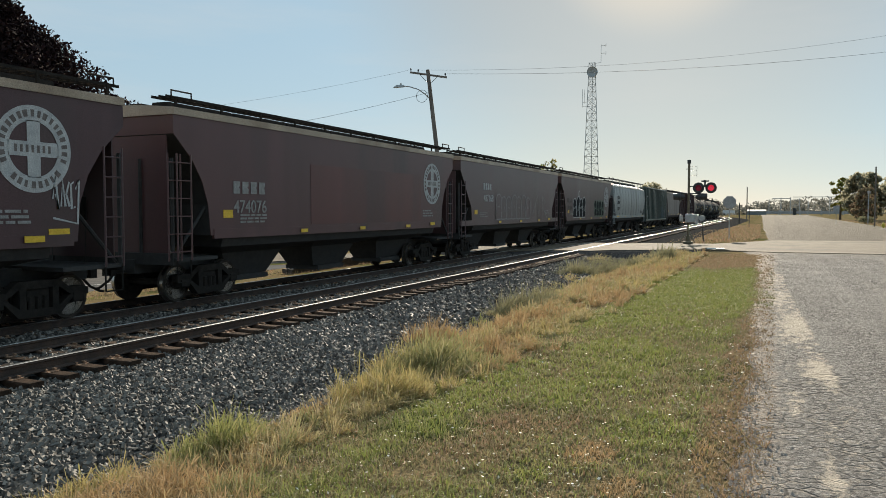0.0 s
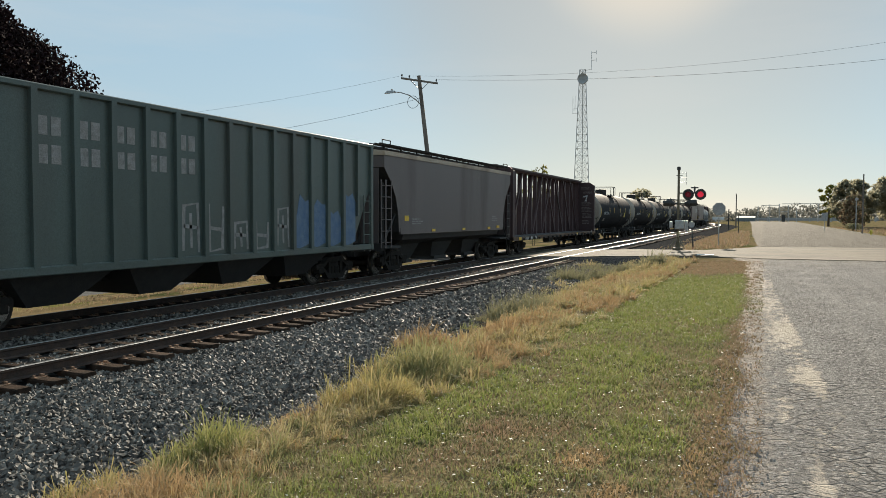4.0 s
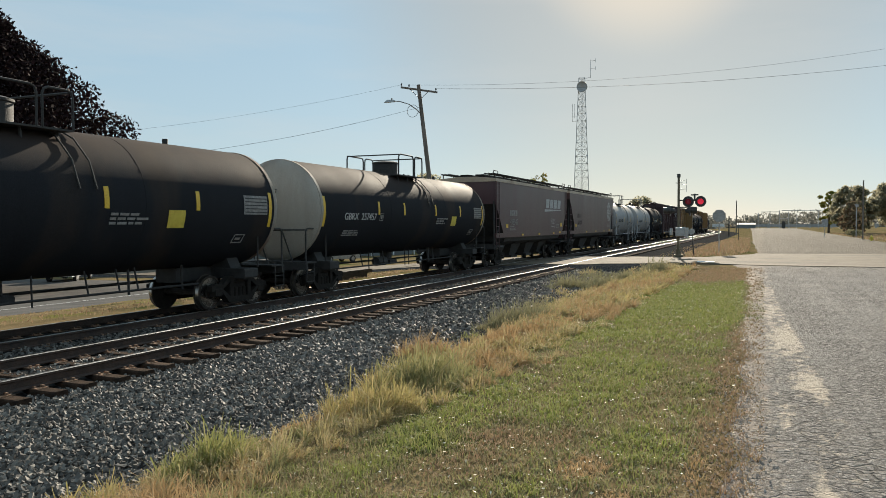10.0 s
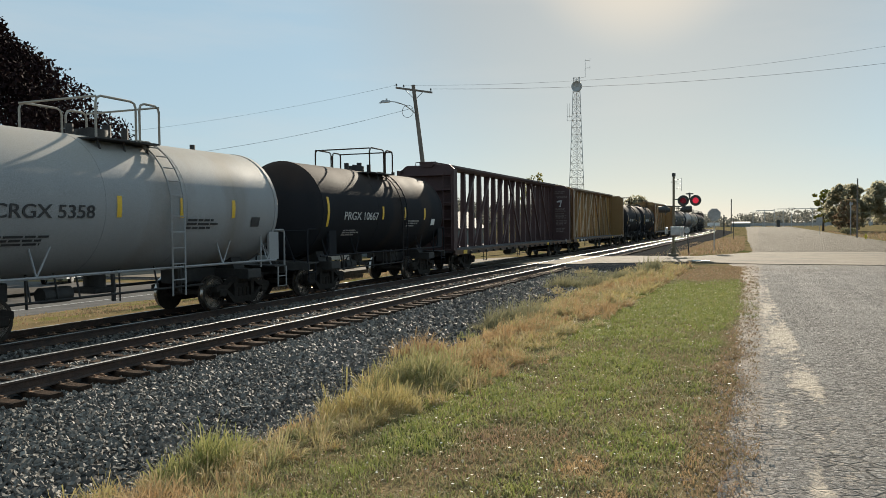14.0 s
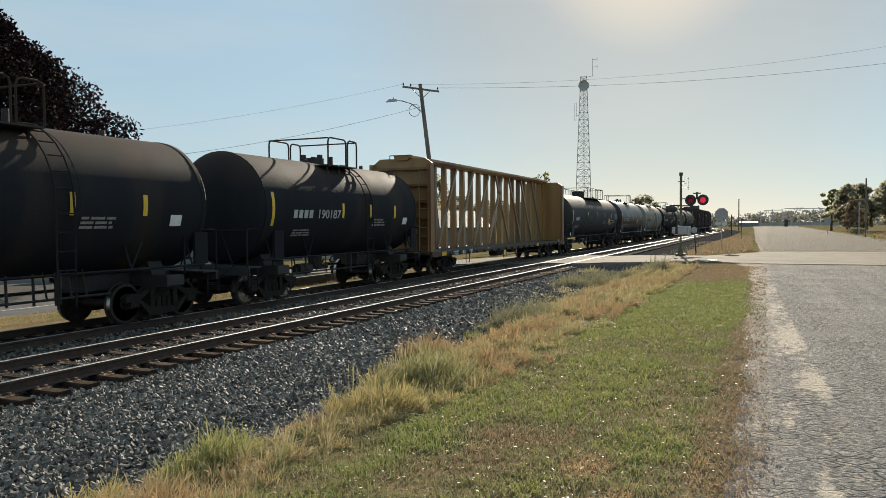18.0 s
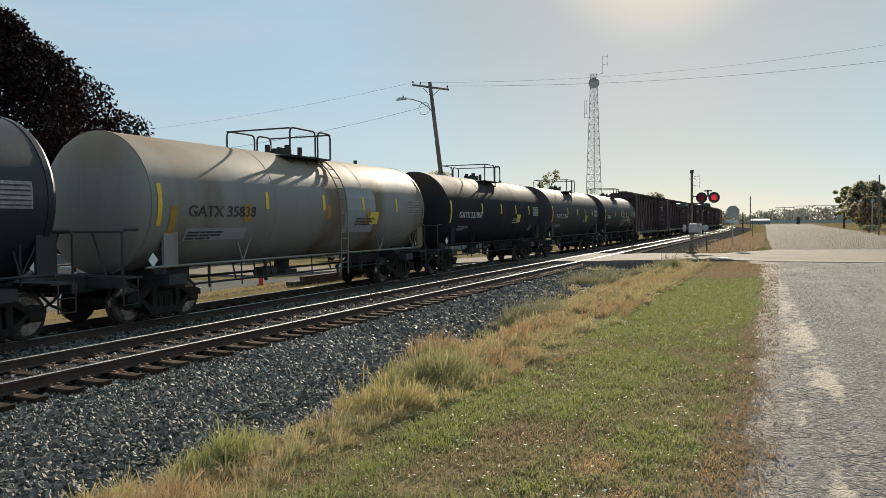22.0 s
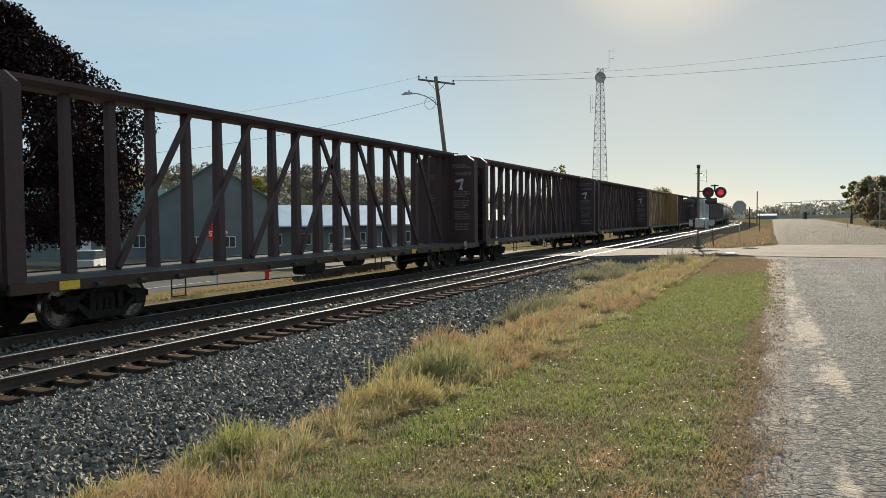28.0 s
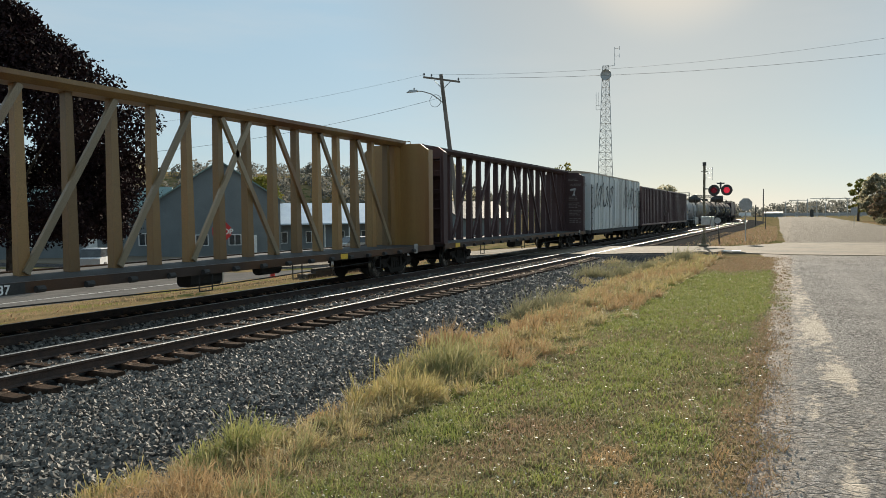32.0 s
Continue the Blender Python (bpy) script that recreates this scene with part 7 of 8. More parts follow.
def parked_car(x, y, z, turn, mat, label):
    car = thing("parked_car", label, "car", "parked cars", at=pose(x, y, z, 0, 0, turn))
    g = Geo()
    g.prism_xz([(-2.2, 0.32), (2.2, 0.32), (2.25, 0.62), (2.1, 0.86), (1.1, 0.95), (-1.9, 0.98), (-2.22, 0.9), (-2.25, 0.5)], -0.85, 0.85)
    part("body", g, mat, car)
    g = Geo()
    vs = [(1.15, -0.78, 0.95), (0.45, -0.62, 1.45), (-1.3, -0.62, 1.47), (-1.95, -0.78, 0.97), (1.15, 0.78, 0.95), (0.45, 0.62, 1.45), (-1.3, 0.62, 1.47), (-1.95, 0.78, 0.97)]
    g.add(vs, [(0, 1, 2, 3), (4, 5, 6, 7), (0, 1, 5, 4), (2, 3, 7, 6)])
    part("glasshouse", g, M_GLASS, car)
    g = Geo()
    g.add([(0.42, -0.64, 1.45), (-1.3, -0.64, 1.47), (-1.3, 0.64, 1.47), (0.42, 0.64, 1.45), (0.3, -0.5, 1.5), (-1.2, -0.5, 1.52), (-1.2, 0.5, 1.52), (0.3, 0.5, 1.5)], [(4, 5, 6, 7), (0, 1, 5, 4), (1, 2, 6, 5), (2, 3, 7, 6), (3, 0, 4, 7)])
    part("roof", g, mat, car)
    for sx in (-1.35, 1.35):
        for sy in (-0.8, 0.8):
            g = Geo()
            g.lathe_y([(sy - 0.1, 0.22), (sy - 0.1, 0.32), (sy + 0.1, 0.32), (sy + 0.1, 0.22)], sx, 0.32, 18)
            w = part("wheel", g, M_RUBBER, car, smooth=40)
            g = Geo()
            g.lathe_y([(sy - 0.105, 0.20), (sy - 0.09, 0.05)], sx, 0.32, 12)
            part("rim", g, M_GALV, w)


def timber_stack():
    ob = thing("tie_pile", "low pile of dark old railway ties beside the track", "timber pile")
    rnd = random.Random(4)
    for row in range(2):
        for i in range(3):
            for k in range(2 - row):
                g = Geo()
                y = 25.0 + i * 2.45 + rnd.uniform(-0.1, 0.1) + row * 0.4
                x = -17.35 - i * 0.12 - k * 0.26
                z = -0.64 + row * 0.19
                g.box(x - 0.115, x + 0.115, y, y + 2.35, z, z + 0.18)
                part("timber", g, M_TIMBER, ob)


def far_structures():
    # bridge parapet and gantries beyond the end of the road
    ob = thing("bridge_parapet", "long low dark bridge rail across the far end of the road", "bridge rail", at=pose(-6, 330, 0))
    g = Geo()
    g.box(0, 46, -0.3, 0.3, 0.35, 1.55)
    part("rail", g, M_SIGNBACK, ob)
    for i in range(7):
        g = Geo()
        g.box(i * 7.5 - 0.25, i * 7.5 + 0.25, -0.45, -0.31, -0.3, 1.9)
        part("post", g, M_GALV, ob)
    gantry = thing("substation_gantry", "distant steel substation gantries with bus bars", "gantry", at=pose(-2, 306, 0))
    for x, h in ((0, 5.8), (4, 6.4), (7.2, 6.6), (10.2, 6.2), (13, 5.2), (20, 6.7), (27, 6.3)):
        g = Geo()
        g.box(x - 0.14, x + 0.14, -0.14, 0.14, -0.2, h)
        part("column", g, M_GALV, gantry)
    for a, b, z in ((1, 7.2, 6.0), (8, 24, 6.5), (7.2, 10.2, 3.6)):
        g = Geo()
        g.box(a, b, -0.1, 0.1, z, z + 0.22)
        part("bus_bar", g, M_GALV, gantry)
    g = Geo()
    g.box(-0.6, 0.6, -0.6, 0.6, 0, 2.6)
    part("transformer", g, M_DARKSTEEL, gantry, at=pose(8.6, 0.5, 0))
    g = Geo()
    g.prism_yz([(-3, 0), (3, 0), (3, 1.3), (0, 1.9), (-3, 1.3)], -3.2, 3.2)
    solid("far_shed", g, M_SIDING, "low grey shed far down the road", "building", at=pose(-6, 300, 0.2))
    g = Geo()
    g.prism_yz([(-1.2, 0.5), (1.2, 0.5), (1.2, 1.6), (-1.2, 1.6)], -2, 2)
    g.box(-1.2, -0.6, -0.9, 0.9, 0.0, 0.55)
    solid("far_white_trailer", g, M_CARWHITE, "small white trailer far down the road", "trailer", at=pose(-15, 290, 0.2))


def small_sign(name, x, y, h, w, hh, label, mat=None):
    ob = thing(name, label, "road sign", at=pose(x, y, 0))
    g = Geo()
    g.box(-0.03, 0.03, 0.0, 0.05, -0.2, h)
    part("post", g, M_GALV, ob)
    g = Geo()
    g.box(-w / 2, w / 2, -0.012, -0.004, h - hh, h)
    part("plate", g, mat or M_SIGNBACK, ob)


def right_house():
    ob = thing("roadside_house", "low house with a pale roof behind roadside trees", "building", at=pose(21.5, 120, 0, 0, 0, 8))
    g = Geo()
    g.prism_yz([(0, 0), (9, 0), (9, 2.6), (4.5, 4.6), (0, 2.6)], 0, 14)
    part("wall", g, M_TRIM, ob, "white siding")
    g = Geo()
    g.prism_yz([(-0.6, 2.3), (4.5, 4.65), (9.6, 2.3), (9.6, 2.45), (4.5, 4.85), (-0.6, 2.45)], -0.5, 14.5)
    part("roof", g, M_SIGNBACK, ob, "pale grey roof")
    for x in (2.5, 6, 10):
        window(ob, x, -0.03, 0.9, 1.2, 1.1)


crossing_signal()
octagon_sign("stop_sign", -2.55, 49.94, 0.03, 2.33, 0.75, M_SIGNBACK, 0, "stop sign seen from its bare grey back")
octagon_sign("stop_sign", -21.6, 25.1, -1.02, 1.22, 0.76, M_SIGNRED, 40, "red stop sign facing the street behind the tracks", True)
utility_pole()
wire("overhead_wire", (-20.95, 48.85, 11.25), (38, 71.5, 18.1), 2.0, 0.010)
wire("overhead_wire", (-22.5, 47.55, 11.4), (38.5, 70, 21.3), 2.8, 0.007)
wire("overhead_wire", (-22.9, 47.25, 11.4), (-64, 38, 8.5), 1.2, 0.006)
wire("overhead_wire", (-21.9, 47.95, 9.9), (-46, 34, 5.6), 0.9, 0.010)
lattice_tower()
plain_post("marker_post", -2.44, 85.9, 0, 2.2, 0.04, M_DARKSTEEL, "thin dark roadside marker post")
plain_post("marker_post", -4.0, 49.4, 0, 1.25, 0.045, M_DARKSTEEL, "short leaning dark marker post near the crossing", -4)
plain_post("far_pole", -4.6, 147, 0, 6.0, 0.10, M_WOODPOLE, "thin wooden pole far along the track", category="utility pole")
plain_post("track_signal_post", -5.0, 126, 0, 3.0, 0.10, M_DARKSTEEL, "small dark trackside signal post", category="signal")
plain_post("roadside_pole", 10.1, 96, 0, 6.6, 0.085, M_WOODPOLE, "bare wooden utility pole beside the road", category="utility pole")
plain_post("flag_pole", 11.0, 112, 0, 4.4, 0.05, M_GALV, "slim pale pole beside the round bush", category="pole")
small_sign("road_sign", 7.5, 114, 2.4, 0.75, 0.75, "square road sign seen from its bare grey back")
small_sign("yard_sign", 11.05, 111.9, 4.3, 0.4, 0.3, "small pale sign on a slim pole", M_SIGNBACK)
hydrant(-21.1, 27.8, ground_z(-21.1, 27.8) + 0.06, M_HYDRANT, "red cast-iron fire hydrant on the dry verge")
hydrant(10.3, 90.2, -0.18, M_PLACARD, "yellow cast-iron fire hydrant beside the road")
shed_house()
long_building()
parked_car(-41.5, 36.2, ground_z(-41.5, 36.2) + 0.03, 120, M_CARWHITE, "white saloon car parked on the street")
parked_car(-37.0, 62.0, ground_z(-37, 62) + 0.0, 70, M_GALV, "grey saloon car parked by the long building")
timber_stack()
far_structures()
right_house()


# ---- trees, woods, weeds and grass ----
def fast_mesh(name, verts, faces, material):
    """verts (n, 3), faces (m, k) as arrays."""
    me = bpy.data.meshes.new(name)
    n, (m, k) = len(verts), faces.shape
    me.vertices.add(n)
    me.vertices.foreach_set("co", np.ascontiguousarray(verts, dtype=np.float32).ravel())
    me.loops.add(m * k)
    me.loops.foreach_set("vertex_index", np.ascontiguousarray(faces, dtype=np.int32).ravel())
    me.polygons.add(m)
    me.polygons.foreach_set("loop_start", np.arange(0, m * k, k, dtype=np.int32))
    me.materials.append(material)
    me.polygons.foreach_set("use_smooth", np.zeros(m, dtype=bool))
    me.update(calc_edges=True)
    return me


def blades(p, h, w, rng, lean=(0.35, 0.0), spread=0.5):
    """Bent grass blades at points p: two quads each."""
    n = len(p)
    ang = rng.uniform(0, 2 * np.pi, n)
    side = np.stack([np.cos(ang), np.sin(ang), np.zeros(n)], 1) * (w / 2)[:, None]
    d = np.stack([lean[0] + rng.normal(0, spread, n), lean[1] + rng.normal(0, spread, n), np.zeros(n)], 1)
    up = np.array([0, 0, 1.0])
    q1 = p + h[:, None] * (0.55 * up + 0.22 * d)
    q2 = p + h[:, None] * ((0.98 - 0.25 * np.minimum(1, np.abs(d).sum(1)))[:, None] * up + 0.75 * d)
    v = np.stack([p - side, p + side, q1 + side * 0.8, q1 - side * 0.8, q2 + side * 0.12, q2 - side * 0.12], 1).reshape(-1, 3)
    i = np.arange(n)[:, None] * 6
    f = np.concatenate([i + np.array([[0, 1, 2, 3]]), i + np.array([[3, 2, 4, 5]])], 0)
    return v, f


def gz(x, y):
    """Height of the turf for arrays."""
    return np.interp(x, [-17.5, -6.2, -5.2, -4.2, -2.8, -1.0], [-0.64, -0.74, -0.50, -0.20, -0.02, 0.0])


def leaf_cloud(centres, radii, per, size, rng, squash=0.8):
    """Leaves (bent quads) on and in clumps."""
    vs = []
    for c, r, k in zip(centres, radii, per):
        u = rng.normal(0, 1, (k, 3))
        u /= np.linalg.norm(u, axis=1)[:, None]
        rr = r * rng.uniform(0.45, 1.05, k) ** 0.6
        p = np.asarray(c) + u * rr[:, None] * np.array([1, 1, squash])
        a = rng.normal(0, 1, (k, 3))
        a /= np.linalg.norm(a, axis=1)[:, None]
        b = np.cross(a, rng.normal(0, 1, (k, 3)))
        b /= np.linalg.norm(b, axis=1)[:, None] + 1e-9
        s = size * rng.uniform(0.6, 1.3, k)[:, None]
        vs.append(np.stack([p - a * s, p - b * s * 0.55, p + a * s, p + b * s * 0.55], 1).reshape(-1, 3))
    v = np.concatenate(vs)
    f = np.arange(len(v)).reshape(-1, 4)
    return v, f


def tree(name, label, x, y, z, h, r, crown_z, leafmat, seed, clumps=70, leaves=110, size=0.13, group="", taper=0.75):
    """Tapered trunk, limbs and a ragged crown of leaf clumps."""
    rng = np.random.default_rng(seed)
    ob = thing(name, label, "tree", group, at=pose(x, y, z))
    g = Geo()
    g.rod((0, 0, -0.2), (0.05, 0.03, h * 0.30), 0.030 * h, 10, 0.021 * h)
    g.rod((0.05, 0.03, h * 0.30), (0.0, 0.1, h * 0.85), 0.021 * h, 8, 0.004 * h)
    part("trunk", g, M_BARK, ob, smooth=40)
    cs, rs, per = [], [], []
    cz0, cz1 = crown_z, h
    for i in range(clumps):
        f = rng.uniform(0, 1)
        zz = cz0 + (cz1 - cz0) * f
        prof = math.sin(math.pi * min(1, 0.16 + f * taper)) ** 0.7 if taper < 0.9 else float(np.interp(f, [0, 0.5, 0.6, 0.67, 0.757, 0.967, 1], [0.85, 0.97, 0.875, 0.72, 0.5, 0.06, 0.03]))
        rad = r * prof * math.sqrt(rng.uniform(0.15 if taper < 0.9 else 0.3, 1.0))
        a = rng.uniform(0, 2 * math.pi)
        cs.append((rad * math.cos(a), rad * math.sin(a), zz))
        rs.append(rng.uniform(0.13, 0.24) * r)
        per.append(int(leaves * rng.uniform(0.6, 1.3)))
    for c in cs[::max(6, len(cs) // 16)]:
        z0 = max(h * 0.22, c[2] - 0.25 * h * rng.uniform(0.6, 1.1))
        g = Geo()
        g.rod((0.03, 0.05, z0), c, 0.007 * h, 6, 0.002 * h)
        part("limb", g, M_BARK, ob)
    v, f = leaf_cloud(cs, rs, per, size, rng)
    part("crown", fast_mesh("crown", v, f, leafmat), None, ob)
    return ob


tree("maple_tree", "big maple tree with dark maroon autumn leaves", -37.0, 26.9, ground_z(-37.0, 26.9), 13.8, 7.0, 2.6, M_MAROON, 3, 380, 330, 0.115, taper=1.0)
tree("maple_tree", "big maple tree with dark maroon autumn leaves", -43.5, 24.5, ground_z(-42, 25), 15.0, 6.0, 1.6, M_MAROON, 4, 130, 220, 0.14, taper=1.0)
tree("roadside_tree", "spreading dull green tree beside the far road", 14.6, 152, 0, 8.0, 3.9, 1.4, M_GREENLEAF, 5, 100, 110, 0.24)
tree("roadside_tree", "thin tree with yellowing leaves beside the far road", 11.6, 166, 0, 8.2, 2.2, 2.0, M_YELLOWLEAF, 6, 40, 40, 0.25)
tree("roadside_tree", "small tree turning red beside the far road", 12.6, 131, 0, 4.9, 1.9, 0.6, M_REDLEAF, 7, 70, 100, 0.16)
tree("roadside_tree", "spreading dull green tree beside the far road", 22.0, 158, 0, 8.8, 4.8, 1.8, M_GREENLEAF, 8, 90, 100, 0.26)
tree("roadside_tree", "spreading dull green tree beside the far road", 31.0, 150, 0, 9.0, 5.4, 1.8, M_GREENLEAF, 9, 60, 90, 0.26)
tree("yard_tree", "yellowing round tree behind the workshop", -52.5, 66.0, -1.9, 7.6, 3.4, 1.4, M_YELLOWLEAF, 10, 80, 120, 0.17)
tree("yard_tree", "dull green tree behind the workshop", -66, 60, -1.9, 10, 4.5, 1.5, M_GREENLEAF, 11, 70, 90, 0.22)
tree("yard_tree", "dull green tree behind the long building", -47, 104, -1.8, 10.5, 4.6, 1.6, M_GREENLEAF, 12, 70, 90, 0.24)
tree("track_tree", "dull green tree beside the far track", -30, 205, -0.6, 9.0, 4.6, 1.5, M_GREENLEAF, 13, 60, 90, 0.28)
tree("track_tree", "thin tree beside the far track", -43, 152, -0.6, 13.0, 3.0, 3.0, M_YELLOWLEAF, 14, 30, 30, 0.25)


def round_bush(x, y, r, seed):
    rng = np.random.default_rng(seed)
    ob = thing("round_bush", "clipped grey-green round bush beside the road", "bush", at=pose(x, y, 0))
    cs = [(rng.uniform(-0.6, 0.6) * r, rng.uniform(-0.6, 0.6) * r, rng.uniform(0.3, 0.7) * r) for _ in range(14)]
    v, f = leaf_cloud(cs, [0.45 * r] * 14, [90] * 14, 0.09, rng)
    part("crown", fast_mesh("crown", v, f, M_SAGE), None, ob)
    g = Geo()
    g.rod((0, 0, -0.1), (0, 0, 0.5 * r), 0.08, 6)
    part("stem", g, M_BARK, ob)


round_bush(11.0, 115, 1.1, 3)


def woods():
    """Wooded hill behind the town and the line of trees along the horizon."""
    rng = np.random.default_rng(21)
    ridge = [(-420, 60, 30), (-330, 130, 30), (-227, 232, 24), (-190, 280, 24), (-162, 324, 19), (-135, 375, 11), (-100, 430, 7)]
    g = Geo()
    vs = []
    for x, y, h in ridge:
        d = Vector((x, y, 0)).normalized()
        for k, z in ((-70, -2), (-30, 0.55 * h), (0, h * 0.82), (50, h * 0.8), (140, -2)):
            vs.append((x + d.x * k, y + d.y * k, z))
    g.add(vs, [(5 * i + k, 5 * i + k + 1, 5 * i + 6 + k, 5 * i + 5 + k) for i in range(len(ridge) - 1) for k in range(4)])
    solid("hill", g, M_SOIL, "low wooded hill behind the town", "hill", "structure", smooth=60)
    cs, rs, per = [], [], []
    for (x0, y0, h0), (x1, y1, h1) in zip(ridge[:-1], ridge[1:]):
        for _ in range(60):
            f = rng.uniform()
            x, y, h = x0 + (x1 - x0) * f, y0 + (y1 - y0) * f, h0 + (h1 - h0) * f
            d = Vector((x, y, 0)).normalized()
            k = rng.uniform(-65, 10)
            s = 0.82 * (1 - max(0, -k) / 80)
            cs.append((x + d.x * k, y + d.y * k, h * s + rng.uniform(0.5, 3.2)))
            rs.append(rng.uniform(2.6, 5.0))
            per.append(170)
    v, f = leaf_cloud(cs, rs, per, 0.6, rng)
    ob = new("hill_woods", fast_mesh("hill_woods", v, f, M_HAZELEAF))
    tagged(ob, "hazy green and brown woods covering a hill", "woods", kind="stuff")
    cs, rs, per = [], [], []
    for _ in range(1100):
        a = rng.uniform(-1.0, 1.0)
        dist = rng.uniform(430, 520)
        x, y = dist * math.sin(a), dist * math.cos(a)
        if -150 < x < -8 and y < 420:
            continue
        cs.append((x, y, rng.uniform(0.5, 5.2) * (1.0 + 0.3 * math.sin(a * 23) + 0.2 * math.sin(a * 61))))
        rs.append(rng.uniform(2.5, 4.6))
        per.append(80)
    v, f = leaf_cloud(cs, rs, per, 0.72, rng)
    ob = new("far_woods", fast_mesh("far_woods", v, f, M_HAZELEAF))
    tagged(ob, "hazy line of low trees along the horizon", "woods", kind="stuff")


woods()


def tufts(cx, cy, ch, per, width, rng, flare=0.42, lean=(0.14, -0.04)):
    """Tufts at the given centres: uneven stems that rise from one root, arch outwards and end in a small seed head."""
    n = len(cx) * per
    k = np.repeat(np.arange(len(cx)), per)
    a, q = rng.uniform(0, 2 * np.pi, n), np.sqrt(rng.uniform(0, 1, n))
    h = ch[k] * np.where(rng.uniform(0, 1, n) < 0.14, rng.uniform(1.0, 1.45, n), rng.uniform(0.3, 1.0, n))
    root = 0.28 * ch[k] * q
    px, py = cx[k] + root * np.cos(a), cy[k] + root * np.sin(a)
    out = flare * q * rng.uniform(0.2, 1.8, n)
    d = np.stack([np.cos(a) * out + lean[0] + rng.normal(0, 0.2, n), np.sin(a) * out + lean[1] + rng.normal(0, 0.2, n)], 1)
    t = rng.uniform(0, 2 * np.pi, n)
    side = np.stack([np.cos(t), np.sin(t), np.zeros(n)], 1) * (np.broadcast_to(width, len(cx))[k] * rng.uniform(0.5, 1.3, n) / 2)[:, None]
    p = np.stack([px, py, gz(px, py) - 0.03], 1)
    m1 = p + np.concatenate([d * (0.25 * h)[:, None], (0.55 * h)[:, None]], 1)
    droop = np.clip(1.0 - 0.35 * np.hypot(d[:, 0], d[:, 1]), 0.45, 1.0)
    m2 = p + np.concatenate([d * (0.80 * h)[:, None], (droop * h)[:, None]], 1)
    tip = np.where(rng.uniform(0, 1, n) < 0.35, 1.5, 0.25)[:, None]
    m3 = m2 + (m2 - m1) * 0.16
    v = np.stack([p - side, p + side, m1 + side * 0.7, m1 - side * 0.7, m2 + side * tip, m2 - side * tip, m3], 1).reshape(-1, 3)
    i = np.arange(n)[:, None] * 7
    f = np.concatenate([i + np.array([[0, 1, 2, 3]]), i + np.array([[3, 2, 4, 5]]), i + np.array([[5, 4, 6, 6]])], 0)
    return v, f


def clump(name, label, x, y, rx, ry, h, n, mat, seed, width=0.012, group="weed clumps"):
    """A clump of tall weeds: several arching tufts grown together, one thing."""
    rng = np.random.default_rng(seed)
    k = max(7, int(n / 42))
    a, q = rng.uniform(0, 2 * np.pi, k), np.sqrt(rng.uniform(0, 1, k))
    q = 1.35 * q ** 1.3
    cx, cy = x + rx * q * np.cos(a), y + ry * q * np.sin(a)
    ch = 0.90 * h * rng.uniform(0.5, 1.15, k) * (1 - 0.30 * q ** 2)
    z = float(gz(np.array([x]), 0)[0])
    ob = thing(name, label, "weeds", group, at=pose(x, y, z))
    order = np.argsort(a)
    for q in np.array_split(order, k):
        v, f = tufts(cx[q], cy[q], ch[q], int(n * 2.6 / k), width * 0.5, rng)
        part("tuft", fast_mesh("tuft", v - np.array([x, y, z]), f, mat), None, ob)
    return ob


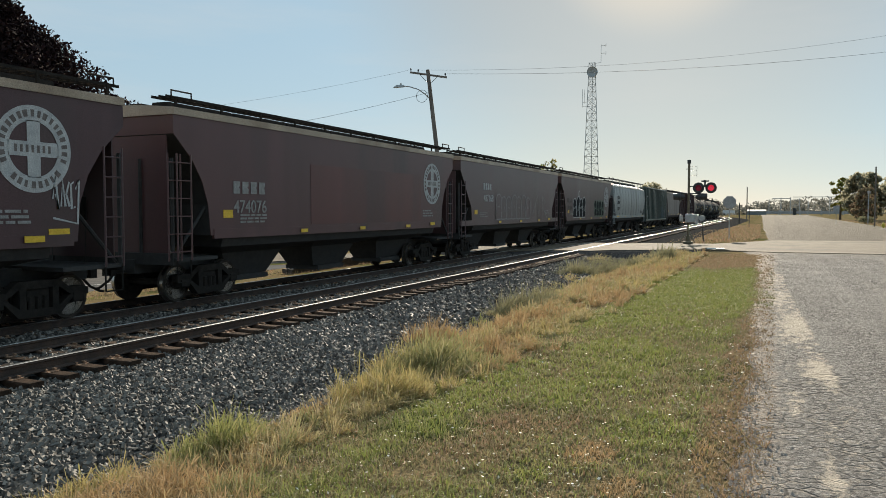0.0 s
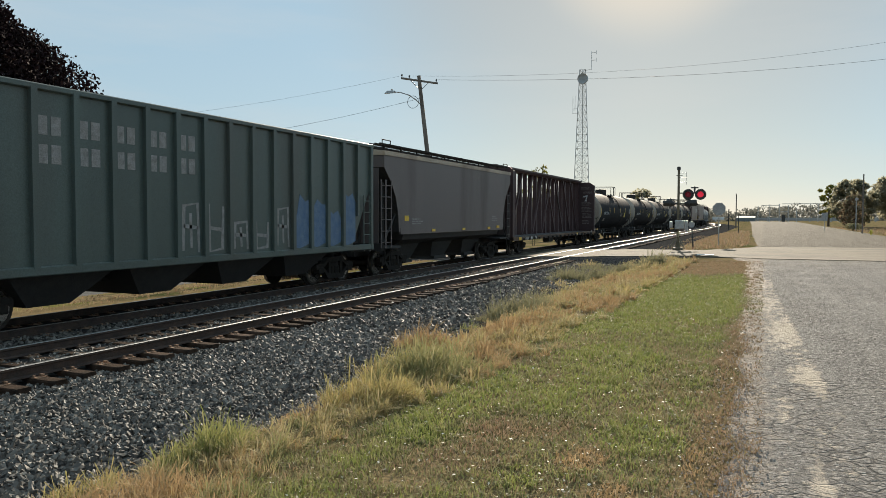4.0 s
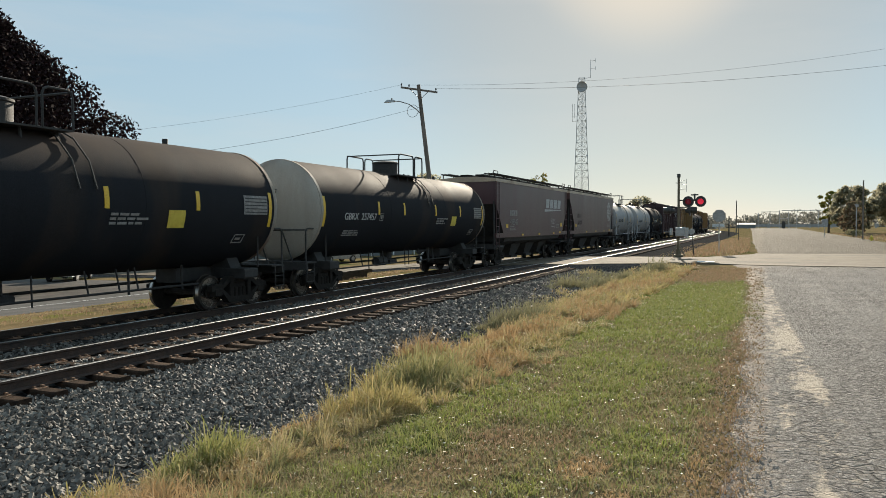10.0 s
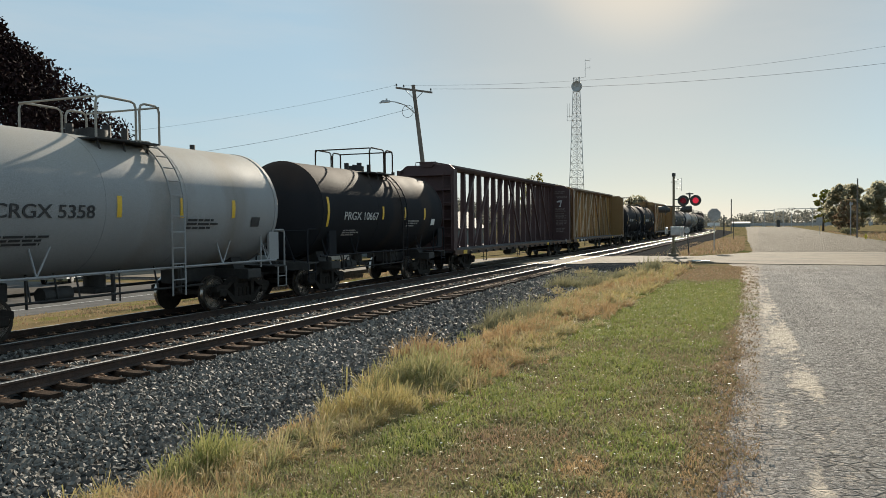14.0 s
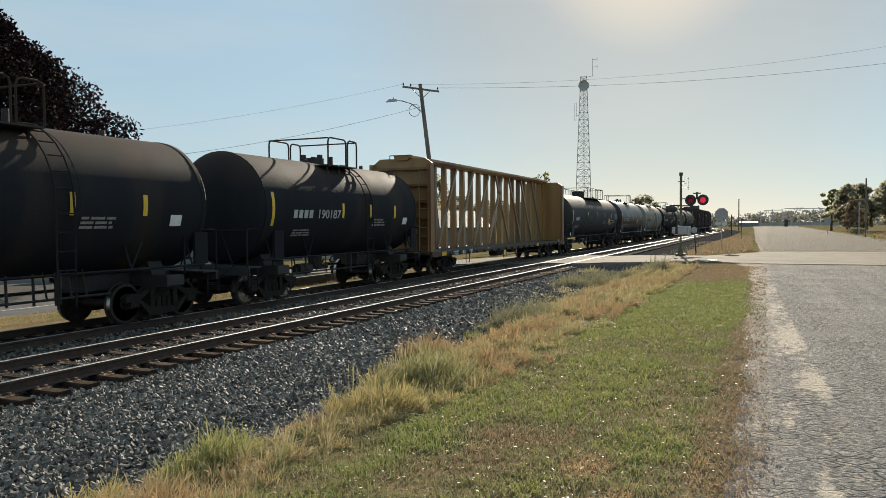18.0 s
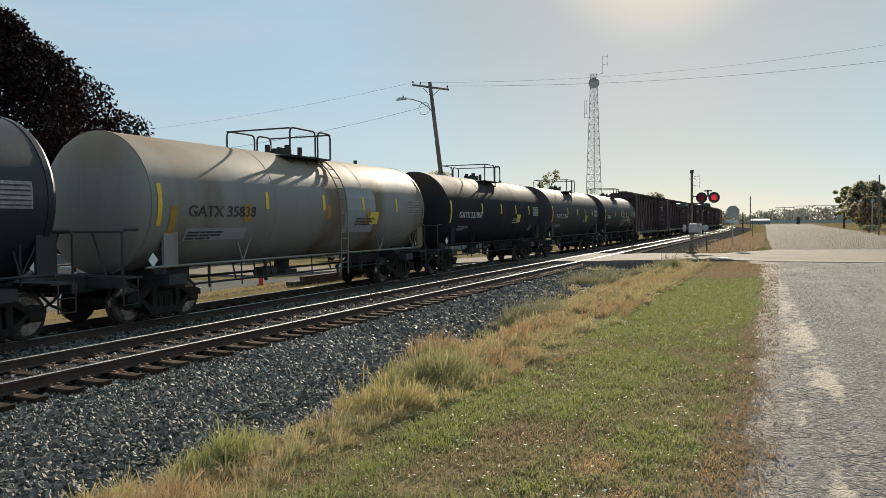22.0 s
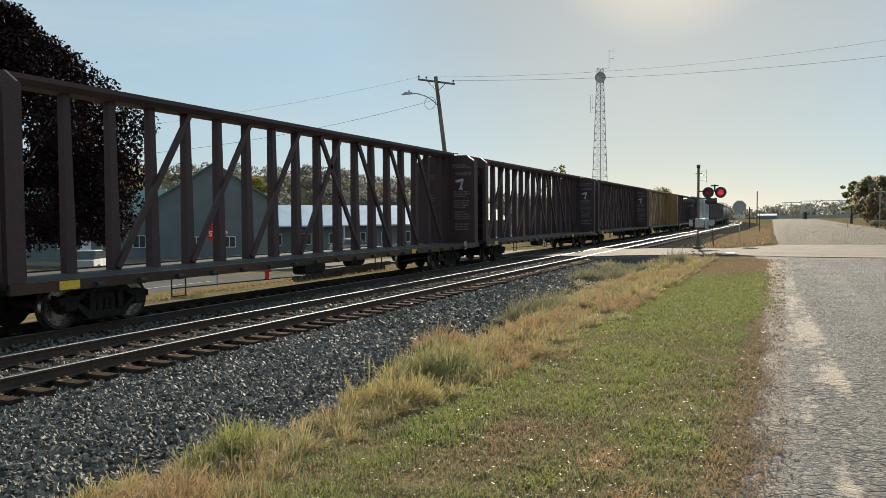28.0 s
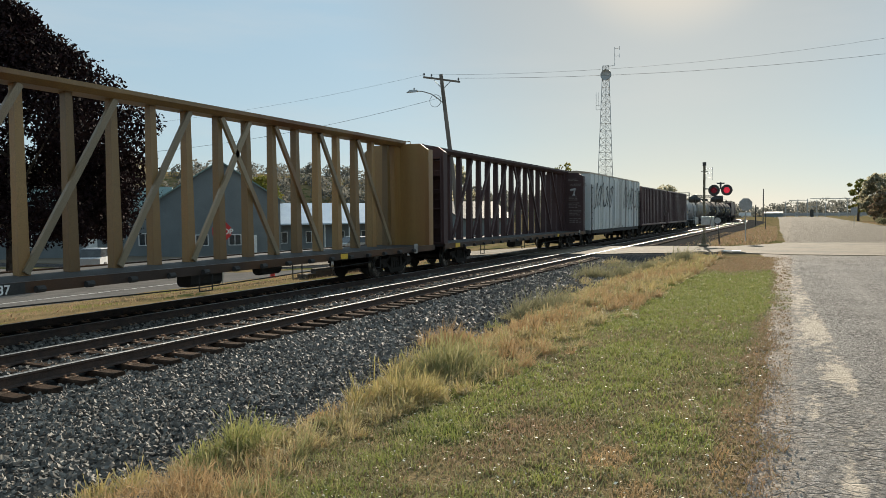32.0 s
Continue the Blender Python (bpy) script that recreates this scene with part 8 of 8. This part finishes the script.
CLUMPS = [
    ("pale yellow-green weed clump at the ballast edge", -5.05, 4.40, 0.32, 0.35, 0.30, 800, M_GOLDWEED),
    ("pale yellow straw tuft at the ballast edge", -4.75, 4.85, 0.35, 0.3, 0.20, 600, M_STRAW),
    ("bright green bushy weed clump at the ballast edge", -4.45, 5.25, 0.32, 0.32, 0.40, 1500, M_GREENWEED),
    ("low straw scrub between the weed clumps", -4.20, 5.30, 0.4, 0.4, 0.16, 600, M_STRAW),
    ("low olive scrub between the weed clumps", -4.20, 6.05, 0.35, 0.45, 0.17, 700, M_OLIVE),
    ("low rusty scrub between the weed clumps", -4.15, 6.65, 0.35, 0.4, 0.20, 700, M_RUSTWEED),
    ("golden straw grass clump at the ballast edge", -3.85, 7.05, 0.42, 0.42, 0.42, 1700, M_GOLDWEED),
    ("low straw tuft behind the golden clump", -4.45, 7.55, 0.4, 0.5, 0.24, 800, M_STRAW),
    ("tall green and golden grass clump at the ballast edge", -3.85, 8.50, 0.45, 0.5, 0.58, 1900, M_OLIVE),
    ("golden straw tuft beside the tall clump", -4.35, 8.75, 0.4, 0.5, 0.42, 1100, M_GOLDWEED),
    ("rusty brown dead grass patch", -4.25, 9.9, 0.5, 0.8, 0.30, 1100, M_RUSTWEED),
    ("rusty brown dead grass patch", -3.75, 10.1, 0.5, 0.8, 0.26, 1100, M_RUSTWEED),
    ("straw-brown dead grass patch", -4.35, 11.4, 0.6, 0.9, 0.28, 1100, M_STRAW),
    ("rusty brown dead grass patch", -3.85, 11.8, 0.6, 1.0, 0.26, 1200, M_RUSTWEED),
    ("rusty brown dead grass patch", -4.50, 13.0, 0.7, 1.0, 0.30, 1300, M_RUSTWEED),
    ("rust-orange weed clump on the ballast", -5.75, 12.6, 0.42, 0.5, 0.50, 1500, M_RUSTWEED),
    ("rusty brown dead grass patch", -4.00, 14.0, 0.7, 1.2, 0.26, 1300, M_RUSTWEED),
    ("straw-brown dead grass patch", -4.85, 14.8, 0.6, 1.2, 0.30, 1200, M_STRAW),
    ("low green weed clump on the ballast", -6.05, 15.2, 0.35, 0.5, 0.28, 700, M_GREENWEED),
    ("sage-green bushy weed clump", -5.25, 16.7, 0.62, 0.9, 0.66, 2000, M_SAGE),
    ("straw-brown dead grass patch", -4.20, 16.8, 0.7, 1.4, 0.26, 1300, M_STRAW),
    ("rusty brown dead grass patch", -3.70, 18.6, 0.7, 1.8, 0.24, 1100, M_RUSTWEED),
    ("straw-brown weed patch near the lawn", -4.90, 19.2, 1.0, 1.8, 0.34, 1600, M_STRAW),
    ("straw-brown weed patch near the lawn", -3.70, 21.6, 0.7, 2.0, 0.26, 1200, M_STRAW),
    ("straw-brown weed patch near the crossing", -5.70, 22.6, 1.2, 2.2, 0.38, 1800, M_STRAW),
    ("straw-brown weed patch near the crossing", -4.40, 24.2, 1.0, 2.2, 0.30, 1400, M_RUSTWEED),
    ("straw-brown weed patch near the crossing", -6.60, 25.8, 1.0, 2.0, 0.40, 1300, M_STRAW),
    ("straw-brown weed patch near the crossing", -5.00, 27.2, 1.1, 2.2, 0.34, 1400, M_STRAW),
    ("straw-brown weed patch near the lawn", -3.40, 27.0, 0.7, 2.4, 0.22, 1000, M_RUSTWEED),
    ("sage-green weed clump beside the crossing road", -6.90, 28.8, 0.8, 1.2, 0.70, 1500, M_SAGE),
    ("sage-green weed clump beside the crossing road", -5.90, 29.6, 0.8, 1.1, 0.66, 1500, M_SAGE),
    ("sage-green weed clump beside the crossing road", -5.10, 30.6, 0.7, 1.0, 0.58, 1200, M_SAGE),
    ("tall pale weed clump beside the crossing road", -4.30, 31.8, 0.5, 0.8, 0.74, 1000, M_SAGE),
    ("dry brown weed clump beside the crossing road", -4.20, 30.0, 0.7, 1.3, 0.36, 1000, M_STRAW),
    ("dry brown weed clump beside the crossing road", -3.60, 33.2, 0.5, 0.8, 0.44, 700, M_STRAW),
    ("sage-green weed patch near the crossing", -6.80, 34.2, 1.1, 1.8, 0.55, 1200, M_SAGE),
    ("straw-brown weed patch near the crossing", -5.00, 34.6, 1.1, 1.5, 0.48, 1200, M_STRAW),
    ("straw-brown weed patch near the crossing", -7.70, 36.6, 0.9, 1.4, 0.45, 900, M_STRAW),
]
for i, (lab, x, y, rx, ry, h, n, m) in enumerate(CLUMPS):
    clump("weed_clump", lab, x, y, rx, ry, h, n, m, 100 + i, 0.011 + 0.0006 * y)


def lumps(x, y, scale, seed):
    """Smooth random field, 0 to 1."""
    rng = np.random.default_rng(seed)
    t = rng.uniform(0, 1, (64, 64))
    u, v = (x * scale) % 63, (y * scale) % 63
    i, j = u.astype(int), v.astype(int)
    a, b = u - i, v - j
    a, b = a * a * (3 - 2 * a), b * b * (3 - 2 * b)
    return (t[i, j] * (1 - a) + t[i + 1, j] * a) * (1 - b) + (t[i, j + 1] * (1 - a) + t[i + 1, j + 1] * a) * b


def grass():
    rng = np.random.default_rng(31)

    def field(n, x0, x1, y0, y1, power=1.0):
        x = rng.uniform(x0, x1, n)
        y = y0 + (y1 - y0) * rng.uniform(0, 1, n) ** power
        return x, y

    def spot(x, y, cx, cy, rx, ry):
        return np.exp(-((x - cx) / rx) ** 2 - ((y - cy) / ry) ** 2)

    def patchy(x, y):
        """How green the lawn is: 0 dry to 1 lush."""
        s = 0.50 + 0.55 * (lumps(x, y * 0.7, 1.1, 1) - 0.5) + 0.55 * (lumps(x, y * 0.8, 3.2, 2) - 0.5)
        s += 0.55 * np.clip((y - 12) / 4, 0, 1) * np.clip((25 - y) / 2.5, 0, 1) * np.clip((x + 3.2) / 0.5, 0, 1)
        s += 0.7 * spot(x, y, -0.87, 6.4, 0.3, 0.45) + 0.6 * spot(x, y, -2.75, 6.1, 0.35, 1.3) + 0.4 * spot(x, y, -2.9, 8.0, 0.4, 1.0) + 0.3 * spot(x, y, -1.5, 9.0, 0.5, 1.5)
        s -= 0.5 * spot(x, y, -2.05, 5.6, 0.5, 0.9) + 1.2 * np.clip((y - 25.5) / 2, 0, 1) + 0.9 * np.clip((x + 0.62) / 0.35, 0, 1) + 0.5 * spot(x, y, -3.2, 9.6, 0.35, 1.0)
        return s

    def left_edge(y):
        return np.interp(y, [0, 5, 7, 8.5, 10.2, 13, 16.4, 21, 27, 34], [-3.5, -3.5, -3.3, -3.1, -3.05, -3.1, -2.95, -2.75, -2.5, -2.4]) + 0.5 * (lumps(y, y * 0, 0.8, 3) - 0.5)
    x, y = field(170000, -4.2, 0.02, 3.6, 34, 1.6)
    xb, yb = field(26000, -4.2, 0.02, -9, 3.6)
    x, y = np.concatenate([x, xb]), np.concatenate([y, yb])
    keep = x > left_edge(y) + rng.normal(0, 0.2, len(x))
    keep &= rng.uniform(0, 1, len(x)) < np.clip(0.25 + 1.5 * lumps(x, y * 0.7, 4.5, 4), 0.3, 1.0) * np.where(y > 26, 0.55, 1.0)
    x, y = x[keep], y[keep]
    s = patchy(x, y) + rng.normal(0, 0.16, len(x))
    rusty = spot(x, y, -1.25, 5.7, 0.28, 0.45) + spot(x, y, -0.9, 5.0, 0.2, 0.3) + 0.8 * spot(x, y, -0.45, 6.0, 0.15, 1.0) + rng.normal(0, 0.12, len(x)) > 0.66
    for sel, mat, name, lab, h in (((s > 0.62) & ~rusty, M_LAWN, "lawn_grass", "short green mown grass in patches", 0.055), ((s <= 0.62) & (s > 0.20) & ~rusty, M_LAWNMIX, "faded_grass", "short olive and tan mown grass", 0.045),
                                   ((s <= 0.20) & ~rusty, M_LAWNDRY, "dry_grass", "short brown dry grass in patches on the lawn", 0.04), (rusty, M_RUSTWEED, "rusty_grass", "small rust-orange patches of dead grass", 0.045)):
        xx, yy = x[sel], y[sel]
        p = np.stack([xx, yy, gz(xx, yy) - 0.004], 1)
        hh = h * rng.uniform(0.5, 1.5, len(xx)) * (0.7 + 0.8 * lumps(xx, yy, 6.0, 5))
        v, f = blades(p, hh, 0.004 + 0.0010 * np.maximum(yy, 4.0) * rng.uniform(0.7, 1.3, len(xx)), rng, (0.1, -0.1), 0.75)
        ob = new(name, fast_mesh(name, v, f, mat))
        tagged(ob, lab, "grass", kind="stuff")
    # straw and weeds between the clumps, in tufts with bare gaps
    x, y = field(4200, -6.9, -2.6, 3.6, 34, 1.35)
    xb, yb = field(420, -6.9, -2.6, -9, 3.6)
    x, y = np.concatenate([x, xb]), np.concatenate([y, yb])
    le = left_edge(y)
    be = np.interp(y, [0, 4.6, 6.2, 8, 12, 16, 21, 35], [-5.2, -5.0, -4.4, -4.35, -4.65, -5.3, -6.5, -8.2])
    keep = (x < le + 0.25) & (x > be + 0.2) & (lumps(x, y * 0.6, 1.7, 6) > 0.22)
    x, y = x[keep], y[keep]
    kind = lumps(x, y * 0.6, 0.9, 7) + rng.normal(0, 0.12, len(x))
    for sel, mat, lab in ((kind < 0.22, M_GOLDWEED, "golden dry weeds along the ballast edge"), ((kind >= 0.22) & (kind < 0.44), M_STRAW, "straw-coloured dry weeds along the ballast edge"), ((kind >= 0.44) & (kind < 0.54), M_OLIVE, "olive-green weeds along the ballast edge"), (kind >= 0.54, M_RUSTWEED, "rusty brown weeds along the ballast edge")):
        xx, yy = x[sel], y[sel]
        v, f = tufts(xx, yy, rng.uniform(0.07, 0.25, len(xx)), 56, 0.0035 + 0.0005 * np.maximum(yy, 2.0), rng, 0.7)
        ob = new("loose_weeds", fast_mesh("loose_weeds", v, f, mat))
        tagged(ob, lab, "weeds", kind="stuff")
    # ragged tan grass: far verge behind the train, beyond the crossing, right roadside
    x = np.concatenate([rng.uniform(-22.3, -16.8, 3500), rng.uniform(-7.5, -0.9, 9000), rng.uniform(10.8, 22, 5000)])
    y = np.concatenate([rng.uniform(10, 38, 3500), rng.uniform(46, 100, 9000), rng.uniform(62, 150, 5000)])
    keep = ~((x > -9) & (x < -0.5) & (x > np.interp(y, [46, 52, 100], [-1.6, -0.8, -1.6])))
    x, y = x[keep], y[keep]
    z = np.array([ground_z(a, b) + 0.04 for a, b in zip(x, y)])
    p = np.stack([x, y, z], 1)
    hh = rng.uniform(0.06, 0.26, len(x)) * np.where(x < -15, 0.4, 1.0)
    v, f = blades(p, hh, 0.02 + 0.0008 * y, rng, (0.3, 0.0), 0.5)
    ob = new("tan_grass", fast_mesh("tan_grass", v, f, M_LAWNDRY))
    tagged(ob, "ragged tan dead grass along tracks and road", "grass", kind="stuff")
    # fallen leaves
    n = 2600
    x, y = field(n, -3.4, -0.2, 3.5, 24, 1.6)
    p = np.stack([x, y, gz(x, y) + 0.03], 1)
    a = rng.normal(0, 1, (n, 3)) * np.array([1, 1, 0.35])
    a /= np.linalg.norm(a, axis=1)[:, None]
    b = np.cross(a, np.array([0, 0, 1.0]) + rng.normal(0, 0.3, (n, 3)))
    s = rng.uniform(0.005, 0.017, n)[:, None]
    v = np.stack([p - a * s, p - b * s * 0.7, p + a * s, p + b * s * 0.7], 1).reshape(-1, 3)
    ob = new("fallen_leaves", fast_mesh("fallen_leaves", v, np.arange(4 * n).reshape(-1, 4), M_LITTER))
    tagged(ob, "pale fallen leaves scattered on the lawn", "leaves", kind="stuff")


grass()


# ---- ties, plates and ballast stones ----
def ties():
    rnd = random.Random(12)
    me_tie, me_plate = [], None
    for k in range(4):
        g = Geo()
        e = [rnd.uniform(-0.012, 0.012) for _ in range(4)]
        g.prism_yz([(-0.115 + e[0], -0.18), (0.115, -0.18), (0.115 + e[1], -0.012), (0.10, 0.0), (-0.10, 0.002), (-0.115, -0.014 + e[2])], -1.30, 1.30)
        me_tie.append(g.mesh("tie", M_TIE))
    g = Geo()
    g.prism_yz([(-0.095, 0.0), (0.095, 0.0), (0.095, 0.012), (-0.095, 0.012)], -0.19, 0.19)
    for x, y in ((-0.10, -0.06), (0.10, 0.06), (-0.10, 0.06), (0.10, -0.06), (0.15, 0.05), (-0.15, -0.05)):
        g.box(x - 0.02, x + 0.02, y - 0.014, y + 0.014, 0.012, 0.045)
    me_plate = g.mesh("tie_plate", M_PLATE)
    for name, x, z, y0, y1, lab in (("near_track_ties", NEAR_X, NEAR_Z, -9.0, 39.6, "brown wooden ties with rusty steel plates under the empty track"), ("far_track_ties", FAR_X, FAR_Z, -9.0, 39.3, "dark wooden ties with steel plates under the train's track")):
        bed = tagged(new(name), lab, "ties", kind="structure")
        bed.matrix_basis = pose(x, 0, z - 0.184)
        y = y0
        while y < y1:
            t = part("tie", rnd.choice(me_tie), None, bed, at=pose(rnd.uniform(-0.05, 0.05), y, rnd.uniform(-0.006, 0.0), 0, 0, rnd.uniform(-1.2, 1.2)))
            for s in (-0.7525, 0.7525):
                part("tie_plate", me_plate, None, t, at=pose(s, 0, 0))
            y += 0.537 + rnd.uniform(-0.03, 0.03)
    g = Geo()
    for off, z in ((0.0, FAR_Z), (NEAR_X - FAR_X, NEAR_Z)):
        s = 50.5
        while s < 190:
            m = track(s, off, z - 0.184)
            o = [tuple(m @ Vector(q)) for q in ((-1.3, -0.11, 0), (1.3, -0.11, 0), (1.3, 0.11, 0), (-1.3, 0.11, 0), (-1.3, -0.11, -0.15), (1.3, -0.11, -0.15))]
            g.add(o, [(0, 1, 2, 3), (0, 1, 5, 4)])
            s += 0.54
    solid("far_ties", g, M_TIE, "wooden ties running on beyond the crossing", "ties", "stuff")


def stones():
    """Loose ballast stones: jittered blocks, each one a piece of its own."""
    rng = np.random.default_rng(51)
    off = FAR_X
    px, pz = zip(*BED)

    def lay(n, x0, x1, y0, y1, size, power=1.0):
        x = rng.uniform(x0, x1, n)
        y = y0 + (y1 - y0) * rng.uniform(0, 1, n) ** power
        z = np.interp(x - off, px, pz) + FAR_Z
        return np.stack([x, y, z], 1), size * rng.uniform(0.6, 1.35, n)
    sets = [lay(5500, -8.95, -5.25, -9, 2.6, 0.036), lay(3500, -13.2, -9.0, -9, 4.5, 0.040), lay(17000, -8.95, -5.25, 2.6, 13.5, 0.030, 1.3), lay(13000, -9.0, -5.3, 11, 39.5, 0.042, 1.4), lay(2600, -9.5, -8.85, 2.6, 20, 0.030, 1.3),
            lay(5000, -13.2, -9.0, 4.0, 18, 0.034, 1.2), lay(5000, -13.2, -9.0, 16, 39.4, 0.046, 1.2), lay(1500, -7.2, -4.9, 3, 20, 0.024, 1.0)]
    bank = lay(5200, -5.6, -4.35, 3.0, 9.2, 0.026, 1.0)
    bank[0][:, 2] = gz(bank[0][:, 0], bank[0][:, 1]) - 0.005
    sets.append(bank)
    p = np.concatenate([s[0] for s in sets])
    r = np.concatenate([s[1] for s in sets])
    # keep rail heads and tie tops clear
    clear = np.ones(len(p), bool)
    for rx in (NEAR_X - 0.7525, NEAR_X + 0.7525, FAR_X + 0.7525):
        clear &= np.abs(p[:, 0] - rx) > 0.14
    p, r = p[clear], r[clear]
    n = len(p)
    cube = np.array([(x, y, z) for x in (-1, 1) for y in (-1, 1) for z in (-1, 1)], float)
    q = cube[None] * rng.uniform(0.35, 1.1, (n, 8, 3)) * np.stack([rng.uniform(0.9, 1.5, n), rng.uniform(0.6, 1.0, n), rng.uniform(0.4, 0.8, n)], 1)[:, None, :]
    u = rng.normal(0, 1, (n, 4))
    u /= np.linalg.norm(u, axis=1)[:, None]
    w, x, y, z = u.T
    R = np.stack([np.stack([1 - 2 * (y * y + z * z), 2 * (x * y - z * w), 2 * (x * z + y * w)], 1), np.stack([2 * (x * y + z * w), 1 - 2 * (x * x + z * z), 2 * (y * z - x * w)], 1), np.stack([2 * (x * z - y * w), 2 * (y * z + x * w), 1 - 2 * (x * x + y * y)], 1)], 1)
    v = np.einsum("nij,nkj->nki", R, q) * r[:, None, None] + p[:, None, :]
    v[:, :, 2] += (r * 0.25)[:, None]
    f = np.array([(0, 1, 3, 2), (4, 6, 7, 5), (0, 4, 5, 1), (2, 3, 7, 6), (0, 2, 6, 4), (1, 5, 7, 3)])
    faces = (np.arange(n)[:, None, None] * 8 + f[None]).reshape(-1, 4)
    ob = new("ballast_stones", fast_mesh("ballast_stones", v.reshape(-1, 3), faces, M_STONE))
    tagged(ob, "loose grey crushed ballast stones glinting in low sun", "ballast", kind="stuff")


def shoulder_gravel():
    """Small loose stones along the broken edge of the road."""
    rng = np.random.default_rng(61)
    n = 1600
    y = 4.5 + 16 * rng.uniform(0, 1, n) ** 1.7
    x = -0.12 - 0.016 * y + rng.normal(0, 0.16, n)
    tet = np.array([(1, 0.2, -0.5), (-0.6, 0.9, -0.4), (-0.5, -0.9, -0.5), (0.1, 0, 0.7)])
    r = rng.uniform(0.006, 0.017, n)
    a = rng.uniform(0, 2 * np.pi, n)
    q = tet[None] * rng.uniform(0.6, 1.2, (n, 4, 3))
    v = np.stack([q[:, :, 0] * np.cos(a)[:, None] - q[:, :, 1] * np.sin(a)[:, None], q[:, :, 0] * np.sin(a)[:, None] + q[:, :, 1] * np.cos(a)[:, None], q[:, :, 2]], 2) * r[:, None, None]
    v += np.stack([x, y, np.where(x > -0.25, 0.032, 0.012)], 1)[:, None, :]
    f = np.array([(0, 1, 3), (1, 2, 3), (2, 0, 3)])
    ob = new("shoulder_gravel", fast_mesh("shoulder_gravel", v.reshape(-1, 3), (np.arange(n)[:, None, None] * 4 + f[None]).reshape(-1, 3), M_GRIT))
    tagged(ob, "small loose pinkish stones on the road's edge", "gravel", kind="stuff")


ties()
stones()
shoulder_gravel()


# ---- what moves ----
def motions():
    for car, s, half in TRAIN:
        # straight run: few rows; round the bend: a row every second
        rows = []
        for k in range(33):
            here = s - SPEED * k
            if k in (0, 32) or k % 8 == 0 or here + half > BEND - 30:
                rows.append((float(k), car_pose(here, half)))
        walk(car, rows)
    # the wheels roll towards the camera's end of the track; one spin, shared by all wheelsets
    turn = math.degrees(SPEED / 0.457)
    first = WHEELSETS[0]
    n = 960
    walk(first, [(32.0 * i / n, pose(0, 0, 0, 0, -turn * 32.0 * i / n, 0)) for i in range(n + 1)])
    for w in WHEELSETS[1:]:
        w.rotation_mode = "QUATERNION"
        w.animation_data_create()
        w.animation_data.action = first.animation_data.action
        w.animation_data.action_slot = first.animation_data.action_slot


motions()
